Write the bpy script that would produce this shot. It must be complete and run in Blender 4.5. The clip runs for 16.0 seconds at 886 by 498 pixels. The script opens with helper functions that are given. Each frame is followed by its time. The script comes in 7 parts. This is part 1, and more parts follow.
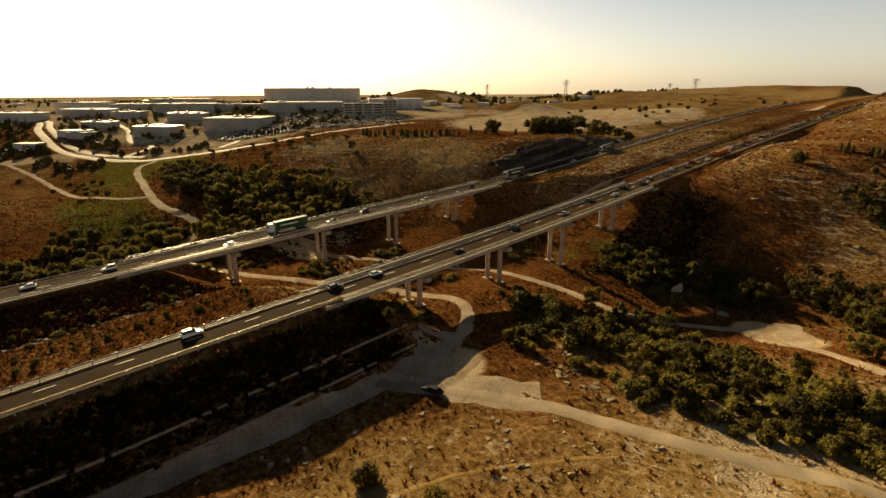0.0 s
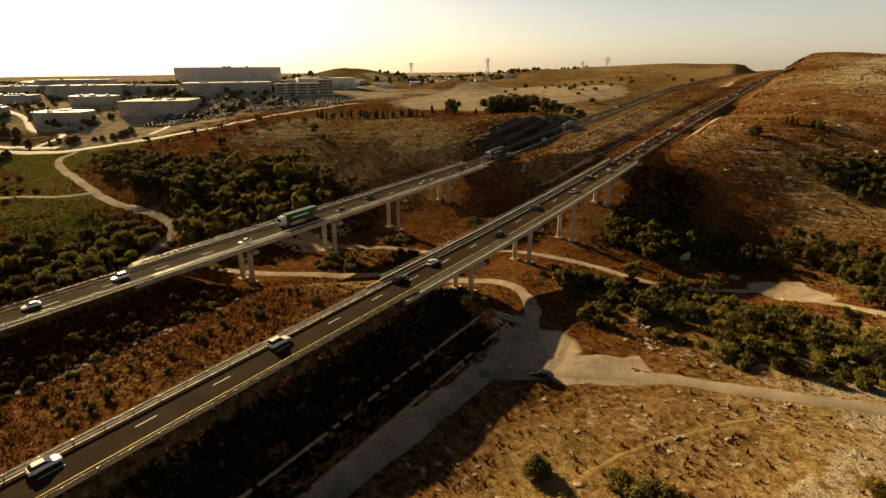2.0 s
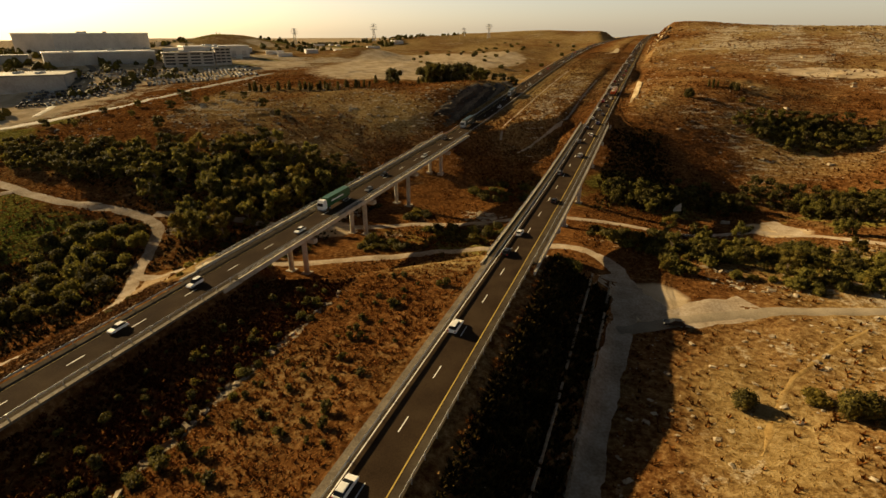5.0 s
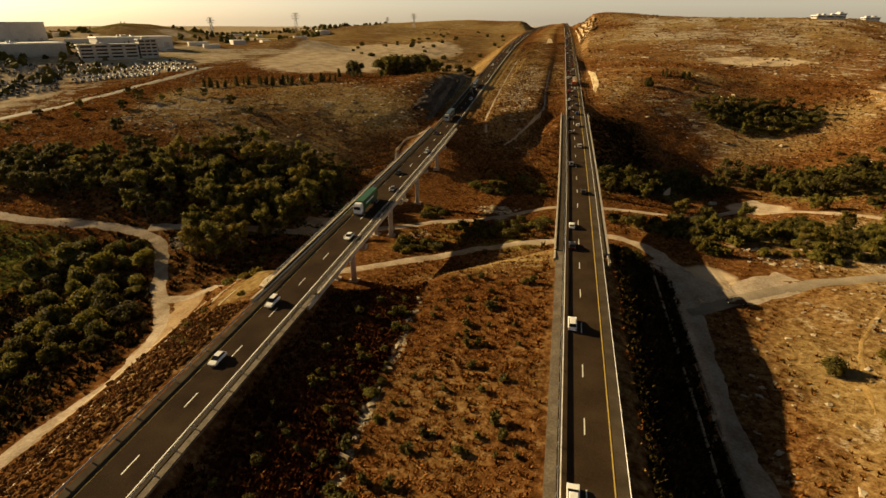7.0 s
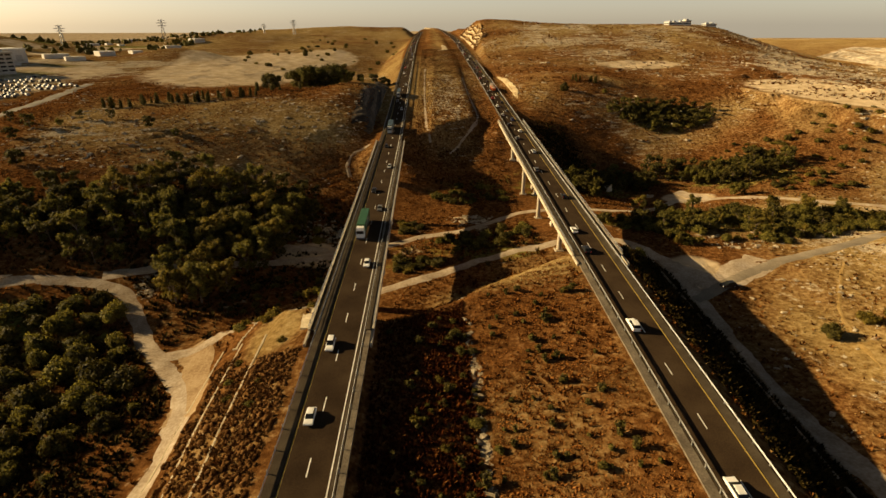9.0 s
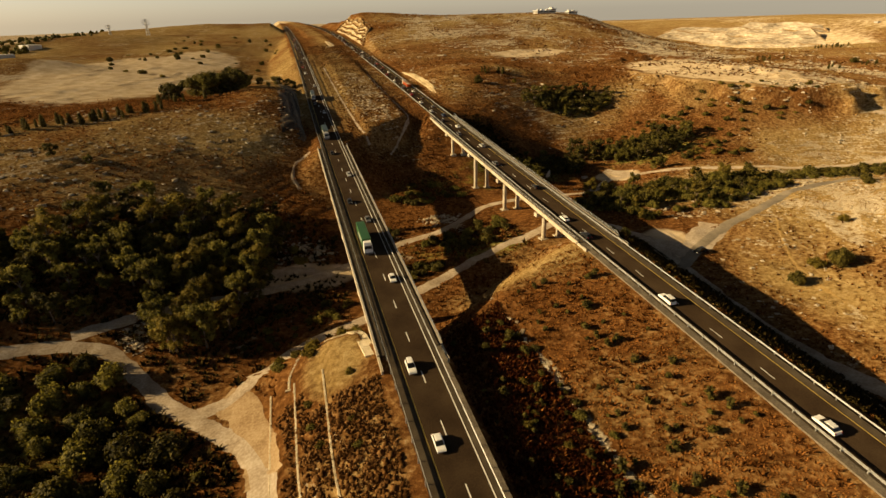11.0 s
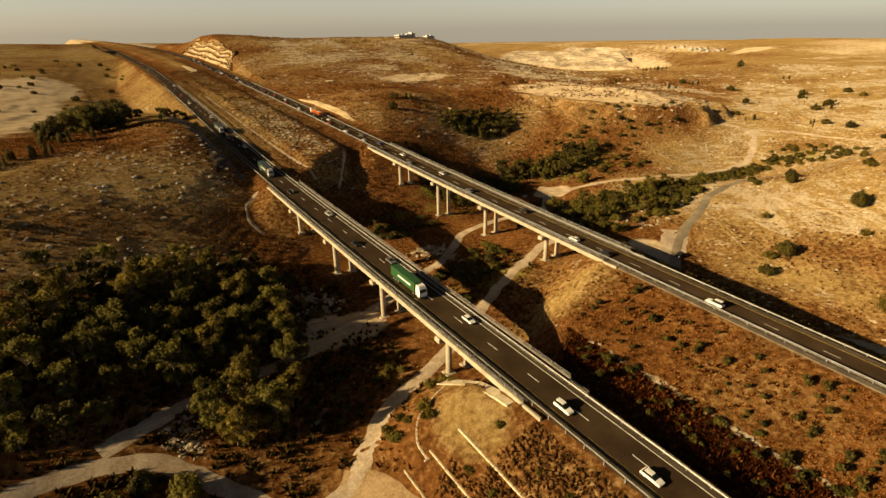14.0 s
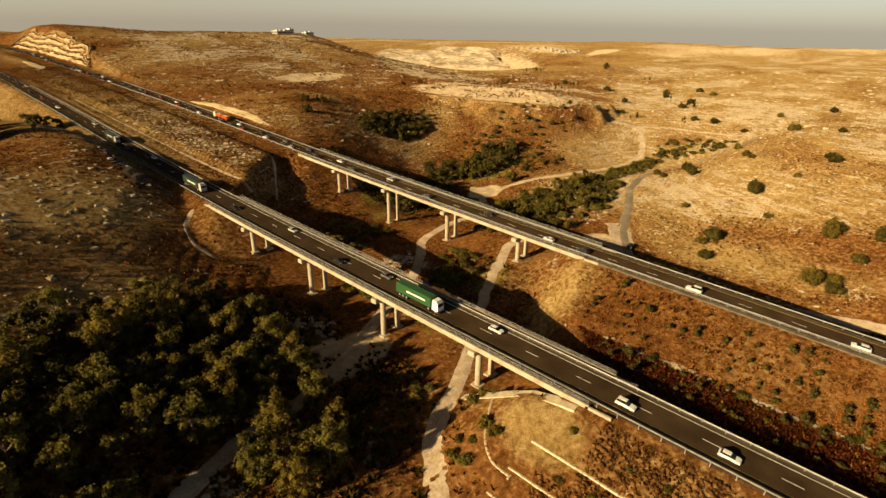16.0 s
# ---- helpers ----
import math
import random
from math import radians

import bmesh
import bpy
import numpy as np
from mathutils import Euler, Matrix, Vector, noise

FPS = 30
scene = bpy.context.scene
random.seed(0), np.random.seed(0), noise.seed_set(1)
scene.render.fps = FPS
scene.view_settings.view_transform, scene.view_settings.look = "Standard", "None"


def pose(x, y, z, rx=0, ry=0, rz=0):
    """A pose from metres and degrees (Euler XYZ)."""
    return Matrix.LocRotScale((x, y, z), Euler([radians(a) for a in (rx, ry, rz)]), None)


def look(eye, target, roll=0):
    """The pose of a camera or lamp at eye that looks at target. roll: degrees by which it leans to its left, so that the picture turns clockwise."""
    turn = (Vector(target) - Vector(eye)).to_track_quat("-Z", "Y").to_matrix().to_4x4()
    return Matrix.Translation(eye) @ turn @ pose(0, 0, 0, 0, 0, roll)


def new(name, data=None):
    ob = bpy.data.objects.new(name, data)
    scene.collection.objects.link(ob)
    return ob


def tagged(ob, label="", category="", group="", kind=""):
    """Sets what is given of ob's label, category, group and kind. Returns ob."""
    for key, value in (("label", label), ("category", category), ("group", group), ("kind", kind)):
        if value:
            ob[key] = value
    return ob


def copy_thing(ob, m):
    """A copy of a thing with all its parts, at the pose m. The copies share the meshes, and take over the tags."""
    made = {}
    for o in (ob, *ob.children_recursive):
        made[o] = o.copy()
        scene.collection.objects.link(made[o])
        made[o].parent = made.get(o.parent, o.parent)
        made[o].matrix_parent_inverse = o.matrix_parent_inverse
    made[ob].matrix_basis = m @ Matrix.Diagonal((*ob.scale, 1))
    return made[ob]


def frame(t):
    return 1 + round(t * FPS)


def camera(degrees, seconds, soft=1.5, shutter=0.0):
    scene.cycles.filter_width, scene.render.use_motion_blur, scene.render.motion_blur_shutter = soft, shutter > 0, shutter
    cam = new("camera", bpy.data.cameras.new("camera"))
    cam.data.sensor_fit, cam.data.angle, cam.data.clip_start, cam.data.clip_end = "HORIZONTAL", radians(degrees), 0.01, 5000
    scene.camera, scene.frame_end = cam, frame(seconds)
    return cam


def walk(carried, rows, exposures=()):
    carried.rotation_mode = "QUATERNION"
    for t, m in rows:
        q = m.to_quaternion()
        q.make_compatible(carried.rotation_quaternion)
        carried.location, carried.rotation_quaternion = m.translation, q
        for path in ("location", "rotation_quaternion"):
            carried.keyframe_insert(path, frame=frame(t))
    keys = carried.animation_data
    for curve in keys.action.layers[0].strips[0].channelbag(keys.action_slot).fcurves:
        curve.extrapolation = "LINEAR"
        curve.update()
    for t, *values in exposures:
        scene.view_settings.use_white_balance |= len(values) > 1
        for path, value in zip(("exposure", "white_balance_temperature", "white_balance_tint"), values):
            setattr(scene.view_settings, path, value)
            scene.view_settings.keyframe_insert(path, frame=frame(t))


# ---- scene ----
cam = camera(81.67, 16.0, 1.5)
PATH = [
    (0, (5.89, 1.20, 59.70), (-65.95, 64.09, 29.97), -0.14),
    (0.5, (-1.45, -4.68, 59.82), (-69.66, 61.69, 29.13), 0.01),
    (1, (-8.51, -10.71, 59.91), (-73.05, 58.77, 28.18), -0.25),
    (1.5, (-15.60, -16.50, 60.16), (-76.82, 55.50, 27.48), -0.32),
    (2, (-23.04, -22.23, 60.29), (-81.28, 51.88, 26.87), -0.30),
    (2.5, (-30.47, -27.44, 60.44), (-86.04, 48.49, 26.60), -0.26),
    (3, (-38.04, -32.94, 60.73), (-90.70, 44.95, 26.65), -0.13),
    (3.5, (-45.52, -37.73, 60.79), (-94.81, 42.19, 26.40), 0.00),
    (4, (-53.32, -42.38, 60.73), (-98.43, 39.60, 25.44), 0.05),
    (4.5, (-61.46, -46.34, 60.92), (-101.89, 37.41, 24.16), 0.05),
    (5, (-70.30, -49.99, 61.49), (-105.66, 35.06, 22.55), -0.12),
    (7.5, (-113.14, -59.56, 63.43), (-128.56, 30.54, 22.88), 0.10),
    (8, (-121.46, -59.99, 64.04), (-131.61, 31.12, 24.09), 0.07),
    (8.5, (-129.68, -59.84, 64.89), (-133.95, 31.76, 24.98), 0.05),
    (9, (-138.11, -59.30, 65.63), (-135.74, 32.34, 25.67), -0.09),
    (11.5, (-178.64, -50.18, 70.40), (-149.66, 35.97, 28.70), -2.12),
    (12, (-186.55, -46.45, 71.34), (-153.62, 38.54, 30.21), -2.23),
    (12.5, (-193.92, -42.53, 71.98), (-156.80, 41.07, 31.57), -2.03),
    (13, (-201.32, -37.95, 72.80), (-159.47, 43.67, 32.98), -1.67),
    (13.5, (-207.99, -33.27, 73.36), (-161.46, 46.01, 33.98), -1.24),
    (14, (-214.57, -28.06, 74.03), (-162.85, 48.01, 34.81), -0.81),
    (14.5, (-220.50, -22.64, 74.59), (-163.76, 49.75, 35.35), -0.31),
    (15, (-226.54, -16.58, 75.27), (-164.64, 51.39, 35.92), 0.16),
    (15.5, (-231.97, -10.34, 75.99), (-165.82, 53.43, 36.51), 0.53),
    (16, (-237.33, -3.43, 76.74), (-167.57, 56.16, 36.95), 0.88),
]
SUN_EL, SUN_TO = 20.0, Vector((-0.972, 0.235, 0))   # height of the sun and the way towards it over the ground
EXPOSURES = [(0.0, 0.99, 7100, 9), (5.0, 0.95, 7100, 9), (9.0, 0.91, 7100, 9), (12.0, 0.83, 7100, 9), (16.0, 0.80, 7100, 9)]
walk(cam, [(t, look(eye, target, roll)) for t, eye, target, roll in PATH], EXPOSURES)

# ---- daylight ----
world = bpy.data.worlds.new("world")
scene.world = world
world.use_nodes = True
sky = world.node_tree.nodes.new("ShaderNodeTexSky")
sky.sky_type, sky.sun_disc = "NISHITA", False
sky.sun_elevation, sky.sun_rotation = radians(SUN_EL), math.atan2(SUN_TO.x, SUN_TO.y)
sky.air_density, sky.dust_density, sky.ozone_density, sky.altitude = 0.75, 1.6, 0.7, 100
back = world.node_tree.nodes["Background"]
back.inputs["Strength"].default_value = 0.043
# summer dust: a pale haze that thins out with height, added to the clear sky
wn, wl = world.node_tree.nodes, world.node_tree.links
way = wn.new("ShaderNodeTexCoord")
xyz = wn.new("ShaderNodeSeparateXYZ")
fade = wn.new("ShaderNodeMapRange")
fade.interpolation_type = "SMOOTHERSTEP"
fade.inputs["From Min"].default_value, fade.inputs["From Max"].default_value = -0.05, 0.42
fade.inputs["To Min"].default_value, fade.inputs["To Max"].default_value = 1.0, 0.0
haze = wn.new("ShaderNodeMix")
haze.data_type, haze.blend_type = "RGBA", "ADD"
haze.inputs["B"].default_value = (3.85, 3.3, 2.55, 1)
wl.new(way.outputs["Generated"], xyz.inputs[0])
wl.new(xyz.outputs["Z"], fade.inputs["Value"])
wl.new(fade.outputs[0], haze.inputs["Factor"])
wl.new(sky.outputs[0], haze.inputs["A"])
# the dusty air leaves the upper sky deep and dim
deep = wn.new("ShaderNodeMapRange")
deep.interpolation_type = "SMOOTHERSTEP"
deep.inputs["From Min"].default_value, deep.inputs["From Max"].default_value = 0.15, 0.75
tone = wn.new("ShaderNodeMix")
tone.data_type = "RGBA"
tone.inputs["A"].default_value, tone.inputs["B"].default_value = (1, 1, 1, 1), (0.19, 0.15, 0.105, 1)
dim = wn.new("ShaderNodeMix")
dim.data_type, dim.blend_type = "RGBA", "MULTIPLY"
dim.inputs["Factor"].default_value = 1.0
wl.new(xyz.outputs["Z"], deep.inputs["Value"])
wl.new(deep.outputs[0], tone.inputs["Factor"])
wl.new(haze.outputs["Result"], dim.inputs["A"])
wl.new(tone.outputs["Result"], dim.inputs["B"])
wl.new(dim.outputs["Result"], back.inputs["Color"])
sun = bpy.data.lights.new("sun", "SUN")
sun.energy, sun.angle, sun.color = 5.0, radians(0.6), (1.0, 0.765, 0.42)
lamp = new("sun", sun)
to = SUN_TO.normalized() * math.cos(radians(SUN_EL)) + Vector((0, 0, math.sin(radians(SUN_EL))))
lamp.matrix_world = look(to * 900 + Vector((-100, 100, 0)), (-100, 100, 0))

# ---- lie of the land ----
NEAR_L, NEAR_R, FAR_L, FAR_R = -102.7, -90.9, -161.4, -149.6     # edges of the two carriageways


def road_z(y, far):
    """Height of a carriageway along its length."""
    y = np.asarray(y, float)
    ky = (-400, 0, 100, 150, 200, 250, 300, 350, 400, 450, 500, 560, 620, 750, 1000, 1300)
    kz = (-8.8, 10.66, 15.5, 18.6, 22.2, 25.9, 29.4, 32.7, 35.6, 38.8, 41.8, 45.3, 48.3, 52.0, 55.5, 57.0)
    if far:
        kz = (-5.0, 11.13, 15.15, 17.3, 20.2, 24.6, 29.0, 33.2, 36.8, 40.4, 43.0, 45.2, 47.0, 49.5, 52.0, 53.0)
    return sum(np.interp(y + k, ky, kz) for k in (-24, -12, 0, 12, 24)) / 5


def road_x(y, far):
    """How far a carriageway drifts sideways: the near one bears gently left up the hill."""
    y = np.asarray(y, float)
    return np.zeros_like(y) if far else -0.013 * (np.hypot(np.maximum(0, y - 90), 40) - 40)


FINE = [
    8.4, 4.6, -0.1, 10.8, -5.2, 10.3, 1.8, 1.9, -0.5,
    -4.1, 2, -7.9, 4.9, -2.3, -4.7, -3.2, 12.4, 8.8,
    5.1, 1.9, 9.7, -3.5, 7.3, 6.4, 2.4, -8, -8.6,
    3.8, 6.2, -2.8, -5.6, -3.4, -10.2, 5.8, -8.9, 2,
    6.3, 1.2, 12.8, 4.2, 11.3, -10, -6.8, 11.9, 9.1,
    1.2, -0.8, 5.7, -6.4, -0.1, 15.3, -1.7, 0.6, 2.1,
    0.1, 3, -3.5, 9.2, -3.8, 5.3, -0.6, -1, 2.7,
]
WIDE = [
    0.6, 3.6, -0.8, -8.1, -1.9, 24.4, -0.6, 6.7, 7.5,
    0.3, 2.1, -12.1, -17.9, -9, -0.4, -8.9, 8.3, -0.8,
    -0.4, 18.1, 15.8, 9.6, -2.5, -12.4, 16.8, 1.9, -7.6,
    -2.1, -4.4, -0.9, -7.1, 9.2, 8.8, 10.4, -11.8, 11,
    12.7, -1.1, 17.4, -4.3, 27.8, 17, -31.1, -4.8, 9.2,
    12.5, -2.9, 9.4, 3, 2.7, 24.6, -6.4, 15.8, -11.8,
    3, -2.6, 6.3, 13.3, -4.5, -1.6, -5, 8.2, -9.4,
]
# further hills, banks and hollows: x, y, radius along x, radius along y, height
MOUNDS = [
    (-51, 622, 48, 74, 7.8), (48, 681, 73, 73, -6.9), (-65, 715, 34, 60, 8.2), (222, 621, 39, 46, 7), (-607, 501, 55, 61, 21.5),
    (-409, 727, 81, 44, 10.3), (-362, 442, 28, 23, 10.8), (-247, 934, 229, 61, 17.5), (-178, 261, 16, 48, 8.8), (-174, 515, 37, 156, -12.3), (-129, 398, 23, 130, -6.1), (44, 270, 27, 32, 3.6), (-129, 279, 22, 74, -3.7), (504, 644, 66, 132, -12),
]
# gentle rises and hollows of the eastern and far land
SWELLS = [
    (30, 30, 29, 25, 1.5), (233, 114, 53, 35, 3.5), (411, 55, 106, 58, 5.8), (283, 270, 78, 43, 3.5),
    (246, 414, 60, 68, -6.8), (365, 480, 73, 73, -13.7), (831, 799, 123, 230, 18), (1250, 250, 130, 160, 13), (1500, 620, 160, 220, 15), (1050, 60, 110, 90, 9), (1650, 60, 170, 200, 12), (980, 1250, 220, 140, 12), (244, 547, 43, 55, -4.7), (-150, 4200, 900, 300, 12),
]


def natural(x, y):
    """The ground as it was before the roads."""
    z = np.full_like(x, 20.0)
    k = 0
    for b in range(-20, 311, 55):
        for a in range(-320, 121, 55):
            z += FINE[k] * np.exp(-((x - a) ** 2 + (y - b) ** 2) / 4232)
            k += 1
    k = 0
    for b in range(-150, 1051, 200):
        for a in range(-900, 901, 225):
            z += WIDE[k] * np.exp(-((x - a) ** 2 + (y - b) ** 2) / 72200)
            k += 1
    for a, b, u, v, h in MOUNDS + SWELLS:
        z += h * np.exp(-(((x - a) / u) ** 2 + ((y - b) / v) ** 2) / 2)
    r = np.hypot(x + 100, y - 300)
    z += 14 * np.exp(-((r - 1500) / 500) ** 2) * (0.45 + 0.55 * np.sin(x / 310 + 1.2) * np.cos(y / 270))
    z += 0.35 * np.sin(x / 9.1 + 1.7 * np.sin(y / 13)) * np.sin(y / 7.7 + 1.3 * np.sin(x / 11)) + 0.8 * np.sin(x / 31 + y / 47) * np.sin(y / 29 - x / 83)
    # spoil platform with a steep eroded edge
    d = np.minimum(x - np.interp(y, (156, 169, 185, 197, 214, 236, 265, 322), (123, 93, 75, 66, 56, 51, 51, 62)), np.minimum(np.minimum(327 - y, y - 161), (130 - x) * 0.35))
    d = d + 3.0 * np.sin(y / 5.3) * np.sin(x / 4.1 + 1) + 2.0 * np.sin(y / 2.1 + x / 3.3)
    top = 30.0 - 0.05 * np.maximum(0, 228 - y)
    z = np.where(d > 4, np.minimum(z, top + 0.4), z)
    return np.maximum(z, top - 1.15 * np.maximum(0, -d))


def south_edge(x):
    """Where the southern embankment ends, from the far abutment to the near one."""
    return np.interp(x, (-192, -164, -160.5, -149, -127, -102, -90, -76), (44, 35, 27.5, 29, 47, 58, 61, 69))


def ground(x, y):
    """Height of the finished ground."""
    x, y = np.broadcast_arrays(np.asarray(x, float), np.asarray(y, float))
    n = natural(x, y)
    zn, zf = road_z(y, False) - 0.35, road_z(y, True) - 0.35
    # southern embankment with a shallow trough between the carriageways
    mix = np.clip((x - FAR_R) / (NEAR_L - FAR_R), 0, 1)
    top = zf + (zn - zf) * mix
    line = -130.2 - 0.02 * np.clip(y, -60, 45)
    trough = np.clip(np.minimum(np.maximum(0, (x - FAR_R) / (line - FAR_R)) ** 0.5, np.maximum(0, (NEAR_L - x) / (NEAR_L - line)) ** 0.95), 0, 1)
    top = top - 4.3 * trough
    # sides of the embankment, stepped by terrace walls
    step = lambda d, a: np.clip((d - a) / 1.6 + 0.5, 0, 1)
    right, left = x - NEAR_R, FAR_L - x
    out = np.maximum(0, np.where(right > 0, right * 0.46 + 0.9 * step(right, 11.4) + 0.9 * step(right, 15.4), left * 0.31 + 1.15 * (step(left, 9.6) + step(left, 15.0) + step(left, 19.6))))
    end = np.maximum(0, y - south_edge(x))
    south = top - out - 0.62 * end
    # the carriageways on fill north of the valley
    def bank(left, right, z, y0, far):
        u = x - road_x(y, far)
        side = np.maximum(0, np.maximum(left - u, u - right))
        return z - 0.6 * np.hypot(side, np.maximum(0, y0 - y))
    fill = np.maximum(bank(NEAR_L, NEAR_R, zn, 194.5, False), bank(FAR_L, FAR_R, zf, 165.5, True))
    # cuttings
    def cut(left, right, z, y0, verge_l, verge_r, s_l, s_r, far):
        u = x - road_x(y, far)
        side = np.maximum(0, np.maximum((left - verge_l - u) * s_l, (u - right - verge_r) * s_r))
        return z + side + np.maximum(0, y0 - y) * 0.9
    h = np.minimum(n, cut(NEAR_L, NEAR_R, zn, 193.5, 7.0, 5.0, 0.42, np.interp(y, (480, 520, 700, 740), (0.75, 1.15, 1.15, 0.75)), False))
    h = np.minimum(h, cut(FAR_L, FAR_R, zf, 164.5, np.interp(y, (178, 196, 333, 368), (3.0, 4.8, 4.8, 3.0)), 8.0, np.interp(y, (178, 192, 324, 376), (0.7, 1.3, 1.3, 0.7)), 0.42, True))
    # flat spit of rubbly ground between the carriageways, north of the valley
    spit = zf + (zn - zf) * mix - 0.4 + 2.2 * np.clip((np.minimum(x + 139, -113 - x)) / 3, 0, 1) * np.interp(y, (205, 260, 380, 460), (1, 0.6, 0.6, 0.2))
    spit = spit - 0.85 * np.maximum(0, np.interp(x, (-149, -138, -113, -103), (176, 188, 206, 210)) - y)
    between = (x > FAR_R) & (x < NEAR_L)
    h = np.where(between & (y > 202), np.minimum(h, spit + 1.5), h)
    return np.maximum(np.maximum(h, np.where(between, spit, -99)), np.maximum(south, fill))


# ---- materials ----
def material(name, tones, size=1.0, rough=0.85, metal=0.0, bump=0.3, fine=9.0, spread=0.0, island=0.0, coords="Object", relief=0.05, stretch=None, thin=0.0):
    """A procedural surface: two scales of noise run through a ramp of tones, with relief; spread and island vary it from thing to thing and from piece to piece."""
    m = bpy.data.materials.new(name)
    m.use_nodes = True
    nt = m.node_tree
    N, L = nt.nodes, nt.links
    b = N["Principled BSDF"]
    b.inputs["Roughness"].default_value, b.inputs["Metallic"].default_value = rough, metal
    b.inputs["Specular IOR Level"].default_value = 0.02 if rough > 0.92 else 0.25
    b.inputs["Diffuse Roughness"].default_value = 0.35 if rough > 0.9 else 0.0
    tc = N.new("ShaderNodeTexCoord")
    n1, n2 = N.new("ShaderNodeTexNoise"), N.new("ShaderNodeTexNoise")
    n1.inputs["Scale"].default_value, n2.inputs["Scale"].default_value = 1 / size, fine / size
    n1.inputs["Detail"].default_value, n2.inputs["Detail"].default_value = 5, 4
    source = tc.outputs[coords]
    if stretch:
        mp = N.new("ShaderNodeMapping")
        mp.inputs["Scale"].default_value = stretch
        L.new(source, mp.inputs["Vector"])
        source = mp.outputs["Vector"]
    for n in (n1, n2):
        L.new(source, n.inputs["Vector"])
    add = N.new("ShaderNodeMath")
    add.operation = "MULTIPLY_ADD"
    add.inputs[1].default_value = 0.45
    L.new(n2.outputs["Fac"], add.inputs[0])
    sc = N.new("ShaderNodeMath")
    sc.operation = "MULTIPLY"
    sc.inputs[1].default_value = 0.55
    L.new(n1.outputs["Fac"], sc.inputs[0])
    L.new(sc.outputs[0], add.inputs[2])
    last = add.outputs[0]
    for amount, what in ((spread, "object"), (island, "island")):
        if amount:
            info = N.new("ShaderNodeObjectInfo" if what == "object" else "ShaderNodeNewGeometry")
            o = info.outputs["Random" if what == "object" else "Random Per Island"]
            mr = N.new("ShaderNodeMapRange")
            mr.inputs["To Min"].default_value, mr.inputs["To Max"].default_value = -amount, amount
            L.new(o, mr.inputs["Value"])
            a2 = N.new("ShaderNodeMath")
            L.new(last, a2.inputs[0])
            L.new(mr.outputs[0], a2.inputs[1])
            last = a2.outputs[0]
    ramp = N.new("ShaderNodeValToRGB")
    e = ramp.color_ramp.elements
    lo, hi = 0.36, 0.64
    e[0].position, e[0].color = lo, (*tones[0], 1)
    e[1].position, e[1].color = hi, (*tones[-1], 1)
    for i, c in enumerate(tones[1:-1], 1):
        x = e.new(lo + (hi - lo) * i / (len(tones) - 1))
        x.color = (*c, 1)
    L.new(last, ramp.inputs["Fac"])
    L.new(ramp.outputs["Color"], b.inputs["Base Color"])
    if thin:
        tr, ms = N.new("ShaderNodeBsdfTranslucent"), N.new("ShaderNodeMixShader")
        ms.inputs[0].default_value = thin
        L.new(ramp.outputs["Color"], tr.inputs["Color"])
        L.new(b.outputs[0], ms.inputs[1])
        L.new(tr.outputs[0], ms.inputs[2])
        L.new(ms.outputs[0], N["Material Output"].inputs["Surface"])
    if bump:
        bp = N.new("ShaderNodeBump")
        bp.inputs["Strength"].default_value, bp.inputs["Distance"].default_value = bump, relief * size
        L.new(add.outputs[0], bp.inputs["Height"])
        L.new(bp.outputs["Normal"], b.inputs["Normal"])
    return m


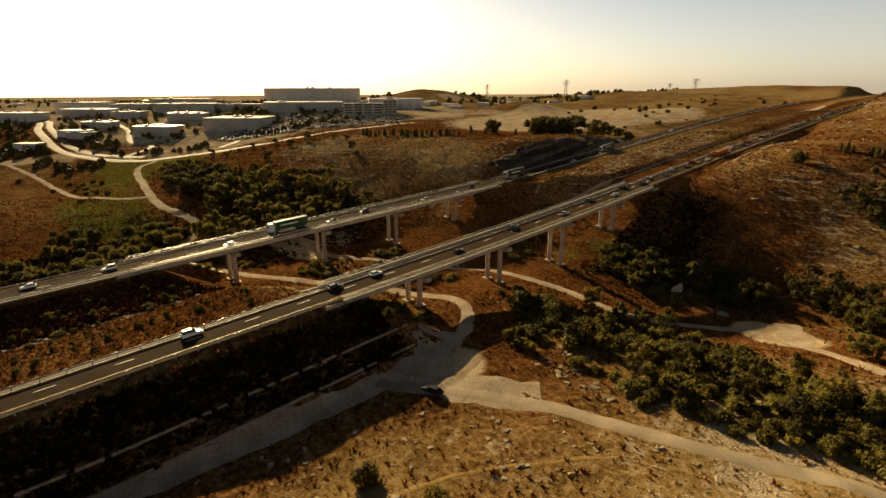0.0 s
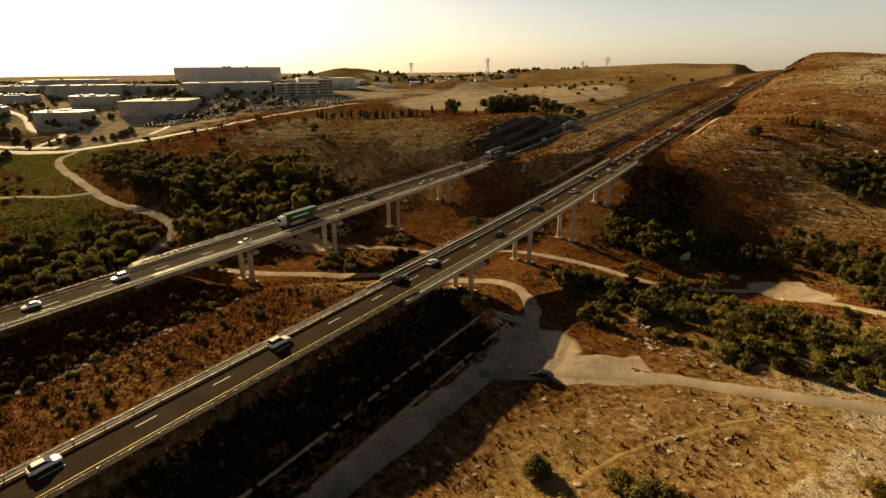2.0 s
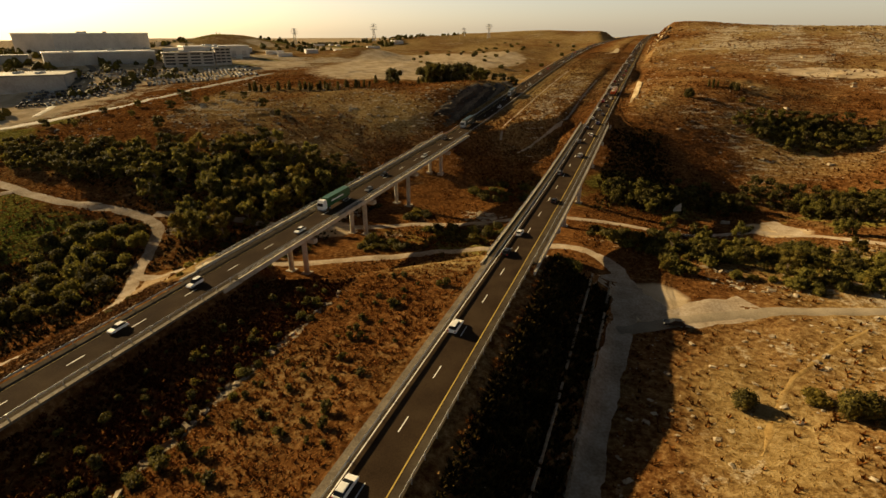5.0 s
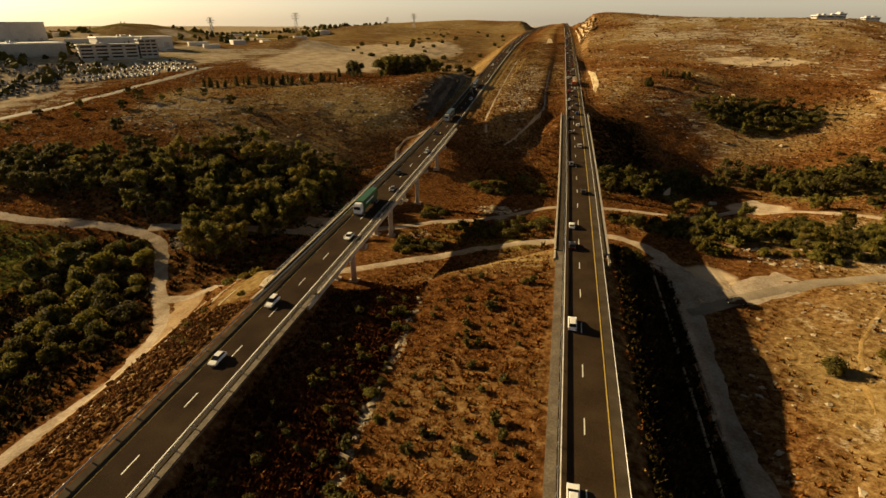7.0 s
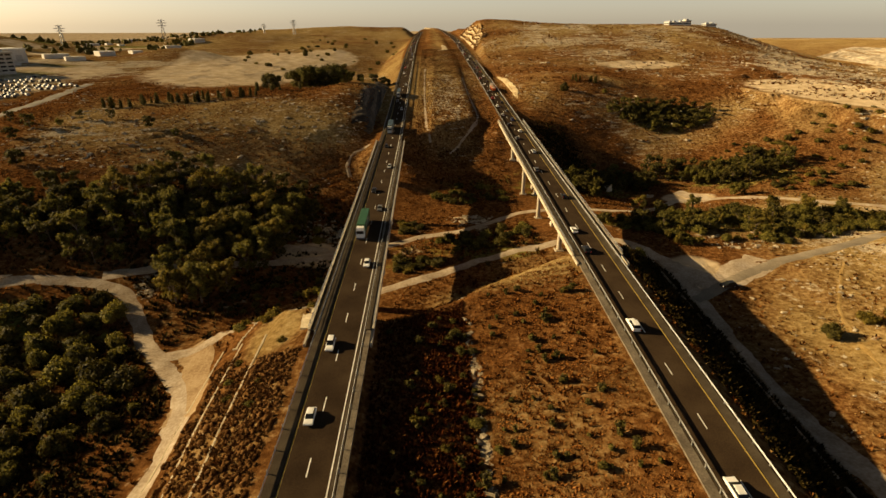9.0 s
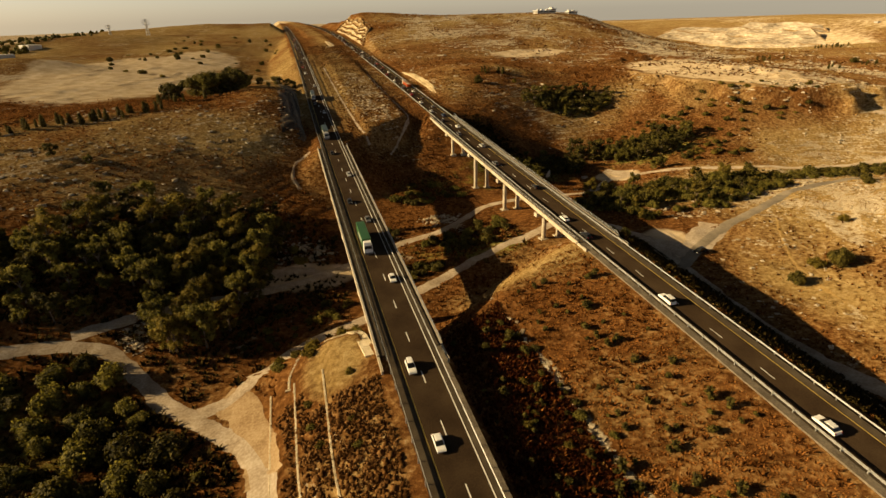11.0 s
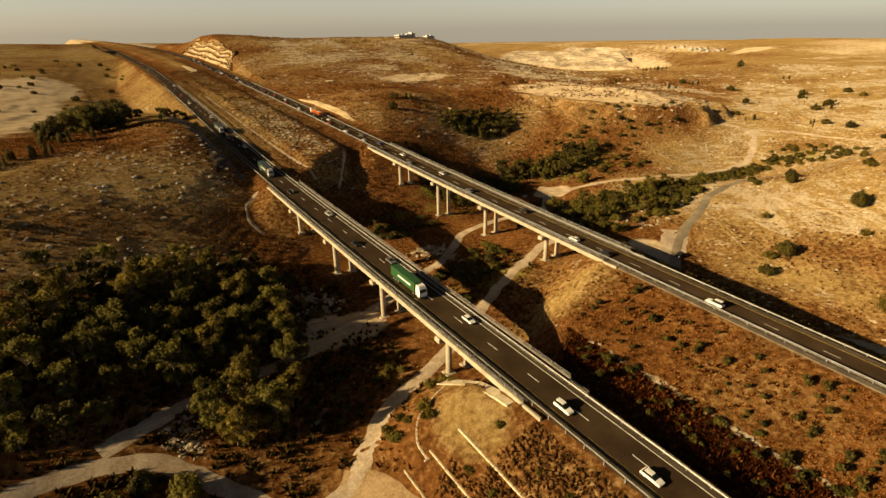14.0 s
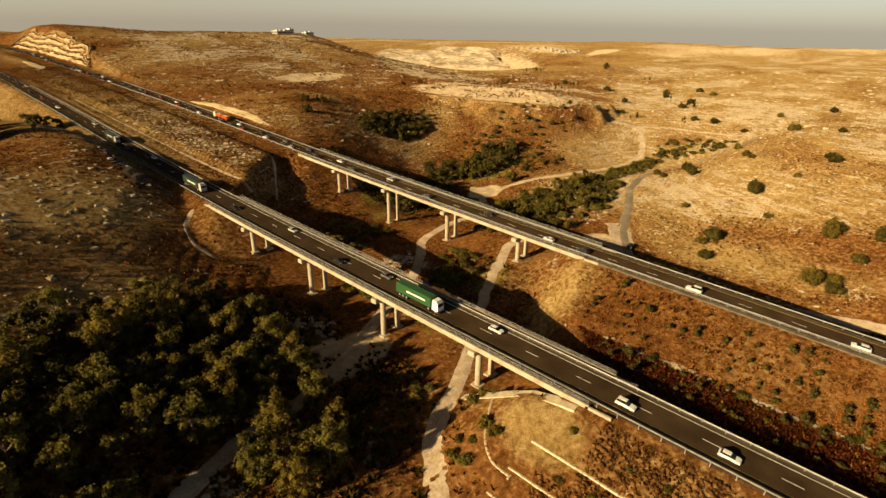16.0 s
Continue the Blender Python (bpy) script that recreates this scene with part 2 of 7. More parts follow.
def ground_material():
    """Dry land: grass stubble, brown scrub, limestone and green patches, shared out by the cover painted on the ground (gold, rock, green, sand)."""
    m = bpy.data.materials.new("dry_ground")
    m.use_nodes = True
    nt = m.node_tree
    N, L = nt.nodes, nt.links
    b = N["Principled BSDF"]
    b.inputs["Roughness"].default_value, b.inputs["Specular IOR Level"].default_value, b.inputs["Diffuse Roughness"].default_value = 0.95, 0.0, 0.5
    tc = N.new("ShaderNodeTexCoord")

    def noise_at(scale, detail=6, rough=0.6):
        n = N.new("ShaderNodeTexNoise")
        n.inputs["Scale"].default_value, n.inputs["Detail"].default_value, n.inputs["Roughness"].default_value = scale, detail, rough
        L.new(tc.outputs["Object"], n.inputs["Vector"])
        return n.outputs["Fac"]

    def ramp(fac, *stops):
        r = N.new("ShaderNodeValToRGB")
        e = r.color_ramp.elements
        e[0].position, e[0].color = stops[0][0], (*stops[0][1], 1)
        e[1].position, e[1].color = stops[-1][0], (*stops[-1][1], 1)
        for p, c in stops[1:-1]:
            e.new(p).color = (*c, 1)
        L.new(fac, r.inputs["Fac"])
        return r.outputs["Color"]

    def mix(fac, a, c):
        x = N.new("ShaderNodeMix")
        x.data_type = "RGBA"
        L.new(fac, x.inputs["Factor"])
        L.new(a, x.inputs["A"])
        L.new(c, x.inputs["B"])
        return x.outputs["Result"]

    def math_(op, a, v):
        x = N.new("ShaderNodeMath")
        x.operation, x.use_clamp = op, True
        for k, q in enumerate((a, v)):
            if isinstance(q, (int, float)):
                x.inputs[k].default_value = q
            else:
                L.new(q, x.inputs[k])
        return x.outputs[0]

    at = N.new("ShaderNodeAttribute")
    at.attribute_name = "cover"
    sep = N.new("ShaderNodeSeparateColor")
    L.new(at.outputs["Color"], sep.inputs[0])
    broad, middle, small, tiny = noise_at(0.022), noise_at(0.13), noise_at(0.75, 5, 0.7), noise_at(3.2, 3, 0.7)
    brown = ramp(middle, (0.33, (0.056, 0.022, 0.006)), (0.5, (0.153, 0.063, 0.019)), (0.66, (0.268, 0.122, 0.039)))
    brown2 = ramp(small, (0.36, (0.034, 0.013, 0.004)), (0.52, (0.163, 0.070, 0.022)), (0.66, (0.375, 0.19, 0.072)))
    half = N.new("ShaderNodeValue")
    half.outputs[0].default_value = 0.55
    brown = mix(half.outputs[0], brown, brown2)
    gold = ramp(middle, (0.32, (0.165, 0.096, 0.032)), (0.5, (0.305, 0.199, 0.076)), (0.68, (0.425, 0.304, 0.138)))
    gold2 = ramp(small, (0.34, (0.100, 0.054, 0.018)), (0.5, (0.31, 0.206, 0.080)), (0.66, (0.49, 0.37, 0.19)))
    gold = mix(half.outputs[0], gold, gold2)
    rock = ramp(tiny, (0.35, (0.25, 0.185, 0.112)), (0.5, (0.43, 0.345, 0.23)), (0.66, (0.66, 0.57, 0.42)))
    green = ramp(small, (0.36, (0.052, 0.064, 0.013)), (0.52, (0.148, 0.179, 0.034)), (0.66, (0.295, 0.319, 0.076)))
    sand = ramp(middle, (0.33, (0.435, 0.320, 0.192)), (0.5, (0.550, 0.422, 0.269)), (0.66, (0.666, 0.538, 0.371)))
    # gold against brown, broken up by patches
    w = math_("ADD", sep.outputs["Red"], math_("MULTIPLY", math_("SUBTRACT", broad, 0.42), 0.9))
    w = math_("MULTIPLY", math_("SUBTRACT", math_("ADD", w, math_("MULTIPLY", small, 0.7)), 0.62), 2.6)
    col = mix(w, brown, gold)
    # ledges of limestone, in broken bands
    mp = N.new("ShaderNodeMapping")
    mp.inputs["Scale"].default_value = (0.085, 0.085, 1.25)
    L.new(tc.outputs["Object"], mp.inputs["Vector"])
    band = N.new("ShaderNodeTexNoise")
    band.inputs["Scale"].default_value, band.inputs["Detail"].default_value, band.inputs["Roughness"].default_value = 1.0, 5, 0.62
    L.new(mp.outputs["Vector"], band.inputs["Vector"])
    x = N.new("ShaderNodeMath")
    x.operation = "ADD"
    L.new(math_("MULTIPLY", sep.outputs["Green"], 0.80), x.inputs[0])
    y = N.new("ShaderNodeMath")
    y.operation = "MULTIPLY_ADD"
    y.inputs[1].default_value, y.inputs[2].default_value = 1.15, -0.12
    L.new(band.outputs["Fac"], y.inputs[0])
    L.new(y.outputs[0], x.inputs[1])
    q = N.new("ShaderNodeMath")
    q.operation = "MULTIPLY_ADD"
    q.inputs[1].default_value = 0.62
    L.new(small, q.inputs[0])
    L.new(x.outputs[0], q.inputs[2])
    r = math_("MULTIPLY", math_("SUBTRACT", math_("MULTIPLY", q.outputs[0], 0.5), 0.548), 15.0)
    col = mix(r, col, rock)
    g = math_("MULTIPLY", math_("SUBTRACT", math_("ADD", sep.outputs["Blue"], math_("MULTIPLY", middle, 0.9)), 0.85), 4.0)
    col = mix(g, col, green)
    s = math_("MULTIPLY", math_("SUBTRACT", math_("ADD", at.outputs["Alpha"], math_("MULTIPLY", middle, 0.5)), 0.62), 5.0)
    col = mix(s, col, sand)
    L.new(col, b.inputs["Base Color"])
    h = math_("ADD", math_("MULTIPLY", small, 0.6), math_("MULTIPLY", tiny, 0.4))
    bp = N.new("ShaderNodeBump")
    bp.inputs["Strength"].default_value, bp.inputs["Distance"].default_value = 0.85, 0.55
    L.new(h, bp.inputs["Height"])
    L.new(bp.outputs["Normal"], b.inputs["Normal"])
    return m


GROUND = ground_material()
ASPHALT = material("asphalt", [(0.032, 0.02, 0.012), (0.048, 0.031, 0.018), (0.067, 0.045, 0.026)], 5, 0.93, bump=0.12, fine=30, relief=0.004)
SHOULDER = material("worn_asphalt", [(0.050, 0.038, 0.026), (0.075, 0.058, 0.040), (0.10, 0.08, 0.056)], 3, 0.93, bump=0.15, fine=25, relief=0.006)
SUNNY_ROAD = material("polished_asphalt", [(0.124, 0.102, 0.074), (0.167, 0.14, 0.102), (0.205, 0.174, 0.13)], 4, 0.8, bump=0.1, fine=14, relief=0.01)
OLD_ASPHALT = material("old_asphalt", [(0.192, 0.154, 0.106), (0.264, 0.214, 0.15), (0.336, 0.276, 0.198)], 4, 0.9, bump=0.2, fine=14, relief=0.01)
DIRT = material("pale_dirt", [(0.293, 0.22, 0.149), (0.42, 0.333, 0.24), (0.528, 0.44, 0.343)], 4, 0.95, bump=0.35, fine=8, relief=0.04)
SANDY = material("sandy_earth", [(0.26, 0.165, 0.085), (0.36, 0.25, 0.14), (0.46, 0.335, 0.20)], 4, 0.95, bump=0.3, fine=8, relief=0.03)
FAINT = material("trodden_grass", [(0.234, 0.14, 0.047), (0.328, 0.211, 0.078), (0.406, 0.281, 0.125)], 3, 0.95, bump=0.3, fine=8, relief=0.03)
WHITE_PAINT = material("white_road_paint", [(0.55, 0.53, 0.48), (0.74, 0.72, 0.66), (0.8, 0.78, 0.73)], 1.2, 0.7, bump=0.0)
YELLOW_PAINT = material("yellow_road_paint", [(0.36, 0.24, 0.05), (0.50, 0.35, 0.08), (0.55, 0.40, 0.12)], 1.2, 0.7, bump=0.0)
CONCRETE = material("concrete", [(0.30, 0.25, 0.18), (0.42, 0.36, 0.27), (0.50, 0.44, 0.34)], 2.5, 0.85, bump=0.15, fine=8, relief=0.02)
KERB = material("grimy_concrete", [(0.085, 0.066, 0.046), (0.135, 0.108, 0.077), (0.19, 0.155, 0.112)], 2.5, 0.9, bump=0.2, fine=8, relief=0.02)
STONE = material("limestone_block", [(0.42, 0.34, 0.22), (0.58, 0.49, 0.34), (0.70, 0.61, 0.45)], 0.8, 0.9, bump=0.5, fine=6, spread=0.05, relief=0.06)
DARK_STONE = material("weathered_stone", [(0.195, 0.138, 0.083), (0.33, 0.247, 0.158), (0.495, 0.398, 0.27)], 0.8, 0.92, bump=0.5, fine=6, spread=0.06, relief=0.06)
ROCK = material("limestone_rock", [(0.24, 0.185, 0.12), (0.40, 0.325, 0.225), (0.56, 0.48, 0.36)], 1.2, 0.93, bump=0.7, fine=5, island=0.10, relief=0.1)
CLIFF = material("quarried_limestone", [(0.33, 0.24, 0.13), (0.50, 0.39, 0.23), (0.64, 0.53, 0.35)], 3.5, 0.92, bump=0.9, fine=6, relief=0.12, stretch=(0.22, 0.22, 1.7))
QUARRY = material("quarry_stone", [(0.16, 0.125, 0.085), (0.36, 0.298, 0.215), (0.56, 0.49, 0.375)], 14, 0.92, bump=0.9, fine=5, relief=0.12, stretch=(0.35, 0.35, 1.6))
SPOIL = material("eroded_spoil", [(0.15, 0.085, 0.035), (0.30, 0.19, 0.085), (0.44, 0.31, 0.16)], 5, 0.95, bump=0.9, fine=5, relief=0.12)
# shade on the road cutting is put into these two dark rock tones
SHADED_CLIFF = material("grey_rock_face", [(0.013, 0.008, 0.005), (0.027, 0.019, 0.012), (0.06, 0.043, 0.029)], 4.0, 0.92, bump=0.9, fine=6, relief=0.12, stretch=(0.2, 0.2, 1.6))
SHADED_BED = material("grey_limestone_bed", [(0.043, 0.031, 0.02), (0.092, 0.069, 0.046), (0.165, 0.127, 0.086)], 2.5, 0.92, bump=0.8, fine=6, relief=0.1, stretch=(0.2, 0.2, 1.4))
STEEL = material("galvanised_steel", [(0.26, 0.26, 0.25), (0.40, 0.40, 0.39), (0.5, 0.5, 0.49)], 1.5, 0.5, 0.65, bump=0.05)
BARK = material("bark", [(0.09, 0.06, 0.04), (0.17, 0.125, 0.085), (0.26, 0.21, 0.155)], 0.5, 0.95, bump=0.5)
LEAF_DARK = material("dark_foliage", [(0.027, 0.022, 0.004), (0.075, 0.061, 0.01), (0.149, 0.116, 0.018)], 1.6, 0.8, bump=0.0, spread=0.05, island=0.10, thin=0.35)
LEAF_GREEN = material("green_foliage", [(0.045, 0.039, 0.007), (0.128, 0.11, 0.018), (0.238, 0.197, 0.039)], 1.6, 0.8, bump=0.0, spread=0.06, island=0.10, thin=0.5)
LEAF_OLIVE = material("olive_foliage", [(0.059, 0.045, 0.006), (0.155, 0.117, 0.018), (0.261, 0.192, 0.034)], 1.6, 0.8, bump=0.0, spread=0.06, island=0.10, thin=0.5)
SCRUB_BROWN = material("dry_scrub", [(0.039, 0.013, 0.003), (0.125, 0.045, 0.011), (0.306, 0.131, 0.036)], 6, 0.95, bump=0.0, island=0.16, thin=0.3)
HEATH = material("dry_heath", [(0.053, 0.023, 0.007), (0.13, 0.061, 0.02), (0.224, 0.115, 0.043)], 4, 0.95, bump=0.0, island=0.16, thin=0.1)
MEADOW = material("dry_meadow", [(0.087, 0.028, 0.006), (0.232, 0.089, 0.021), (0.378, 0.166, 0.048)], 9, 0.95, bump=0.0, island=0.12)
# dark scrub, with the shade on its half of the median put into the tones
SHADED_RUST = material("rusty_scrub", [(0.021, 0.005, 0.002), (0.055, 0.014, 0.004), (0.116, 0.033, 0.009)], 7, 0.95, bump=0.0, island=0.14)
SCRUB_GOLD = material("dry_grass", [(0.17, 0.082, 0.022), (0.32, 0.175, 0.052), (0.47, 0.30, 0.115)], 8, 0.95, bump=0.0, island=0.14, thin=0.25)
GLASS = material("tinted_glass", [(0.010, 0.012, 0.014), (0.016, 0.018, 0.02), (0.022, 0.024, 0.026)], 2, 0.06, bump=0.0)
RUBBER = material("tyre_rubber", [(0.012, 0.012, 0.012), (0.02, 0.02, 0.02), (0.028, 0.028, 0.028)], 0.5, 0.85, bump=0.1)
LAMP_GLASS = material("lamp_glass", [(0.55, 0.55, 0.53), (0.65, 0.65, 0.63), (0.75, 0.75, 0.73)], 0.5, 0.15, bump=0.0)
RED_GLASS = material("red_lamp_glass", [(0.20, 0.010, 0.008), (0.28, 0.015, 0.010), (0.35, 0.02, 0.015)], 0.5, 0.2, bump=0.0)
PAINTS = {}
for key, c in (("white", (0.78, 0.77, 0.74)), ("silver", (0.42, 0.42, 0.41)), ("black", (0.018, 0.018, 0.020)), ("grey", (0.12, 0.12, 0.125)),
               ("red", (0.30, 0.018, 0.014)), ("blue", (0.03, 0.05, 0.11)), ("green", (0.030, 0.090, 0.032)), ("orange", (0.50, 0.085, 0.012)), ("cream", (0.66, 0.60, 0.48)), ("dark_green", (0.03, 0.045, 0.03))):
    PAINTS[key] = material(key + "_paint", [tuple(v * 0.88 for v in c), c, tuple(min(0.85, v * 1.06) for v in c)], 2.0, 0.32, 0.0, bump=0.0)
WALL_PALE = material("pale_cladding", [(0.40, 0.375, 0.335), (0.47, 0.445, 0.40), (0.53, 0.505, 0.46)], 9, 0.6, bump=0.05)
WALL_GREY = material("grey_cladding", [(0.27, 0.25, 0.22), (0.34, 0.32, 0.285), (0.40, 0.38, 0.34)], 8, 0.65, bump=0.05)
ROOF_PALE = material("pale_roof_sheet", [(0.58, 0.56, 0.51), (0.68, 0.66, 0.61), (0.75, 0.73, 0.68)], 6, 0.5, bump=0.05)
ROOF_GREY = material("grey_roof", [(0.17, 0.155, 0.135), (0.24, 0.22, 0.19), (0.31, 0.285, 0.25)], 6, 0.75, bump=0.1)


# ---- mesh helpers ----
class Shape:
    """Collects vertices and faces for one mesh."""
    def __init__(self):
        self.v, self.f = [], []

    def add(self, verts, faces):
        n = len(self.v)
        self.v.extend(tuple(p) for p in verts)
        self.f.extend(tuple(n + i for i in q) for q in faces)
        return self

    def box(self, x0, y0, z0, x1, y1, z1, taper=0.0, m=None):
        t = taper
        vs = [(x0, y0, z0), (x1, y0, z0), (x1, y1, z0), (x0, y1, z0), (x0 + t, y0 + t, z1), (x1 - t, y0 + t, z1), (x1 - t, y1 - t, z1), (x0 + t, y1 - t, z1)]
        if m is not None:
            vs = [m @ Vector(p) for p in vs]
        return self.add(vs, [(3, 2, 1, 0), (4, 5, 6, 7), (0, 1, 5, 4), (1, 2, 6, 5), (2, 3, 7, 6), (3, 0, 4, 7)])

    def chamfer_box(self, x0, y0, z0, x1, y1, z1, c):
        """A box whose upright edges and top rim are cut off."""
        def ring(i, z):
            return [(x0 + i + c, y0 + i, z), (x1 - i - c, y0 + i, z), (x1 - i, y0 + i + c, z), (x1 - i, y1 - i - c, z), (x1 - i - c, y1 - i, z), (x0 + i + c, y1 - i, z), (x0 + i, y1 - i - c, z), (x0 + i, y0 + i + c, z)]
        vs = ring(0, z0) + ring(0, z1 - c) + ring(c, z1)
        fs = [tuple(range(7, -1, -1)), tuple(range(16, 24))]
        for k in (0, 8):
            fs += [(k + i, k + (i + 1) % 8, k + 8 + (i + 1) % 8, k + 8 + i) for i in range(8)]
        return self.add(vs, fs)

    def rod(self, a, b, r0, r1=None, n=8, caps=True):
        a, b = Vector(a), Vector(b)
        r1 = r0 if r1 is None else r1
        q = (b - a).to_track_quat("Z", "Y")
        vs = [a + q @ Vector((r0 * math.cos(2 * math.pi * i / n), r0 * math.sin(2 * math.pi * i / n), 0)) for i in range(n)]
        vs += [b + q @ Vector((r1 * math.cos(2 * math.pi * i / n), r1 * math.sin(2 * math.pi * i / n), 0)) for i in range(n)]
        fs = [(i, (i + 1) % n, n + (i + 1) % n, n + i) for i in range(n)]
        if caps:
            fs += [tuple(range(n - 1, -1, -1)), tuple(range(n, 2 * n))]
        return self.add(vs, fs)

    def loft(self, rings, close=True, caps=True):
        n = len(rings[0])
        vs = [p for r in rings for p in r]
        fs = []
        for k in range(len(rings) - 1):
            fs += [(k * n + i, k * n + (i + 1) % n, (k + 1) * n + (i + 1) % n, (k + 1) * n + i) for i in range(n if close else n - 1)]
        if caps and close:
            fs += [tuple(range(n - 1, -1, -1)), tuple(range((len(rings) - 1) * n, len(rings) * n))]
        return self.add(vs, fs)

    def mesh(self, name, mat, smooth=False):
        me = bpy.data.meshes.new(name)
        me.from_pydata(self.v, [], self.f)
        me.materials.append(mat)
        if smooth:
            me.shade_smooth()
        me.update()
        return me


def part(name, shape, mat, parent=None, label="", smooth=False, m=None):
    """One mesh object, under a thing or under a part."""
    data = shape if isinstance(shape, bpy.types.Mesh) else shape.mesh(name, mat, smooth)
    ob = new(name, data)
    if parent is not None:
        ob.parent = parent
    if m is not None:
        ob.matrix_basis = m
    return tagged(ob, label=label)


def empty(name, label, category, group="", kind="", m=None):
    ob = new(name)
    if m is not None:
        ob.matrix_basis = m
    return tagged(ob, label, category, group, kind)


def soup(name, verts, faces, mat, smooth=False):
    """A mesh straight from number arrays; faces all have the same number of corners."""
    me = bpy.data.meshes.new(name)
    k = faces.shape[1]
    me.vertices.add(len(verts))
    me.vertices.foreach_set("co", np.ascontiguousarray(verts, dtype=np.float32).ravel())
    me.loops.add(faces.size)
    me.loops.foreach_set("vertex_index", np.ascontiguousarray(faces, dtype=np.int32).ravel())
    me.polygons.add(len(faces))
    me.polygons.foreach_set("loop_start", np.arange(0, faces.size, k, dtype=np.int32))
    me.polygons.foreach_set("use_smooth", np.full(len(faces), smooth))
    me.materials.append(mat)
    me.update(calc_edges=True)
    me.validate()
    return me


def value_noise(x, y, scale, seed=0):
    """Smooth noise from 0 to 1 over the plan."""
    u, v = x / scale, y / scale
    i, j = np.floor(u), np.floor(v)
    a, b = u - i, v - j
    a, b = a * a * (3 - 2 * a), b * b * (3 - 2 * b)

    def rnd(p, q):
        s = np.sin(p * 127.1 + q * 311.7 + seed * 74.7) * 43758.5453
        return s - np.floor(s)
    return (rnd(i, j) * (1 - a) + rnd(i + 1, j) * a) * (1 - b) + (rnd(i, j + 1) * (1 - a) + rnd(i + 1, j + 1) * a) * b


def blob(x, y, cx, cy, rx, ry, soft=0.5):
    """1 inside an oval, falling to 0 outside it."""
    r = np.sqrt(((x - cx) / rx) ** 2 + ((y - cy) / ry) ** 2)
    return np.clip((1 + soft - r) / (2 * soft), 0, 1)


# ---- ground ----
def axis(lo, hi, step, far, grow=1.09):
    mid = list(np.arange(lo, hi + 0.01, step))
    up, s = [hi], step
    while up[-1] < far:
        s = min(s * grow, 120)
        up.append(up[-1] + s)
    down, s = [lo], step
    while down[-1] > -far:
        s = min(s * grow, 120)
        down.append(down[-1] - s)
    return np.array(down[:0:-1] + mid + up[1:])


GX, GY = axis(-340, 180, 2.0, 4700), axis(-80, 390, 2.0, 4700)
MX, MY = np.meshgrid(GX, GY)
GZ = ground(MX, MY)
RIM = np.hypot(MX + 100, MY - 200)
GZ = GZ + (value_noise(MX, MY, 5.0, 3) - 0.5) * 0.5 * np.clip(1 - RIM / 900, 0, 1) * (np.abs(GZ - natural(MX, MY)) < 0.05)
# contour ledges of the limestone beds
WILD = (np.abs(GZ - natural(MX, MY)) < 0.3) * np.clip(1.3 - RIM / 700, 0, 1) * np.clip((GZ - 2.0) / 2.0, 0, 1) * np.clip(0.35 + value_noise(MX, MY, 45, 13), 0, 1)
GZ = GZ + WILD * 0.42 * np.clip(value_noise(MX, MY, 13, 15) * 2.2 - 0.75, 0, 1) * np.sin(2 * np.pi * GZ / 1.45 + 6 * value_noise(MX, MY, 35, 14) + 4 * value_noise(MX, MY, 9, 16))
GZ = GZ - np.clip((RIM - 1700) / 3000, 0, 1) * (8 + 52 * np.clip(MX / 2500, 0, 1))


def surf(x, y):
    """Height of the ground sheet."""
    x, y = np.asarray(x, float), np.asarray(y, float)
    i, j = np.clip(np.searchsorted(GX, x) - 1, 0, len(GX) - 2), np.clip(np.searchsorted(GY, y) - 1, 0, len(GY) - 2)
    a, b = (x - GX[i]) / (GX[i + 1] - GX[i]), (y - GY[j]) / (GY[j + 1] - GY[j])
    return (GZ[j, i] * (1 - a) + GZ[j, i + 1] * a) * (1 - b) + (GZ[j + 1, i] * (1 - a) + GZ[j + 1, i + 1] * a) * b


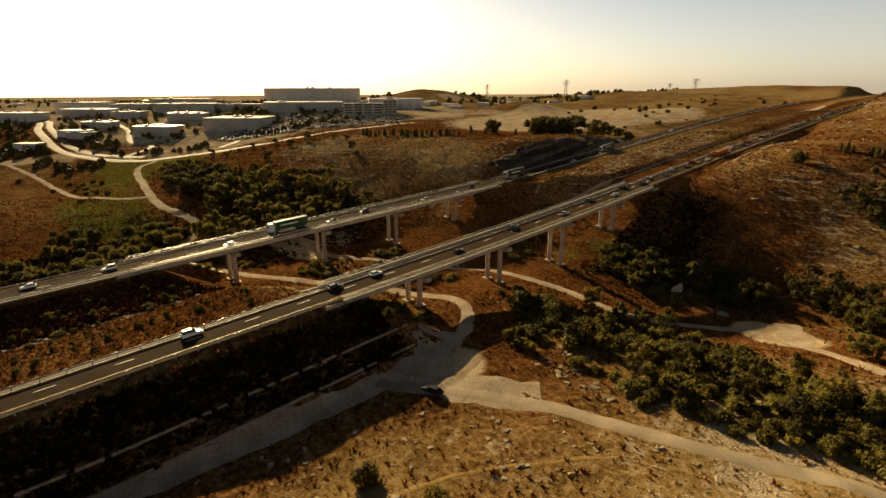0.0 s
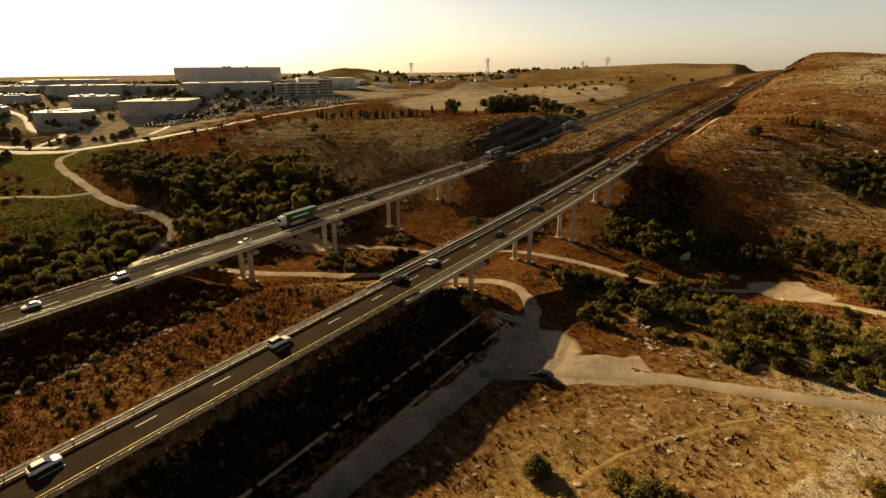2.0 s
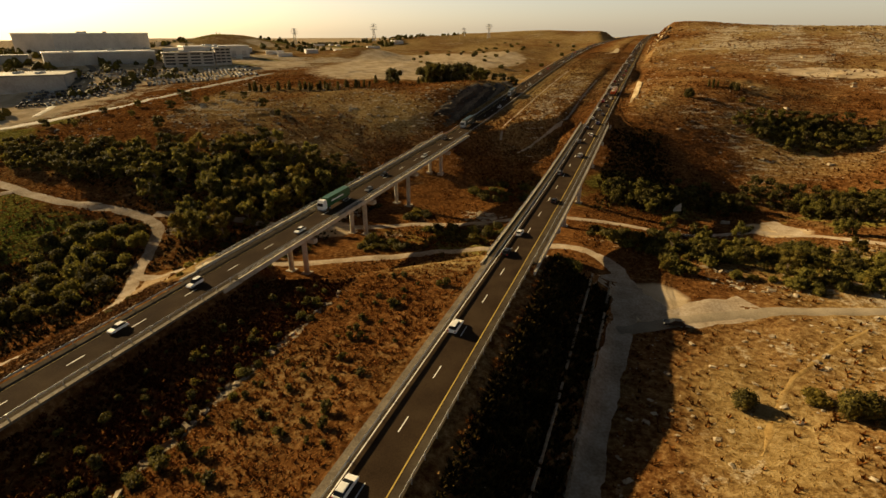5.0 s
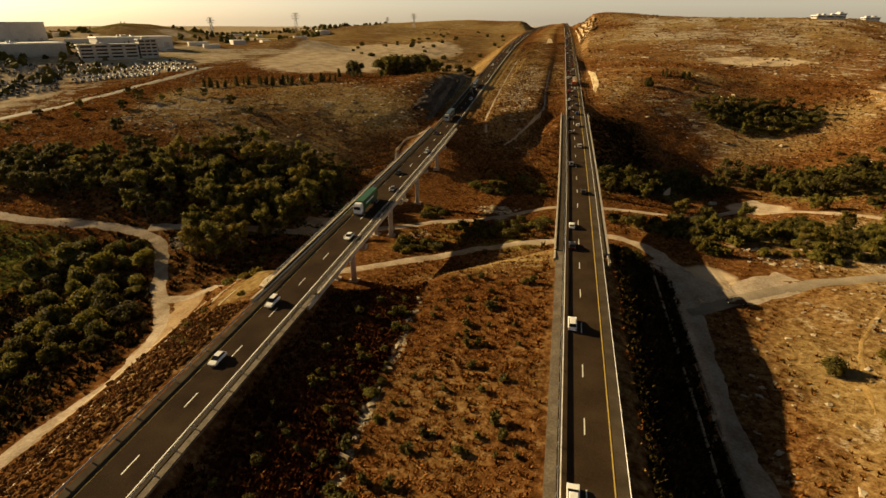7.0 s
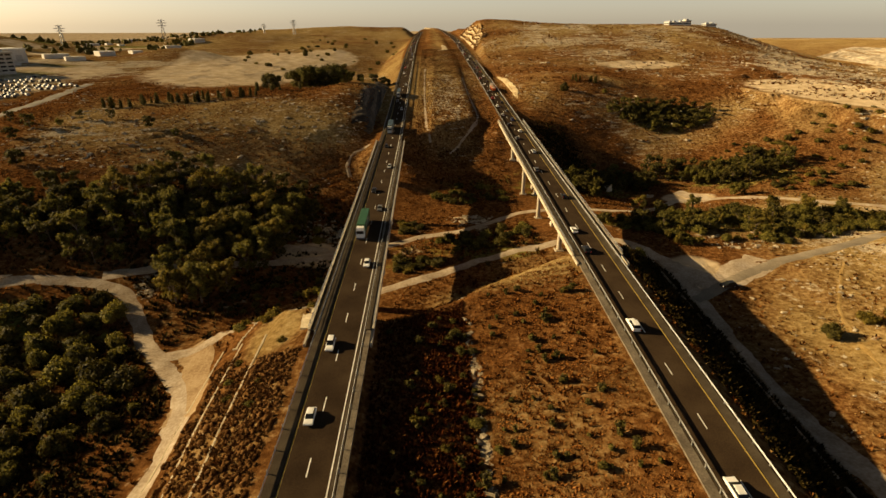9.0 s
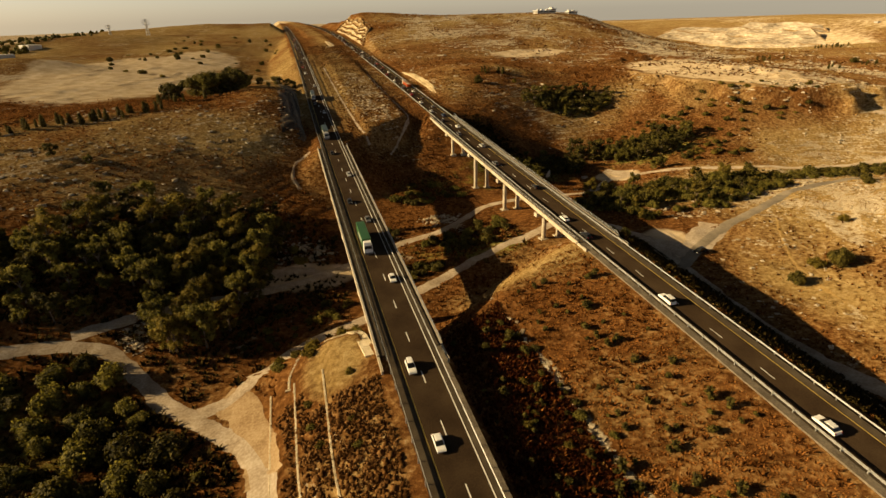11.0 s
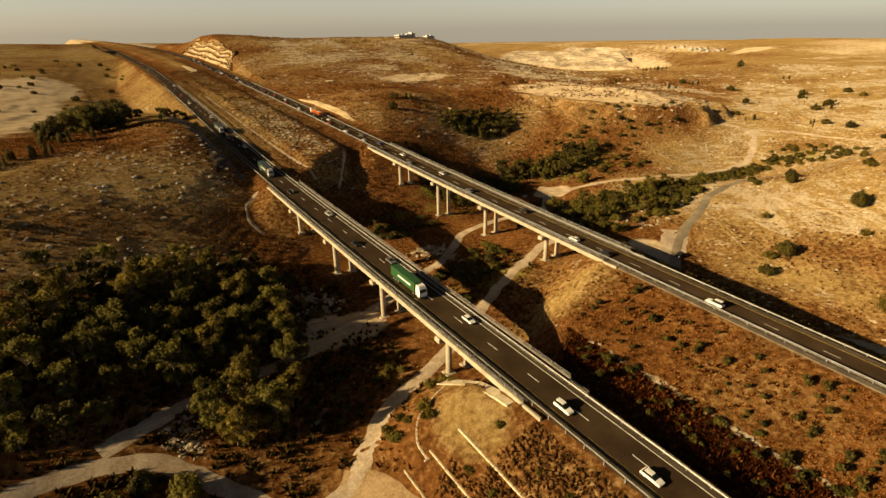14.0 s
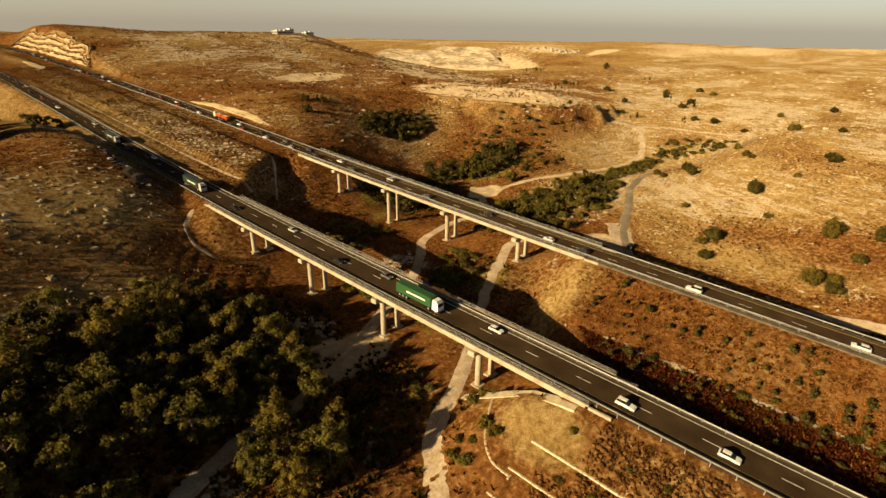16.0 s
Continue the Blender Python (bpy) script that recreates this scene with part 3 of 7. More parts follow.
def cover(x, y):
    """What grows or lies on the ground: gold grass, rock, green, sand; far off, the pale covers also imitate haze."""
    n1, n2 = value_noise(x, y, 26, 1), value_noise(x, y, 60, 2)
    gold = 0.18 + 0.25 * (n2 - 0.5)
    east = np.clip((x + 74) / 22, 0, 1) * np.clip((150 - y + 0.3 * x) / 30, 0, 1)
    gold = np.maximum(gold, east * (np.interp(x, (-58, 10), (0.34, 0.62)) + 0.6 * (n1 - 0.5)))
    gold = np.maximum(gold, np.clip((x - 120) / 60, 0, 1) * np.clip((900 - y) / 100, 0, 1) * (0.24 + 0.36 * n2))
    gold = np.maximum(gold, blob(x, y, -117, 26, 17.4, 49.3, 0.35) * (0.42 + 0.35 * (n1 - 0.5)))
    gold = np.maximum(gold, blob(x, y, -130, 202, 22.9, 32.4, 0.4) * 0.3)
    gold = np.maximum(gold, np.clip(1 - np.abs(x + 127) / 24, 0, 1) * np.clip((y - 190) / 40, 0, 1) * 0.42)
    gold = np.maximum(gold, blob(x, y, -15, 243, 79.1, 69.8, 0.4) * (0.24 + 0.45 * (n1 - 0.5)))
    gold = np.maximum(gold, blob(x, y, -241, 169, 85.6, 57.1, 0.4) * (0.38 + 0.4 * (n1 - 0.5)))
    gold = np.maximum(gold, blob(x, y, -171, 20, 10.4, 62.1, 0.3) * (0.24 + 0.3 * (n1 - 0.5)))
    dale = blob(x, y, 35, 160, 94.1, 54.6, 0.3)
    gold = np.maximum(gold, dale * 0.27) * (1 - 0.2 * dale)
    gold = np.maximum(gold, blob(x, y, 55, 219, 12.8, 45.8, 0.4) * 0.4)
    gold = np.maximum(gold, blob(x, y, -151, 314, 54.2, 117.5, 0.5) * 0.5)
    rock = 0.06 + 0.22 * np.clip((n1 - 0.45) * 3, 0, 1)
    rock = np.maximum(rock, east * np.clip((x + 55) / 40, 0, 1) * (0.17 + 0.52 * n1))
    rock = np.maximum(rock, blob(x, y, -29, 48, 26.6, 14.3, 0.7) * 0.4)
    rock = np.maximum(rock, blob(x, y, -251, 150, 87.6, 43.8, 0.5) * (0.06 + 0.42 * n1))
    rock = np.maximum(rock, blob(x, y, -127, 270, 11.1, 92.3, 0.3) * 0.42)
    rock = np.maximum(rock, blob(x, y, 37, 497, 139.3, 180.2, 0.6) * (0.16 + 0.5 * n1))
    gold = np.maximum(gold, blob(x, y, 35, 527, 159.6, 183.6, 0.5) * (0.27 + 0.34 * n2))
    rock = np.maximum(rock, np.clip((x - 90) / 40, 0, 1) * (0.14 + 0.54 * n1) * np.clip((460 - x) / 250, 0, 1))
    rock = np.maximum(rock, blob(x, y, -22, 228, 52, 48, 0.3) * (0.20 + 0.22 * n1))
    rock = rock * (1 - 0.25 * dale)
    green = np.zeros_like(x)
    for cx, cy, rx, ry, k in ((-258, 33, 20, 12, 1.0), (-285, 38, 40.2, 19.1, 0.95), (-335, 56, 37.5, 13.1, 0.8), (-245, 45, 17.4, 12.7, 0.8), (-366, 93, 36.9, 24, 0.6), (-208, 98, 50, 26, 0.55), (-287, 86, 57.1, 13.3, 0.6), (-41, 107, 49.6, 15.9, 0.55), (-72, 162, 29.1, 15.5, 0.7), (-5, 234, 29, 18.2, 0.55), (-131, 84, 40.1, 16, 0.45), (-219, 38, 22.9, 18.7, 0.5), (2, 174, 30.9, 12.7, 0.6), (-102, 150, 48.7, 19.5, 0.4), (-357, 122, 44.1, 7.1, 0.5), (-20, 107, 47.5, 19.8, 0.62), (7, 164, 40.2, 16.1, 0.5), (113, 91, 20.6, 20.6, 0.45), (-380, 64, 55.6, 20.4, 0.7), (-321, 44, 53.8, 12.6, 0.6)):
        green = np.maximum(green, blob(x, y, cx, cy, rx, ry, 0.5) * k)
    green = np.maximum(green, blob(x, y, 52, 107, 58.9, 9.8, 0.5) * 0.5)
    sand = np.zeros_like(x)
    for cx, cy, rx, ry, k in ((-288, 405, 62, 128, 1.0), (-246, 500, 34, 72, 1.0), (-406, 243, 61.1, 48, 0.62), (-426, 165, 62.1, 39.9, 0.6), (104, 246, 44.8, 71.6, 0.8), (30, 371, 34.4, 13.8, 0.8), (25, 116, 7.8, 4.9, 0.5), (555, 628, 149, 133.4, 0.9), (-172, 84, 14.1, 9, 0.75), (-66, 65, 9.1, 9.1, 0.75), (-28, 147, 11.7, 7.8, 0.8), (-481, 269, 76.3, 101.7, 0.5), (856, 495, 64, 17.1, 1.0), (799, 586, 21.8, 50.2, 0.6)):
        sand = np.maximum(sand, blob(x, y, cx, cy, rx, ry, 0.3) * k)
    west = np.clip((-410 - x) / 60, 0, 1) * np.clip((1500 + x) / 500, 0, 1)
    sand = np.maximum(sand, west * np.clip((value_noise(x, y, 38, 6) - 0.52) * 3.5, 0, 0.8))
    green = np.maximum(green, west * np.clip((value_noise(x, y, 55, 7) - 0.45) * 2.5, 0, 0.75))
    # far eastern slopes lightened with sand, haze put into their colour
    sand = np.maximum(sand, np.clip((x - 330) / 200, 0, 1) * np.clip((2500 - x) / 500, 0, 1) * (0.06 + 0.24 * n2))
    # western plain: pale dusty lots, paled further in place of haze
    plain = np.clip((-300 - x) / 80, 0, 1) * np.clip((y - 60 - 0.2 * (x + 300)) / 60, 0, 1)
    plain = np.maximum(plain, np.clip((y - 330) / 80, 0, 1) * np.clip((-150 - x) / 40, 0, 1)) * np.clip((3000 + x) / 1500, 0, 1)
    gold = np.where(plain > 0.3, np.where(y > 330, 0.26 + 0.34 * n2, np.minimum(gold, 0.2)), gold)
    rock = np.maximum(rock, plain * (0.42 + 0.4 * n1) * np.where(y > 400, 0.45, 1.0))
    green = np.maximum(green, plain * np.clip((n2 - 0.4) * 1.8, 0, 0.55) * (y < 380))
    sand = np.maximum(sand, plain * np.where(y > 400, 0.6, 1.0) * (0.10 + 0.32 * n1 + 0.24 * np.clip((-310 - x) / 60, 0, 1) * np.clip((420 - y) / 60, 0, 1)))
    red = blob(x, y, -125, -10, 24.9, 77.9, 0.3)
    rock = rock * (1 - 0.8 * red)
    gold = gold * (1 - 0.5 * red)
    gold = np.maximum(gold, np.maximum(blob(x, y, -169.5, 30, 6.5, 9, 0.4), blob(x, y, -116, 53, 20, 9, 0.5)) * 0.62)
    drain = np.clip(1.4 - np.abs(x + 130.2 + 0.02 * y) / 0.9, 0, 1) * (y < 38) * (y > -120) * np.clip((value_noise(x, y, 5, 11) - 0.25) * 3, 0, 1)
    rock = np.maximum(rock, drain * 0.95)
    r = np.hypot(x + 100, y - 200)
    # most distant ground turned pale sand and gold to imitate haze
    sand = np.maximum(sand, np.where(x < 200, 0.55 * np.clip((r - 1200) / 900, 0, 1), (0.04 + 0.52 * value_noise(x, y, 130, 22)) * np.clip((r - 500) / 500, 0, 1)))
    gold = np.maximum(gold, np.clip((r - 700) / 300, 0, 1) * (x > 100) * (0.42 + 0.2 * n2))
    wood = blob(x, y, -213, 95, 60, 40, 0.4)
    green = green * (1 - 0.45 * wood)
    return np.stack([gold, rock, green, sand], -1)


nx, ny = len(GX), len(GY)
idx = np.arange(nx * ny).reshape(ny, nx)
quads = np.stack([idx[:-1, :-1], idx[:-1, 1:], idx[1:, 1:], idx[1:, :-1]], -1).reshape(-1, 4)
sheet = soup("ground", np.stack([MX, MY, GZ], -1).reshape(-1, 3), quads, GROUND, True)
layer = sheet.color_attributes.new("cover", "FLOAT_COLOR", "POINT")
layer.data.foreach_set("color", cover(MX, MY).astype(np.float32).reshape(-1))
tagged(new("ground", sheet), "dry golden and brown hills with limestone outcrops and a creek valley", "ground", kind="structure")


def smooth_line(points, step=2.0):
    """Points at even steps along a soft curve through the given ones."""
    p = np.array(points, float)
    p = np.vstack([2 * p[0] - p[1], p, 2 * p[-1] - p[-2]])
    out = []
    for i in range(1, len(p) - 2):
        n = max(2, int(np.hypot(*(p[i + 1] - p[i])[:2]) / step))
        t = np.linspace(0, 1, n, endpoint=False)[:, None]
        out.append(0.5 * (2 * p[i] + (p[i + 1] - p[i - 1]) * t + (2 * p[i - 1] - 5 * p[i] + 4 * p[i + 1] - p[i + 2]) * t ** 2 + (3 * p[i] - p[i - 1] - 3 * p[i + 1] + p[i + 2]) * t ** 3))
    return np.vstack(out + [p[-2:-1]])


TRACKS = []


def track(name, points, width, mat, label, lift=0.10, ragged=0.5, kind="structure"):
    """A road or track laid over the ground, with ragged sides."""
    line = smooth_line(points, 1.6)
    TRACKS.append((line, width))
    d = np.gradient(line, axis=0)
    d /= np.hypot(d[:, 0], d[:, 1])[:, None]
    side = np.stack([d[:, 1], -d[:, 0]], -1)
    k = max(5, int(width / 1.3) + 2)
    s = np.linspace(-1, 1, k)
    wob = [width / 2 + ragged * 2 * (value_noise(line[:, 0], line[:, 1], 4.0, q) - 0.5) + ragged * 1.2 * (value_noise(line[:, 0], line[:, 1], 1.7, q) - 0.5) for q in (5, 9)]
    half = np.where(s[None, :] < 0, wob[0][:, None], wob[1][:, None])
    x, y = line[:, :1] + side[:, :1] * s * half, line[:, 1:2] + side[:, 1:2] * s * half
    edge = (np.abs(s) > 0.99)[None, :]
    z = surf(x, y) + np.where(edge, -0.08, lift)
    n = len(line)
    ix = np.arange(n * k).reshape(n, k)
    fs = np.stack([ix[:-1, :-1], ix[1:, :-1], ix[1:, 1:], ix[:-1, 1:]], -1).reshape(-1, 4)[:, ::-1]
    me = soup(name, np.stack([x, y, z], -1).reshape(-1, 3), fs, mat, True)
    return tagged(new(name, me), label, name.replace("_", " "), kind=kind)


track("dirt_road", [(-384, 85), (-377, 74), (-358, 68), (-321, 63), (-287, 59), (-264, 58), (-249.4, 61), (-232.4, 63.7), (-220, 61.7), (-211.8, 53), (-203.7, 41.7), (-195.6, 32.4), (-188.4, 24.1), (-184.2, 13.6), (-182, 0.4), (-183.7, -29.7), (-185.4, -79.8), (-191.9, -160.5), (-201, -259)], 4.8, DIRT, "pale compacted dirt road winding down to the valley floor")
track("dirt_road", [(-196.5, 35.5), (-189.2, 37.9), (-183.4, 44), (-176.1, 50.5), (-167.3, 54.4), (-159.1, 57.3), (-146.8, 63.8), (-133.5, 71.3), (-115.2, 80.2), (-102, 85.7), (-91.9, 89.7), (-83.3, 87.3), (-75.5, 79.4), (-70.2, 68.5), (-67, 59.5)], 4.6, DIRT, "pale gravel track passing under both viaducts")
track("dirt_road", [(-226.5, 66.5), (-219, 69.2), (-212, 72), (-201, 75.5), (-188.6, 76.7), (-178.3, 79.6), (-169.1, 83.4), (-157.9, 89.8), (-148.7, 93.7), (-139.6, 100.1), (-126.5, 103.5), (-114.4, 112.3), (-105.4, 119.6), (-94.3, 122.5), (-79.3, 125.5), (-62.2, 124.1), (-48.3, 131.5), (-35.7, 143), (-21.7, 143.1), (-9.5, 138.3), (14.2, 124.9), (49.6, 115.2), (82, 113), (92, 113), (111, 119), (122, 125), (128, 128), (131, 134), (133, 142), (128, 150)], 4.6, DIRT, "sandy track along the dry creek bed")
track("dirt_road", [(131, 134), (138, 132), (146, 119), (149, 105), (146, 88), (137, 70), (124, 55)], 3.2, DIRT, "narrow pale track across a stony slope")
track("dirt_road", [(-459, 6), (-429, 15), (-399, 21), (-365, 26), (-326, 32), (-310, 39), (-295, 47), (-286, 58)], 4.0, DIRT, "thin pale farm track through dry fields")
track("dirt_road", [(-71.2, 64.5), (-71.5, 48.4), (-72.7, 29.1), (-72.6, 8.5), (-71.2, -20.9), (-71.8, -61), (-69.9, -100), (-66.1, -169.4), (-60, -259)], 6.0, DIRT, "shaded dirt road at the foot of the embankment")
track("dirt_road", [(-21.6, 141.2), (-23.9, 148.8), (-29.1, 156.3)], 8.0, DIRT, "sandy clearing beside the creek track", ragged=1.5)
track("dirt_road", [(-184, 88.5), (-176.5, 88.5), (-170.1, 86.6), (-165, 84.5)], 5.5, DIRT, "sandy clearing under the viaduct", ragged=1.6)
track("dirt_road", [(-78.5, 74.4), (-70.2, 64.5), (-61.9, 60.6), (-53.8, 63.7), (-45.7, 70.8)], 9.5, DIRT, "wide dusty junction of dirt tracks", ragged=1.6, lift=0.07)
track("dirt_road", [(-25, 65.1), (-35, 52.9), (-42.9, 40.7), (-48.7, 22.2)], 1.2, FAINT, "faint vehicle track across golden grass", ragged=0.5, lift=0.03)
track("dirt_road", [(-8.5, 65.2), (3.2, 47.4), (12.1, 29.4), (40.3, 23.4), (78, 39)], 1.2, FAINT, "faint vehicle track across golden grass", ragged=0.5, lift=0.03)
track("dirt_road", [(-137.5, 182.5), (-139.4, 193.6), (-140, 216), (-141, 287), (-141, 373)], 1.3, DIRT, "pale drainage path beside the road cutting", ragged=0.3)
track("dirt_road", [(-128.6, 179.7), (-121.7, 190.9), (-115, 202), (-113, 211), (-113, 229), (-114, 270), (-114, 331)], 1.3, DIRT, "pale drainage path beside the road cutting", ragged=0.3)
track("dirt_road", [(-165.2, 175), (-171.3, 167.5), (-173.4, 158), (-171.5, 148.6)], 1.6, DIRT, "narrow footpath down the slope", ragged=0.4)
track("asphalt_road", [(-72, 51.4), (-65.9, 55.5), (-59.8, 59.1), (-49.7, 64.2), (-39.5, 68.4), (-26.3, 72.5), (-14.2, 77.1), (1.1, 83.1), (11.2, 84.6), (24.1, 87.5), (39.7, 87.8), (57, 85), (70, 76), (80, 68), (95, 61), (116, 54)], 4.4, OLD_ASPHALT, "narrow worn asphalt lane curving along the hillside", lift=0.13, ragged=0.15)
track("asphalt_road", [(-677, 31), (-635, 43), (-585, 38), (-536, 38), (-479, 42), (-441, 54), (-416, 65), (-396, 77), (-383, 94), (-373, 112), (-359, 128), (-341, 144), (-327, 166), (-325, 194), (-333, 225), (-347, 277)], 6.5, SUNNY_ROAD, "pale sunlit access road to the industrial zone", lift=0.16, ragged=0.2)
track("dirt_road", [(-192.5, 38), (-188.6, 34.6), (-186.4, 28.4), (-184.6, 20.6), (-183.4, 13)], 8.0, SANDY, "sandy wedge between two joining tracks", ragged=0.8, lift=0.06)
track("asphalt_road", [(-662, 43), (-635, 51), (-586, 47), (-540, 47), (-486, 50), (-449, 60), (-425, 70), (-405, 82)], 6.0, SUNNY_ROAD, "second pale lane of the access road", lift=0.16, ragged=0.2)


track("asphalt_road", [(-384, 128), (-398, 146), (-424, 156), (-446, 196), (-470, 226), (-520, 250)], 5.0, SUNNY_ROAD, "service road between the factory sheds", lift=0.16, ragged=0.2)
track("asphalt_road", [(-420, 74), (-440, 96), (-470, 88), (-520, 96), (-580, 96)], 4.5, SUNNY_ROAD, "service road along the low sheds", lift=0.16, ragged=0.2)


def clear_of_tracks(x, y, gap=1.5):
    """True where a plant may stand: off the tracks, the carriageways and the decks."""
    ok = ~(((x > NEAR_L - 1) & (x < NEAR_R + 1)) | ((x > FAR_L - 1) & (x < FAR_R + 1)))
    for line, width in TRACKS:
        for k in range(0, len(line), 2):
            ok &= (x - line[k, 0]) ** 2 + (y - line[k, 1]) ** 2 > (width / 2 + gap) ** 2
    return ok


# ---- highway ----
Y0, Y1 = -420.0, 1250.0
DECKS = {False: (57.5, 196.5), True: (27.0, 167.5)}        # from abutment to abutment
PIERS = {False: (80.8, 112.3, 143.8, 175.3), True: (52.8, 84.4, 116.0, 147.6)}
LINES = {False: (-100.5, -97.35, -93.9), True: (-158.15, -155.0, -151.8)}     # left edge, lane dashes, right edge
RAILS = {False: (-100.95, -92.1), True: (-160.2, -150.8)}


def road_strip(xa, xb, lift, y0=Y0, y1=Y1, far=False, step=4.0):
    ys = np.arange(y0, y1 + 0.1, step)
    z = road_z(ys, far) + lift
    s = Shape()
    o = road_x(ys, far)
    s.v = [(x + float(d), float(y), float(h)) for y, h, d in zip(ys, z, o) for x in (xa, xb)]
    s.f = [(2 * i, 2 * i + 1, 2 * i + 3, 2 * i + 2) for i in range(len(ys) - 1)]
    return s


def slab(xa, xb, z_lo, z_hi, y0, y1, far, step=4.0):
    """A long block that follows the road's slope."""
    ys = np.linspace(y0, y1, max(2, int((y1 - y0) / step) + 1))
    z = road_z(ys, far)
    return Shape().loft([[(xa + d, y, h + z_lo), (xb + d, y, h + z_lo), (xb + d, y, h + z_hi), (xa + d, y, h + z_hi)] for y, h, d in zip(ys.tolist(), z.tolist(), road_x(ys, far).tolist())])


dash = Shape().add([(-0.09, -1.6, 0), (0.09, -1.6, 0), (0.09, 1.6, 0), (-0.09, 1.6, 0)], [(0, 1, 2, 3)]).mesh("lane_dash", WHITE_PAINT)
post_mesh = Shape().box(-0.06, -0.09, -0.5, 0.06, 0.09, 0.74).mesh("post", STEEL)
rail_post = Shape().box(-0.05, -0.05, 0.0, 0.05, 0.05, 1.0).mesh("post", STEEL)


def w_beam(x, y0, y1, far, face, z=0.0):
    """The pressed steel beam of a guard rail."""
    prof = [(0.0, 0.42), (0.045, 0.47), (0.045, 0.53), (0.0, 0.58), (0.045, 0.63), (0.045, 0.70), (0.0, 0.75), (-0.02, 0.75), (-0.02, 0.42)]
    ys = np.linspace(y0, y1, max(2, int((y1 - y0) / 4) + 1))
    hs = road_z(ys, far)
    rings = [[(x + d + face * (0.08 + px), y, h + pz + z) for px, pz in (prof if face > 0 else prof[::-1])] for y, h, d in zip(ys.tolist(), hs.tolist(), road_x(ys, far).tolist())]
    return Shape().loft(rings)


for far in (False, True):
    road = empty("road", "two-lane carriageway of dark asphalt with white lane dashes", "road", kind="structure")
    a, b = RAILS[far]
    l, mid, r = LINES[far]
    part("carriageway", road_strip(l - 0.25, r + 0.25, 0.0, far=far), ASPHALT, road)
    part("shoulder", road_strip(a, l - 0.25, -0.004, far=far), SHOULDER, road, "pale worn hard shoulder")
    part("shoulder", road_strip(r + 0.25, b, -0.004, far=far), SHOULDER, road, "pale worn hard shoulder")
    yellow, white = (l, r) if far else (r, l)
    part("edge_line", road_strip(yellow - 0.09, yellow + 0.09, 0.006, far=far), YELLOW_PAINT, road, "yellow edge line")
    part("edge_line", road_strip(white - 0.09, white + 0.09, 0.006, far=far), WHITE_PAINT, road, "white edge line")
    y = -55.69 if far else -60.37
    while y < 700:
        z, g = float(road_z(y, far)), math.degrees(math.atan(float(road_z(y + 1, far) - road_z(y - 1, far)) / 2))
        part("lane_dash", dash, None, road, m=pose(mid + float(road_x(y, far)), y, z + 0.008, g, 0, 0))
        y += 12.15
    # guard rails on both sides, south of the deck, on it and north of it
    d0, d1 = DECKS[far]
    for x, face in ((a, 1), (b, -1)):
        for y0, y1 in ((-260, d0), (d0, d1), (d1, 420)):
            rail = empty("guard_rail", "galvanised steel guard rail on posts beside the carriageway", "guard rail", "guard rails along the highway")
            part("rail", w_beam(x, y0, y1, far, face), STEEL, rail)
            step = 4.0 if y0 < 190 else 6.0
            y = max(y0, -90) + step / 2
            while y < min(y1, 330):
                part("post", post_mesh, None, rail, m=pose(x - face * 0.05 + float(road_x(y, far)), y, float(road_z(y, far)), 0, 0, 0))
                y += step
    # gutter and verge strips along the embankment
    for x0, x1 in ((b + 0.1, b + 1.1),) if far else ((a - 1.6, a - 0.1),):
        part("gutter", slab(x0, x1, -0.5, -0.06, -260, d0 - 1, far), KERB, road, "grimy concrete gutter")


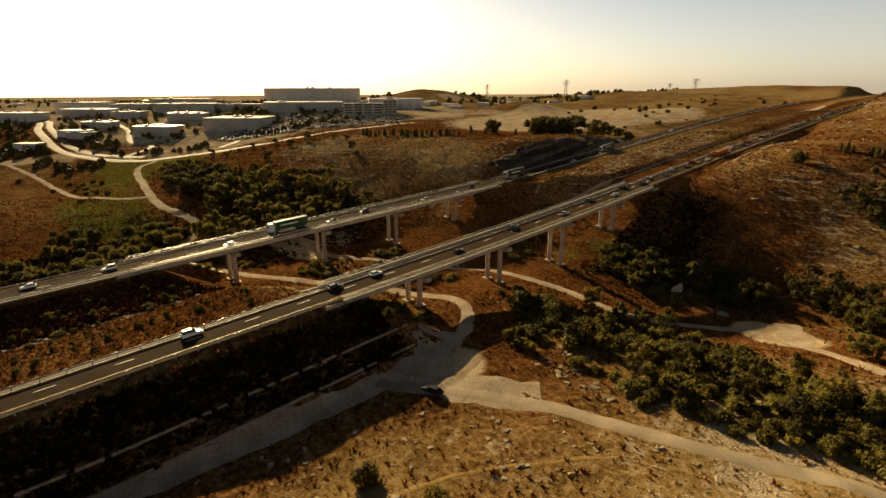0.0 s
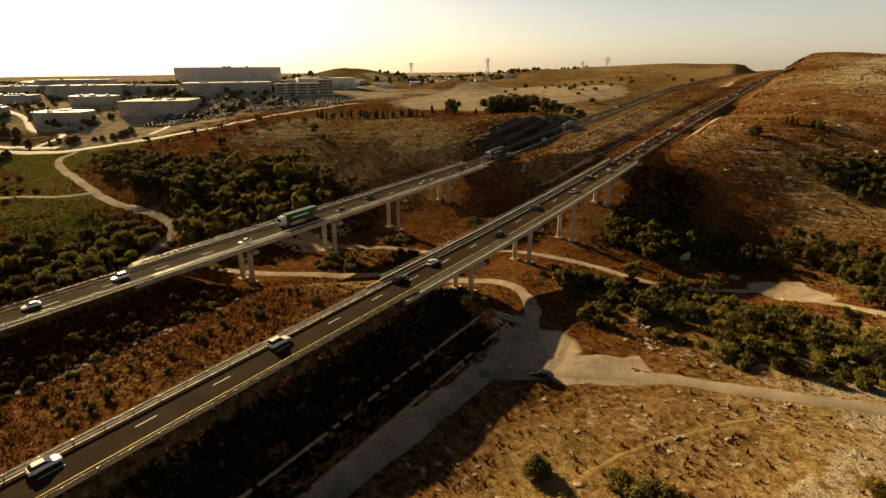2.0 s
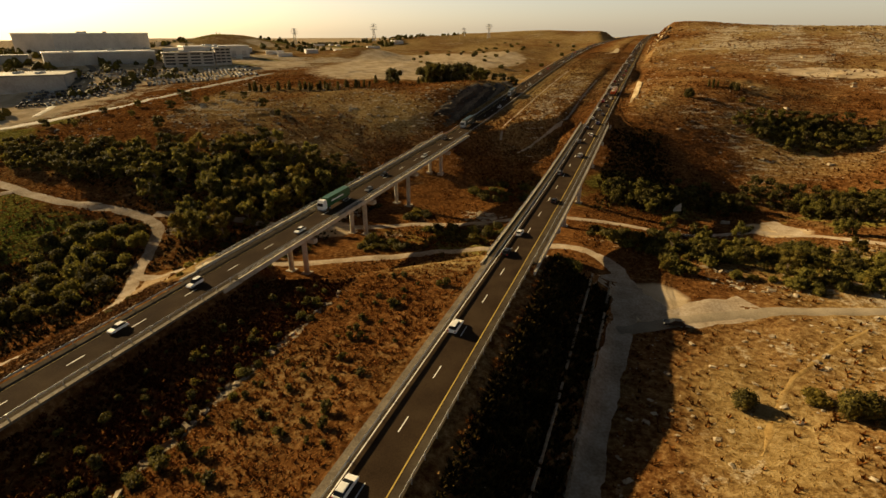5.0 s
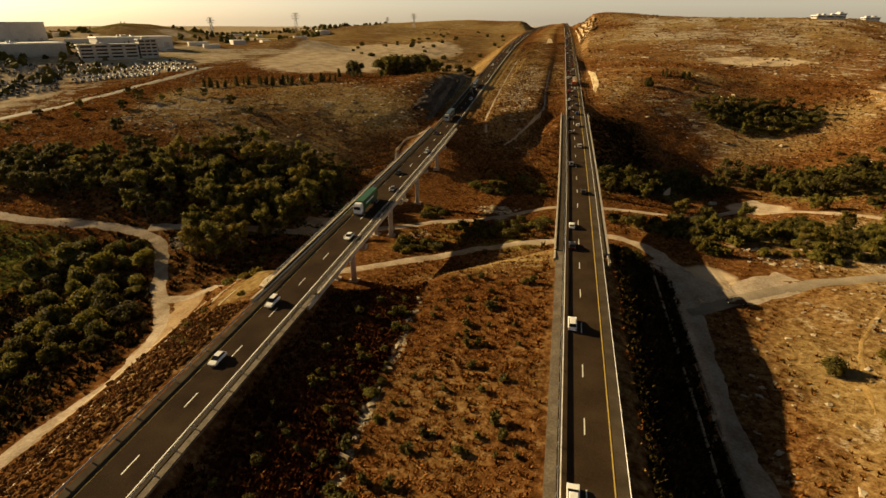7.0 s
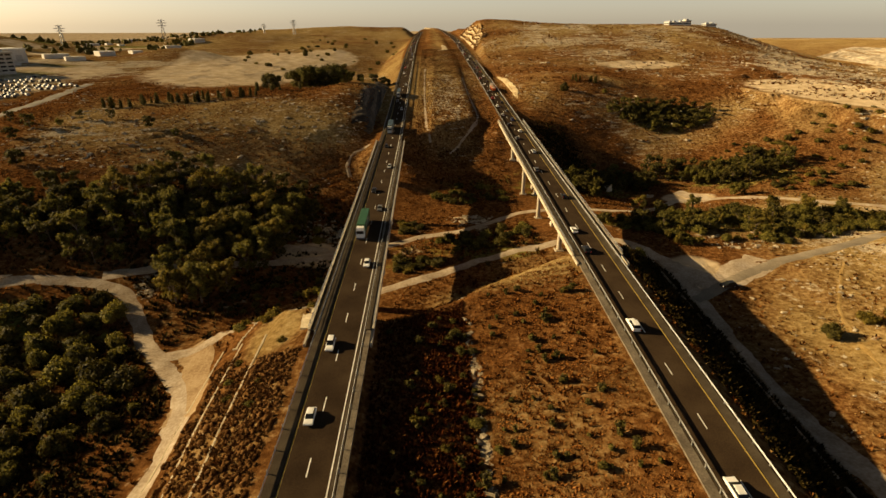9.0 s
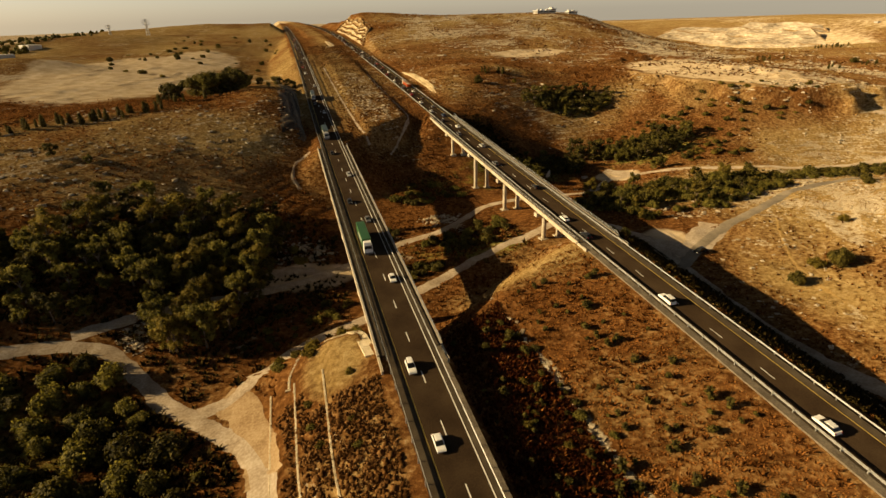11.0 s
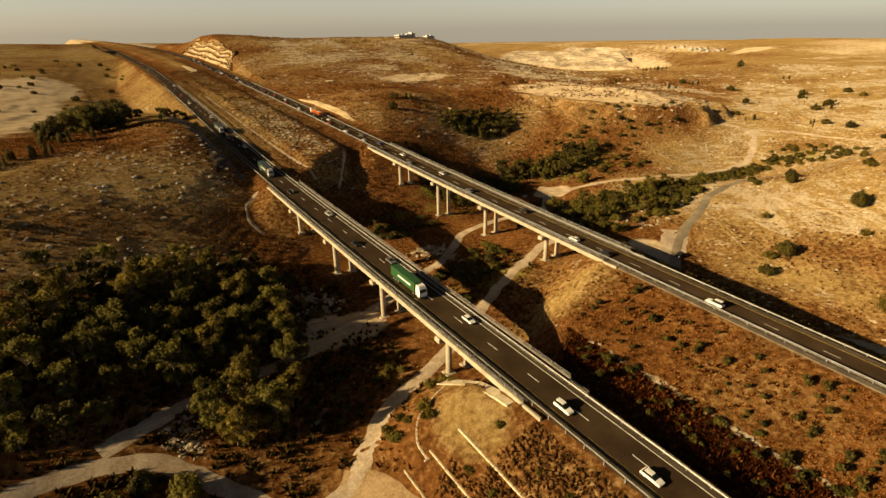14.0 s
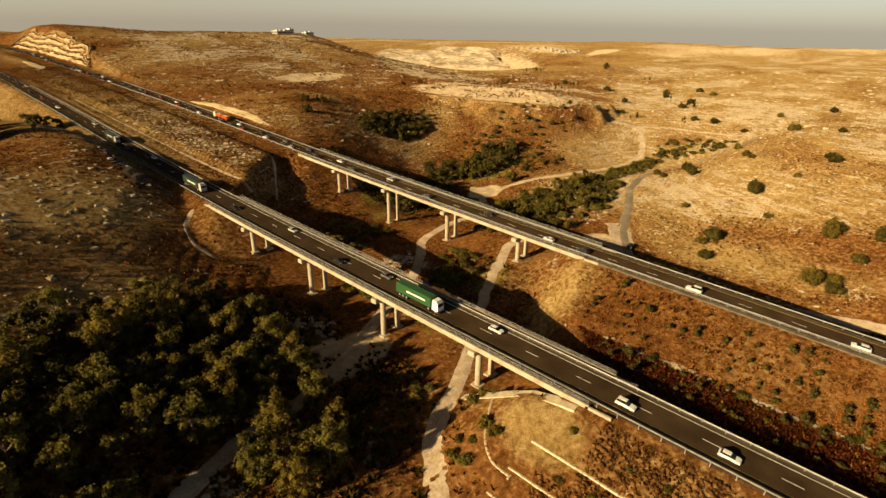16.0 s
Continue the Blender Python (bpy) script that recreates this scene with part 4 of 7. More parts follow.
def viaduct(far):
    d0, d1 = DECKS[far]
    l, r = (FAR_L, FAR_R) if far else (NEAR_L, NEAR_R)
    c = (l + r) / 2
    v = empty("viaduct", "concrete girder viaduct carrying the carriageway on paired round columns", "bridge", "highway viaducts", kind="structure")
    a, b = RAILS[far]
    for x0, x1 in ((l + 0.02, a - 0.12), (b + 0.12, r - 0.02)):
        part("walkway", slab(x0, x1, -0.028, 0.10, d0 - 2, d1 + 2, far), SHOULDER, v, "narrow concrete walkway between rail and parapet")
    part("deck_slab", slab(l + 0.1, r - 0.1, -0.42, -0.03, d0 - 1.5, d1 + 1.5, far), CONCRETE, v)
    for k in range(5):
        x = l + 1.9 + k * (r - l - 3.8) / 4
        part("girder", slab(x - 0.35, x + 0.35, -1.75, -0.422, d0 - 0.6, d1 + 0.6, far), CONCRETE, v)
    for x, o in ((l, -1), (r, 1)):
        part("edge_beam", slab(min(x, x + o * 0.42), max(x, x + o * 0.42), -0.78, 0.34, d0 - 2, d1 + 2, far), CONCRETE, v, "pale concrete parapet beam")
        # two-bar handrail on the parapet
        xr = x + o * 0.21
        for h in (0.78, 1.15):
            part("handrail", slab(xr - 0.04, xr + 0.04, h, h + 0.08, d0 - 2, d1 + 2, far), STEEL, v)
        y = d0
        while y < d1:
            part("post", rail_post, None, v, m=pose(xr + float(road_x(y, far)), y, float(road_z(y, far)) + 0.2))
            y += 3.0
    for y in PIERS[far]:
        top = float(road_z(y, far)) - 1.75
        pier = part("pier_cap", Shape().chamfer_box(l - 0.25, y - 0.95, top - 1.15, r + 0.25, y + 0.95, top, 0.12), CONCRETE, v)
        for o in (-2.9, 2.2):
            g = float(surf(c + o, y))
            part("column", Shape().rod((c + o, y, g - 1.0), (c + o, y, top - 1.1), 0.72, n=20), CONCRETE, pier, smooth=False)
            part("footing", Shape().chamfer_box(c + o - 1.3, y - 1.3, g - 0.8, c + o + 1.3, y + 1.3, g + 0.22, 0.1), CONCRETE, pier)
    for y, o in ((d0, -1), (d1, 1)):
        top = float(road_z(y, far))
        ab = part("abutment", Shape().box(l - 0.3, min(y - 0.3 * o, y + 1.4 * o), top - 4.6, r + 0.3, max(y - 0.3 * o, y + 1.4 * o), top - 0.45), CONCRETE, v)
        for x in (l - 0.42, r + 0.0):
            part("wing_wall", Shape().box(x, min(y + 1.4 * o, y + 6.5 * o), top - 3.4, x + 0.42, max(y + 1.4 * o, y + 4.5 * o), top - 0.05), CONCRETE, ab)


viaduct(False)
viaduct(True)

# ---- plants ----
rng = np.random.default_rng(11)


def sprays(centres, radii, per, leaf, up=0.25, squash=0.8):
    """Many small leafy tufts over a set of clumps; each tuft is a small leaf facing outwards at a slant."""
    vs, fs = [], []
    n = 0
    for c, r in zip(centres, radii):
        k = max(12, int(1.8 * per * r * r))
        d = rng.normal(size=(k, 3))
        d[:, 2] += up
        d /= np.linalg.norm(d, axis=1)[:, None]
        p = c + d * r * (0.70 + 0.42 * rng.random((k, 1))) * np.array([1, 1, squash])
        nrm = d + rng.normal(size=(k, 3)) * 0.42
        nrm /= np.linalg.norm(nrm, axis=1)[:, None]
        t = np.cross(nrm, rng.normal(size=(k, 3)))
        t /= np.linalg.norm(t, axis=1)[:, None]
        b = np.cross(nrm, t)
        s = leaf * (0.6 + 0.8 * rng.random((k, 1)))
        q = np.stack([p - t * s * 0.8 - b * s * 0.4, p + t * s * 0.8 - b * s * 0.4 - nrm * s * 0.2, p + b * s * 0.85 + nrm * s * 0.25], 1).reshape(-1, 3)
        vs.append(q)
        fs.append(np.arange(n, n + 3 * k).reshape(-1, 3))
        n += 3 * k
    return np.vstack(vs), np.vstack(fs)


def lumps(centres, radii, squash=0.8, detail=1):
    """Uneven dark hearts of the clumps, so that the crown is dense inside."""
    bm = bmesh.new()
    for c, r in zip(centres, radii):
        made = bmesh.ops.create_icosphere(bm, subdivisions=detail, radius=r * 0.72)["verts"]
        for v in made:
            k = 1 + 0.30 * (noise.noise(v.co * (1.6 / r) + Vector(c)) + rng.random() * 0.4 - 0.2)
            v.co = Vector((v.co.x * k, v.co.y * k, v.co.z * k * squash)) + Vector(c)
    me = bpy.data.meshes.new("t")
    bm.to_mesh(me)
    bm.free()
    v = np.array([p.co for p in me.vertices])
    f = np.array([p.vertices[:] for p in me.polygons])
    bpy.data.meshes.remove(me)
    return v, f


def crown_mesh(name, centres, radii, per, leaf, mat, squash=0.8, detail=1):
    centres, radii = np.array(centres, float), np.array(radii, float)
    v1, f1 = sprays(centres, radii, per, leaf, squash=squash)
    v2, f2 = lumps(centres, radii, squash, detail)
    return soup(name, np.vstack([v1, v2]), np.vstack([f1, f2 + len(v1)]), mat, False)


def branching(height, spread, forks, lean=0.1):
    """A tapered trunk with limbs."""
    s = Shape()
    a = Vector((0, 0, -0.5))
    top = Vector((lean * height * (rng.random() - 0.5), lean * height * (rng.random() - 0.5), height * 0.55))
    r = 0.028 * height
    mid = (a + top) / 2 + Vector((rng.normal() * 0.1, rng.normal() * 0.1, 0))
    s.rod(a, mid, r * 1.25, r * 0.95, 7, False).rod(mid, top, r * 0.95, r * 0.6, 7, False)
    ends = []
    for k in range(forks):
        ang = 2 * math.pi * (k + rng.random() * 0.6) / forks
        st = mid.lerp(top, 0.2 + 0.8 * rng.random())
        e = st + Vector((math.cos(ang) * spread * (0.5 + 0.4 * rng.random()), math.sin(ang) * spread * (0.5 + 0.4 * rng.random()), height * (0.18 + 0.25 * rng.random())))
        s.rod(st, e, r * 0.5, r * 0.15, 5, False)
        ends.append(e)
    return s, ends, top


def tree_model(name, height, spread, mat, label, forks=6, leaf=0.25, per=28):
    t = empty(name, label, "tree")
    trunk, ends, top = branching(height, spread, forks)
    part("trunk", trunk, BARK, t)
    cs, rs = [], []
    for e in ends:
        cs.append(e)
        rs.append(spread * (0.36 + 0.2 * rng.random()))
        for _ in range(2):
            cs.append(e + Vector((rng.normal() * spread * 0.28, rng.normal() * spread * 0.28, rng.normal() * height * 0.10 - 0.02 * height)))
            rs.append(spread * (0.22 + 0.18 * rng.random()))
    cs.append(top + Vector((0, 0, height * 0.30)))
    rs.append(spread * 0.42)
    for k in range(5):
        ang = 1.257 * k + rng.random()
        cs.append((math.cos(ang) * spread * 0.55, math.sin(ang) * spread * 0.55, height * (0.24 + 0.12 * rng.random())))
        rs.append(spread * (0.30 + 0.14 * rng.random()))
    part("crown", crown_mesh("crown", cs, rs, per, leaf, mat, 0.95), None, t)
    return t


def shrub_model(radius, height, mat, n=8, leaf=0.22, per=36):
    """A low bush, branched from the ground, in one mesh."""
    cs, rs = [], []
    for k in range(n):
        a, d = rng.random() * 6.28, radius * 0.62 * math.sqrt(rng.random())
        r = radius * (0.34 + 0.22 * rng.random())
        cs.append((math.cos(a) * d, math.sin(a) * d, height * (0.18 + 0.5 * rng.random() * (1 - d / radius))))
        rs.append(r)
    return crown_mesh("shrub", cs, rs, per, leaf, mat, min(1.0, 0.85 * height / radius))


def conifer_model(height, radius):
    """A dark upright conifer with a ragged spindle of foliage."""
    t = empty("conifer_tree", "dark narrow conifer in a windbreak row", "tree", "windbreak conifers")
    part("trunk", Shape().rod((0, 0, -0.4), (0, 0, height * 0.8), 0.16, 0.05, 6, False), BARK, t)
    cs, rs = [], []
    for k in range(9):
        h = 0.12 + 0.84 * k / 8
        cs.append((rng.normal() * 0.12, rng.normal() * 0.12, height * h))
        rs.append(radius * (1.1 - 0.5 * h) * (0.85 + 0.3 * rng.random()))
    part("crown", crown_mesh("crown", cs, rs, 34, 0.24, LEAF_DARK, 1.35), None, t)
    return t


MODEL_TREES = [tree_model("eucalyptus_tree", 8.5, 2.9, LEAF_GREEN, "tall grey-green eucalyptus in the creek wood", 6),
               tree_model("eucalyptus_tree", 7.2, 2.6, LEAF_DARK, "dense dark green tree in the creek wood", 6),
               tree_model("eucalyptus_tree", 9.5, 2.7, LEAF_OLIVE, "tall olive-green eucalyptus with a broken crown", 7),
               tree_model("broadleaf_tree", 5.6, 2.5, LEAF_GREEN, "round bushy broadleaf tree with a short trunk", 6, 0.24),
               tree_model("broadleaf_tree", 6.2, 3.0, LEAF_DARK, "spreading dark broadleaf tree", 7, 0.25)]
CONIFERS = [conifer_model(7.5, 1.6), conifer_model(6.2, 1.9)]
MODEL_SHRUBS = [(shrub_model(1.7, 1.9, LEAF_GREEN), "green_shrub", "rounded green shrub in the valley scrub"),
                (shrub_model(2.1, 2.0, LEAF_DARK, 10), "dark_shrub", "dense dark green shrub in the valley scrub"),
                (shrub_model(1.8, 1.6, LEAF_OLIVE, 9), "olive_shrub", "low olive-green shrub in dry grass"),
                (shrub_model(1.4, 2.4, LEAF_OLIVE, 7), "tall_shrub", "upright yellow-green shrub in the creek scrub"),
                (shrub_model(1.5, 2.7, LEAF_DARK, 14, 0.13, 120), "hill_bush", "upright dark bush on the stony slope"),
                (shrub_model(1.6, 2.3, LEAF_OLIVE, 14, 0.13, 120), "hill_bush", "upright brownish-olive bush on the stony slope"),
                (shrub_model(3.0, 3.4, LEAF_GREEN, 15, 0.24, 26), "large_bush", "large rounded green bush with several domed clumps"),
                (shrub_model(2.8, 3.2, LEAF_DARK, 14, 0.24, 26), "large_bush", "large rounded dark green bush")]
SAPLING = (shrub_model(0.75, 1.7, LEAF_DARK, 6, 0.16, 80), "sapling", "young planted sapling on the embankment")
model_spots = []


def put_tree(model, x, y, size, lift=-0.1):
    m = Matrix.Translation((x, y, float(surf(x, y)) + lift)) @ Matrix.Rotation(rng.random() * 6.28, 4, "Z") @ Matrix.Diagonal((size * (0.9 + 0.2 * rng.random()), size * (0.9 + 0.2 * rng.random()), size, 1))
    if model.name in model_spots:
        return copy_thing(model, m)
    model_spots.append(model.name)
    model.matrix_basis = m
    return model


def put_shrub(model, x, y, size, group=""):
    me, name, label = model
    ob = new(name, me)
    ob.matrix_basis = Matrix.Translation((x, y, float(surf(x, y)) - 0.12)) @ Matrix.Rotation(rng.random() * 6.28, 4, "Z") @ Matrix.Diagonal((size, size * (0.85 + 0.3 * rng.random()), size * (0.75 + 0.65 * rng.random()), 1))
    return tagged(ob, label, "shrub", group)


def scatter(cx, cy, rx, ry, n, gap):
    """Spots in an oval, at least a gap apart, off the tracks and clear of the ruin."""
    got, tries = [], 0
    while len(got) < n and tries < n * 30:
        tries += 1
        a, d = rng.random() * 6.283, math.sqrt(rng.random())
        x, y = cx + rx * d * math.cos(a), cy + ry * d * math.sin(a)
        if (x + 57) ** 2 + (y - 150) ** 2 > 60 and all((x - p) ** 2 + (y - q) ** 2 > gap * gap for p, q in got) and bool(clear_of_tracks(np.array([x]), np.array([y]), 1.2)[0]):
            got.append((x, y))
    return got


GREW = 1.04
# woods along the creek: centre, radii, number of trees, gap, smallest and largest size, models
def plant_wood(*spots):
    for cx, cy, rx, ry, n, gap, s0, s1, kinds in spots:
        for x, y in scatter(cx, cy, rx, ry, n, gap * 1.1):
            put_tree(MODEL_TREES[kinds[int(rng.integers(len(kinds)))]], x, y, GREW * (s0 + (s1 - s0) * rng.random()))


plant_wood(
    (-209, 107, 31.8, 19.9, 54, 4.0, 0.75, 1.15, (1, 0, 2, 3, 4)), (-233, 89, 18.1, 18.1, 22, 4.3, 0.7, 1.1, (0, 1, 3)), (-199, 62, 9, 7, 8, 3.8, 0.75, 1.1, (0, 2, 3)),
    (-197, 80, 15.1, 10.1, 18, 3.7, 0.7, 1.0, (0, 1, 2)), (-255, 92, 17.4, 15.5, 26, 4.2, 0.75, 1.05, (1, 3, 4)), (-277, 84, 19.1, 12.4, 26, 4.4, 0.8, 1.1, (1, 3, 4)),
    (-306, 82, 20.7, 11.3, 24, 4.6, 0.7, 1.0, (1, 3, 4)))
plant_wood(
    (-332, 83, 17.3, 7.7, 10, 5.0, 0.6, 0.9, (3, 4)), (-206, 61, 5.1, 4.1, 3, 3.5, 0.8, 1.0, (0, 2)), (-72, 157, 14.6, 9.7, 26, 3.6, 0.65, 0.95, (1, 3, 4)),
    (-50, 165, 15, 8.5, 24, 3.6, 0.6, 0.9, (1, 4)), (-205, 76, 8, 5, 5, 3.6, 0.75, 1.05, (0, 1, 2)), (1, 171, 23.7, 7.3, 16, 4.6, 0.5, 0.8, (3, 4, 1)), (-10, 142, 2.4, 1.9, 2, 2.0, 0.8, 1.0, (0, 3)),
    (-188, 122, 9.9, 9.9, 10, 4.2, 0.6, 0.85, (1, 3)), (-216, 284, 8.2, 9.2, 7, 5.0, 1.7, 2.2, (3, 4)))
plant_wood(
    (-204, 290, 8.2, 12.8, 7, 5.0, 1.6, 2.1, (3, 4)), (-200, 326, 4.5, 14.4, 5, 6.0, 1.3, 1.7, (3, 4)), (-228, 247, 3.7, 4.6, 2, 4.0, 1.2, 1.5, (4,)),
    (-7, 235, 30, 13.6, 60, 4.0, 0.5, 0.85, (1, 3, 4)), (5, 169, 23.6, 10, 30, 4.0, 0.7, 1.15, (1, 3, 4)), (-16, 142, 2.9, 1.9, 2, 2.0, 1.1, 1.3, (4,)),
    (-21, 180, 17.2, 7.7, 12, 4.0, 0.6, 1.0, (1, 4)), (-171, 313, 7.2, 5.4, 4, 4.5, 0.7, 0.9, (4,)))
# lone trees on the western hill and along the access road
for x, y, s, k in ((-282, 120, 0.85, 4), (-232.1, 132.5, 0.7, 3), (-299, 154, 0.8, 1), (-254.3, 158.9, 0.75, 4), (-242, 154.8, 0.6, 3), (-234.1, 132.5, 0.6, 4), (-289, 157, 0.55, 3), (-285, 165, 0.6, 1), (-298, 142, 0.7, 4),
                   (-274, 168, 0.6, 1), (-228, 250, 0.9, 4), (-322, 143, 0.7, 3), (-335, 133, 0.6, 4), (-312, 162, 0.65, 1), (-188, 332, 0.8, 4), (-181, 287, 0.6, 3), (-331, 114, 0.6, 3), (-348, 111, 0.7, 4), (-311, 130, 0.6, 3)):
    put_tree(MODEL_TREES[k], x, y, s)
for k in range(30):
    f = k / 29
    x, y = -287 + 59 * f + rng.normal() * 1.5, 190 + 27 * f + rng.normal() * 2.0
    put_tree(CONIFERS[k % 2], x, y, 0.55 + 0.4 * rng.random())
for x, y, s in ((-222, 243, 0.9), (-225, 239, 0.8), (-48.6, 273.5, 0.72), (-46.4, 274.6, 0.8), (-44.2, 273, 0.7), (-46.6, 271.4, 0.62), (-37.8, 272, 0.7), (-35.4, 270.2, 0.78), (-36.4, 274, 0.66), (-34, 272.4, 0.7), (-57, 260.5, 0.55), (-231, 232, 0.9), (-213, 254, 0.8)):
    put_tree(CONIFERS[int(x) % 2], x, y, s)
# shrubs: centre, radii, number, gap, sizes, models
def plant_shrubs(*spots):
    for cx, cy, rx, ry, n, gap, s0, s1, kinds in spots:
        for x, y in scatter(cx, cy, rx, ry, n, gap):
            put_shrub(MODEL_SHRUBS[kinds[int(rng.integers(len(kinds)))]], x, y, 1.3 * (s0 + (s1 - s0) * rng.random()))


plant_shrubs(
    (-223, 43, 18.5, 14.4, 20, 5.0, 0.6, 1.0, (6, 7, 6)), (-208, 18, 13.3, 11.2, 13, 5.0, 0.6, 1.05, (6, 7)), (-244, 21, 19.1, 11.4, 14, 4.6, 0.45, 0.8, (6, 7, 2)),
    (-213, -8, 20.4, 13, 17, 5.0, 0.55, 0.95, (6, 7)), (-218, 21, 30.7, 30.7, 22, 4.0, 0.4, 0.8, (2, 0)), (-148, 76, 13.1, 5, 14, 2.6, 0.6, 1.2, (0, 1, 2)),
    (-125, 90, 14, 6, 14, 2.6, 0.6, 1.1, (0, 1)), (-152, 108, 10.9, 7, 9, 3.0, 0.7, 1.2, (1, 2)))
plant_shrubs(
    (-120, 141, 17.6, 9.8, 16, 3.0, 0.7, 1.2, (1, 0)), (-109, 98, 9, 6, 8, 2.8, 0.6, 1.1, (0, 1)), (-77, 106, 8.9, 8.9, 15, 2.7, 0.6, 1.2, (0, 1, 3)),
    (-57, 99, 13.9, 10, 24, 2.7, 0.7, 1.3, (0, 1, 3)), (-35, 108, 14.9, 9.9, 26, 2.8, 0.7, 1.3, (0, 1, 3)), (-8, 106, 14.8, 9.9, 24, 2.8, 0.7, 1.3, (0, 1, 2)),
    (8, 107, 11.6, 6.8, 14, 3.0, 0.6, 1.1, (0, 2)), (-60, 85, 6, 4, 6, 2.6, 0.8, 1.2, (3, 0)))
plant_shrubs(
    (-4, 234, 23.6, 13.6, 48, 3.3, 0.8, 1.4, (1, 2, 0)), (24, 147, 19, 8.5, 18, 3.2, 0.5, 1.1, (1, 2)), (-43, 175, 21.1, 9.6, 16, 3.4, 0.6, 1.1, (1, 0)),
    (19, 186, 18.3, 12.8, 14, 4.5, 0.5, 1.0, (2, 1)), (89, 102, 24.4, 5.6, 16, 3.2, 0.5, 0.9, (2, 1)), (-182, 94, 10, 8, 8, 3.0, 0.6, 1.1, (0, 2)),
    (-168, 64, 5.1, 6.1, 5, 2.6, 0.6, 1.0, (0, 2)), (-154, 64, 7.1, 4, 5, 2.5, 0.5, 0.9, (0, 1)))
plant_shrubs(
    (-339, 36, 38, 13.3, 14, 5.0, 0.5, 1.0, (1, 2)), (-85, 70, 5, 8.1, 8, 2.4, 0.6, 1.0, (1, 0)), (-158, 48, 9.2, 5.1, 9, 2.6, 0.5, 0.9, (0, 2)),
    (-177, 42, 5.1, 6.1, 6, 2.6, 0.5, 0.9, (0, 2)), (-171, 16, 5.2, 14.5, 6, 4.0, 0.35, 0.6, (0, 2)), (-184, 62, 11, 9, 15, 3.0, 0.35, 0.7, (1, 0, 1)))
# thicket between the creek track and the lane
BELT = [(-72.7, 94.3), (-56.3, 86.5), (-31.6, 78.9), (-4.3, 87), (10.3, 90.1), (19.6, 99.6), (8.2, 110.5), (-8.6, 115.2), (-42.3, 130.5), (-61.1, 118.8)]


def in_belt(x, y):
    n, hit = len(BELT), False
    for (ax, ay), (bx, by) in zip(BELT, BELT[1:] + BELT[:1]):
        if (ay > y) != (by > y) and x < ax + (bx - ax) * (y - ay) / (by - ay):
            hit = not hit
    return hit


for x, y in scatter(-24, 104, 51.6, 29.8, 330, 2.8):
    lush = float(value_noise(np.array(x), np.array(y), 9, 12))
    if in_belt(x, y) and lush > 0.42:
        put_shrub(MODEL_SHRUBS[(0, 1, 6, 3, 2, 0)[int(rng.integers(6))]], x, y, 0.4 + 0.5 * lush + 0.55 * rng.random() ** 2)
for x, y in scatter(-30, 106, 41.6, 17.8, 26, 6.0):
    if in_belt(x, y):
        put_tree(MODEL_TREES[int(rng.integers(5))], x, y, 0.55 + 0.3 * rng.random())
for x, y in scatter(54, 103, 45.3, 6.6, 60, 2.8):
    put_shrub(MODEL_SHRUBS[(1, 2, 0)[int(rng.integers(3))]], x, y, 0.7 + 0.8 * rng.random())
for x, y in scatter(113, 88, 20.6, 22.5, 46, 3.2):
    put_shrub(MODEL_SHRUBS[(1, 2)[int(rng.integers(2))]], x, y, 0.7 + 0.8 * rng.random())
for x, y in scatter(60, 178, 52.9, 22.9, 46, 5.0):
    put_shrub(MODEL_SHRUBS[(1, 2)[int(rng.integers(2))]], x, y, 0.6 + 0.7 * rng.random())
# single bushes on the stony eastern slope and far hills
def plant_bushes(*spots):
    for x, y, s, k in spots:
        put_shrub(MODEL_SHRUBS[4 if k == 1 else 5], x, y, s * 1.4)


plant_bushes(
    (-34.5, 35.7, 1.3, 1), (-38.8, 38.7, 1.1, 2), (14.3, 34.3, 1.2, 1), (-19, 2.7, 1.2, 2), (-14.8, 0.6, 1.1, 1), (-35.6, -7.5, 1.1, 1), (55, 14, 1.2, 1), (55, 44.9, 0.9, 2), (-53.3, 2.7, 1.5, 0),
    (-56.5, -4.1, 1.4, 1), (-51.4, -3.3, 1.2, 0), (46.2, 70.2, 1.2, 1), (31.6, 78.3, 1.0, 1), (-17.9, -11.8, 1.1, 1), (127, 40, 1.2, 2), (105, 15, 1.0, 1), (241, 207, 1.6, 1),
    (256, 157, 1.5, 1), (278, 135, 1.6, 1), (264, 120, 1.5, 2), (224, 30, 1.4, 1))
plant_bushes(
    (166, 92, 1.3, 1), (198, 124, 1.5, 1), (214, 123, 1.5, 1), (167, 105, 1.3, 1), (238, 249, 1.5, 1), (369, 267, 1.8, 1), (30.6, 21.5, 0.8, 2), (-9.6, 23.6, 0.7, 2),
    (66, 49, 0.8, 1), (87, 58, 0.9, 2), (143, 67, 1.1, 1), (193, 57, 1.2, 2), (-58, 254, 1.3, 1), (-33, 257, 0.8, 2), (11.5, 33.3, 1.4, 1), (51.2, 12, 1.4, 1), (63, 49, 1.1, 3),
    (125, 37, 1.2, 1), (52.6, 73.9, 1.1, 1), (37.1, 83, 1.0, 1), (-11.1, 54.1, 0.8, 2), (33.3, 65.1, 1.3, 1), (-50, 34.7, 1.0, 1))
plant_bushes(
    (-32.5, 36.8, 1.5, 1), (-15, 2.7, 1.5, 2), (-14.9, -11.9, 1.3, 1), (193, 169, 1.2, 1), (241, 152, 1.2, 1), (153, 154, 1.1, 2))
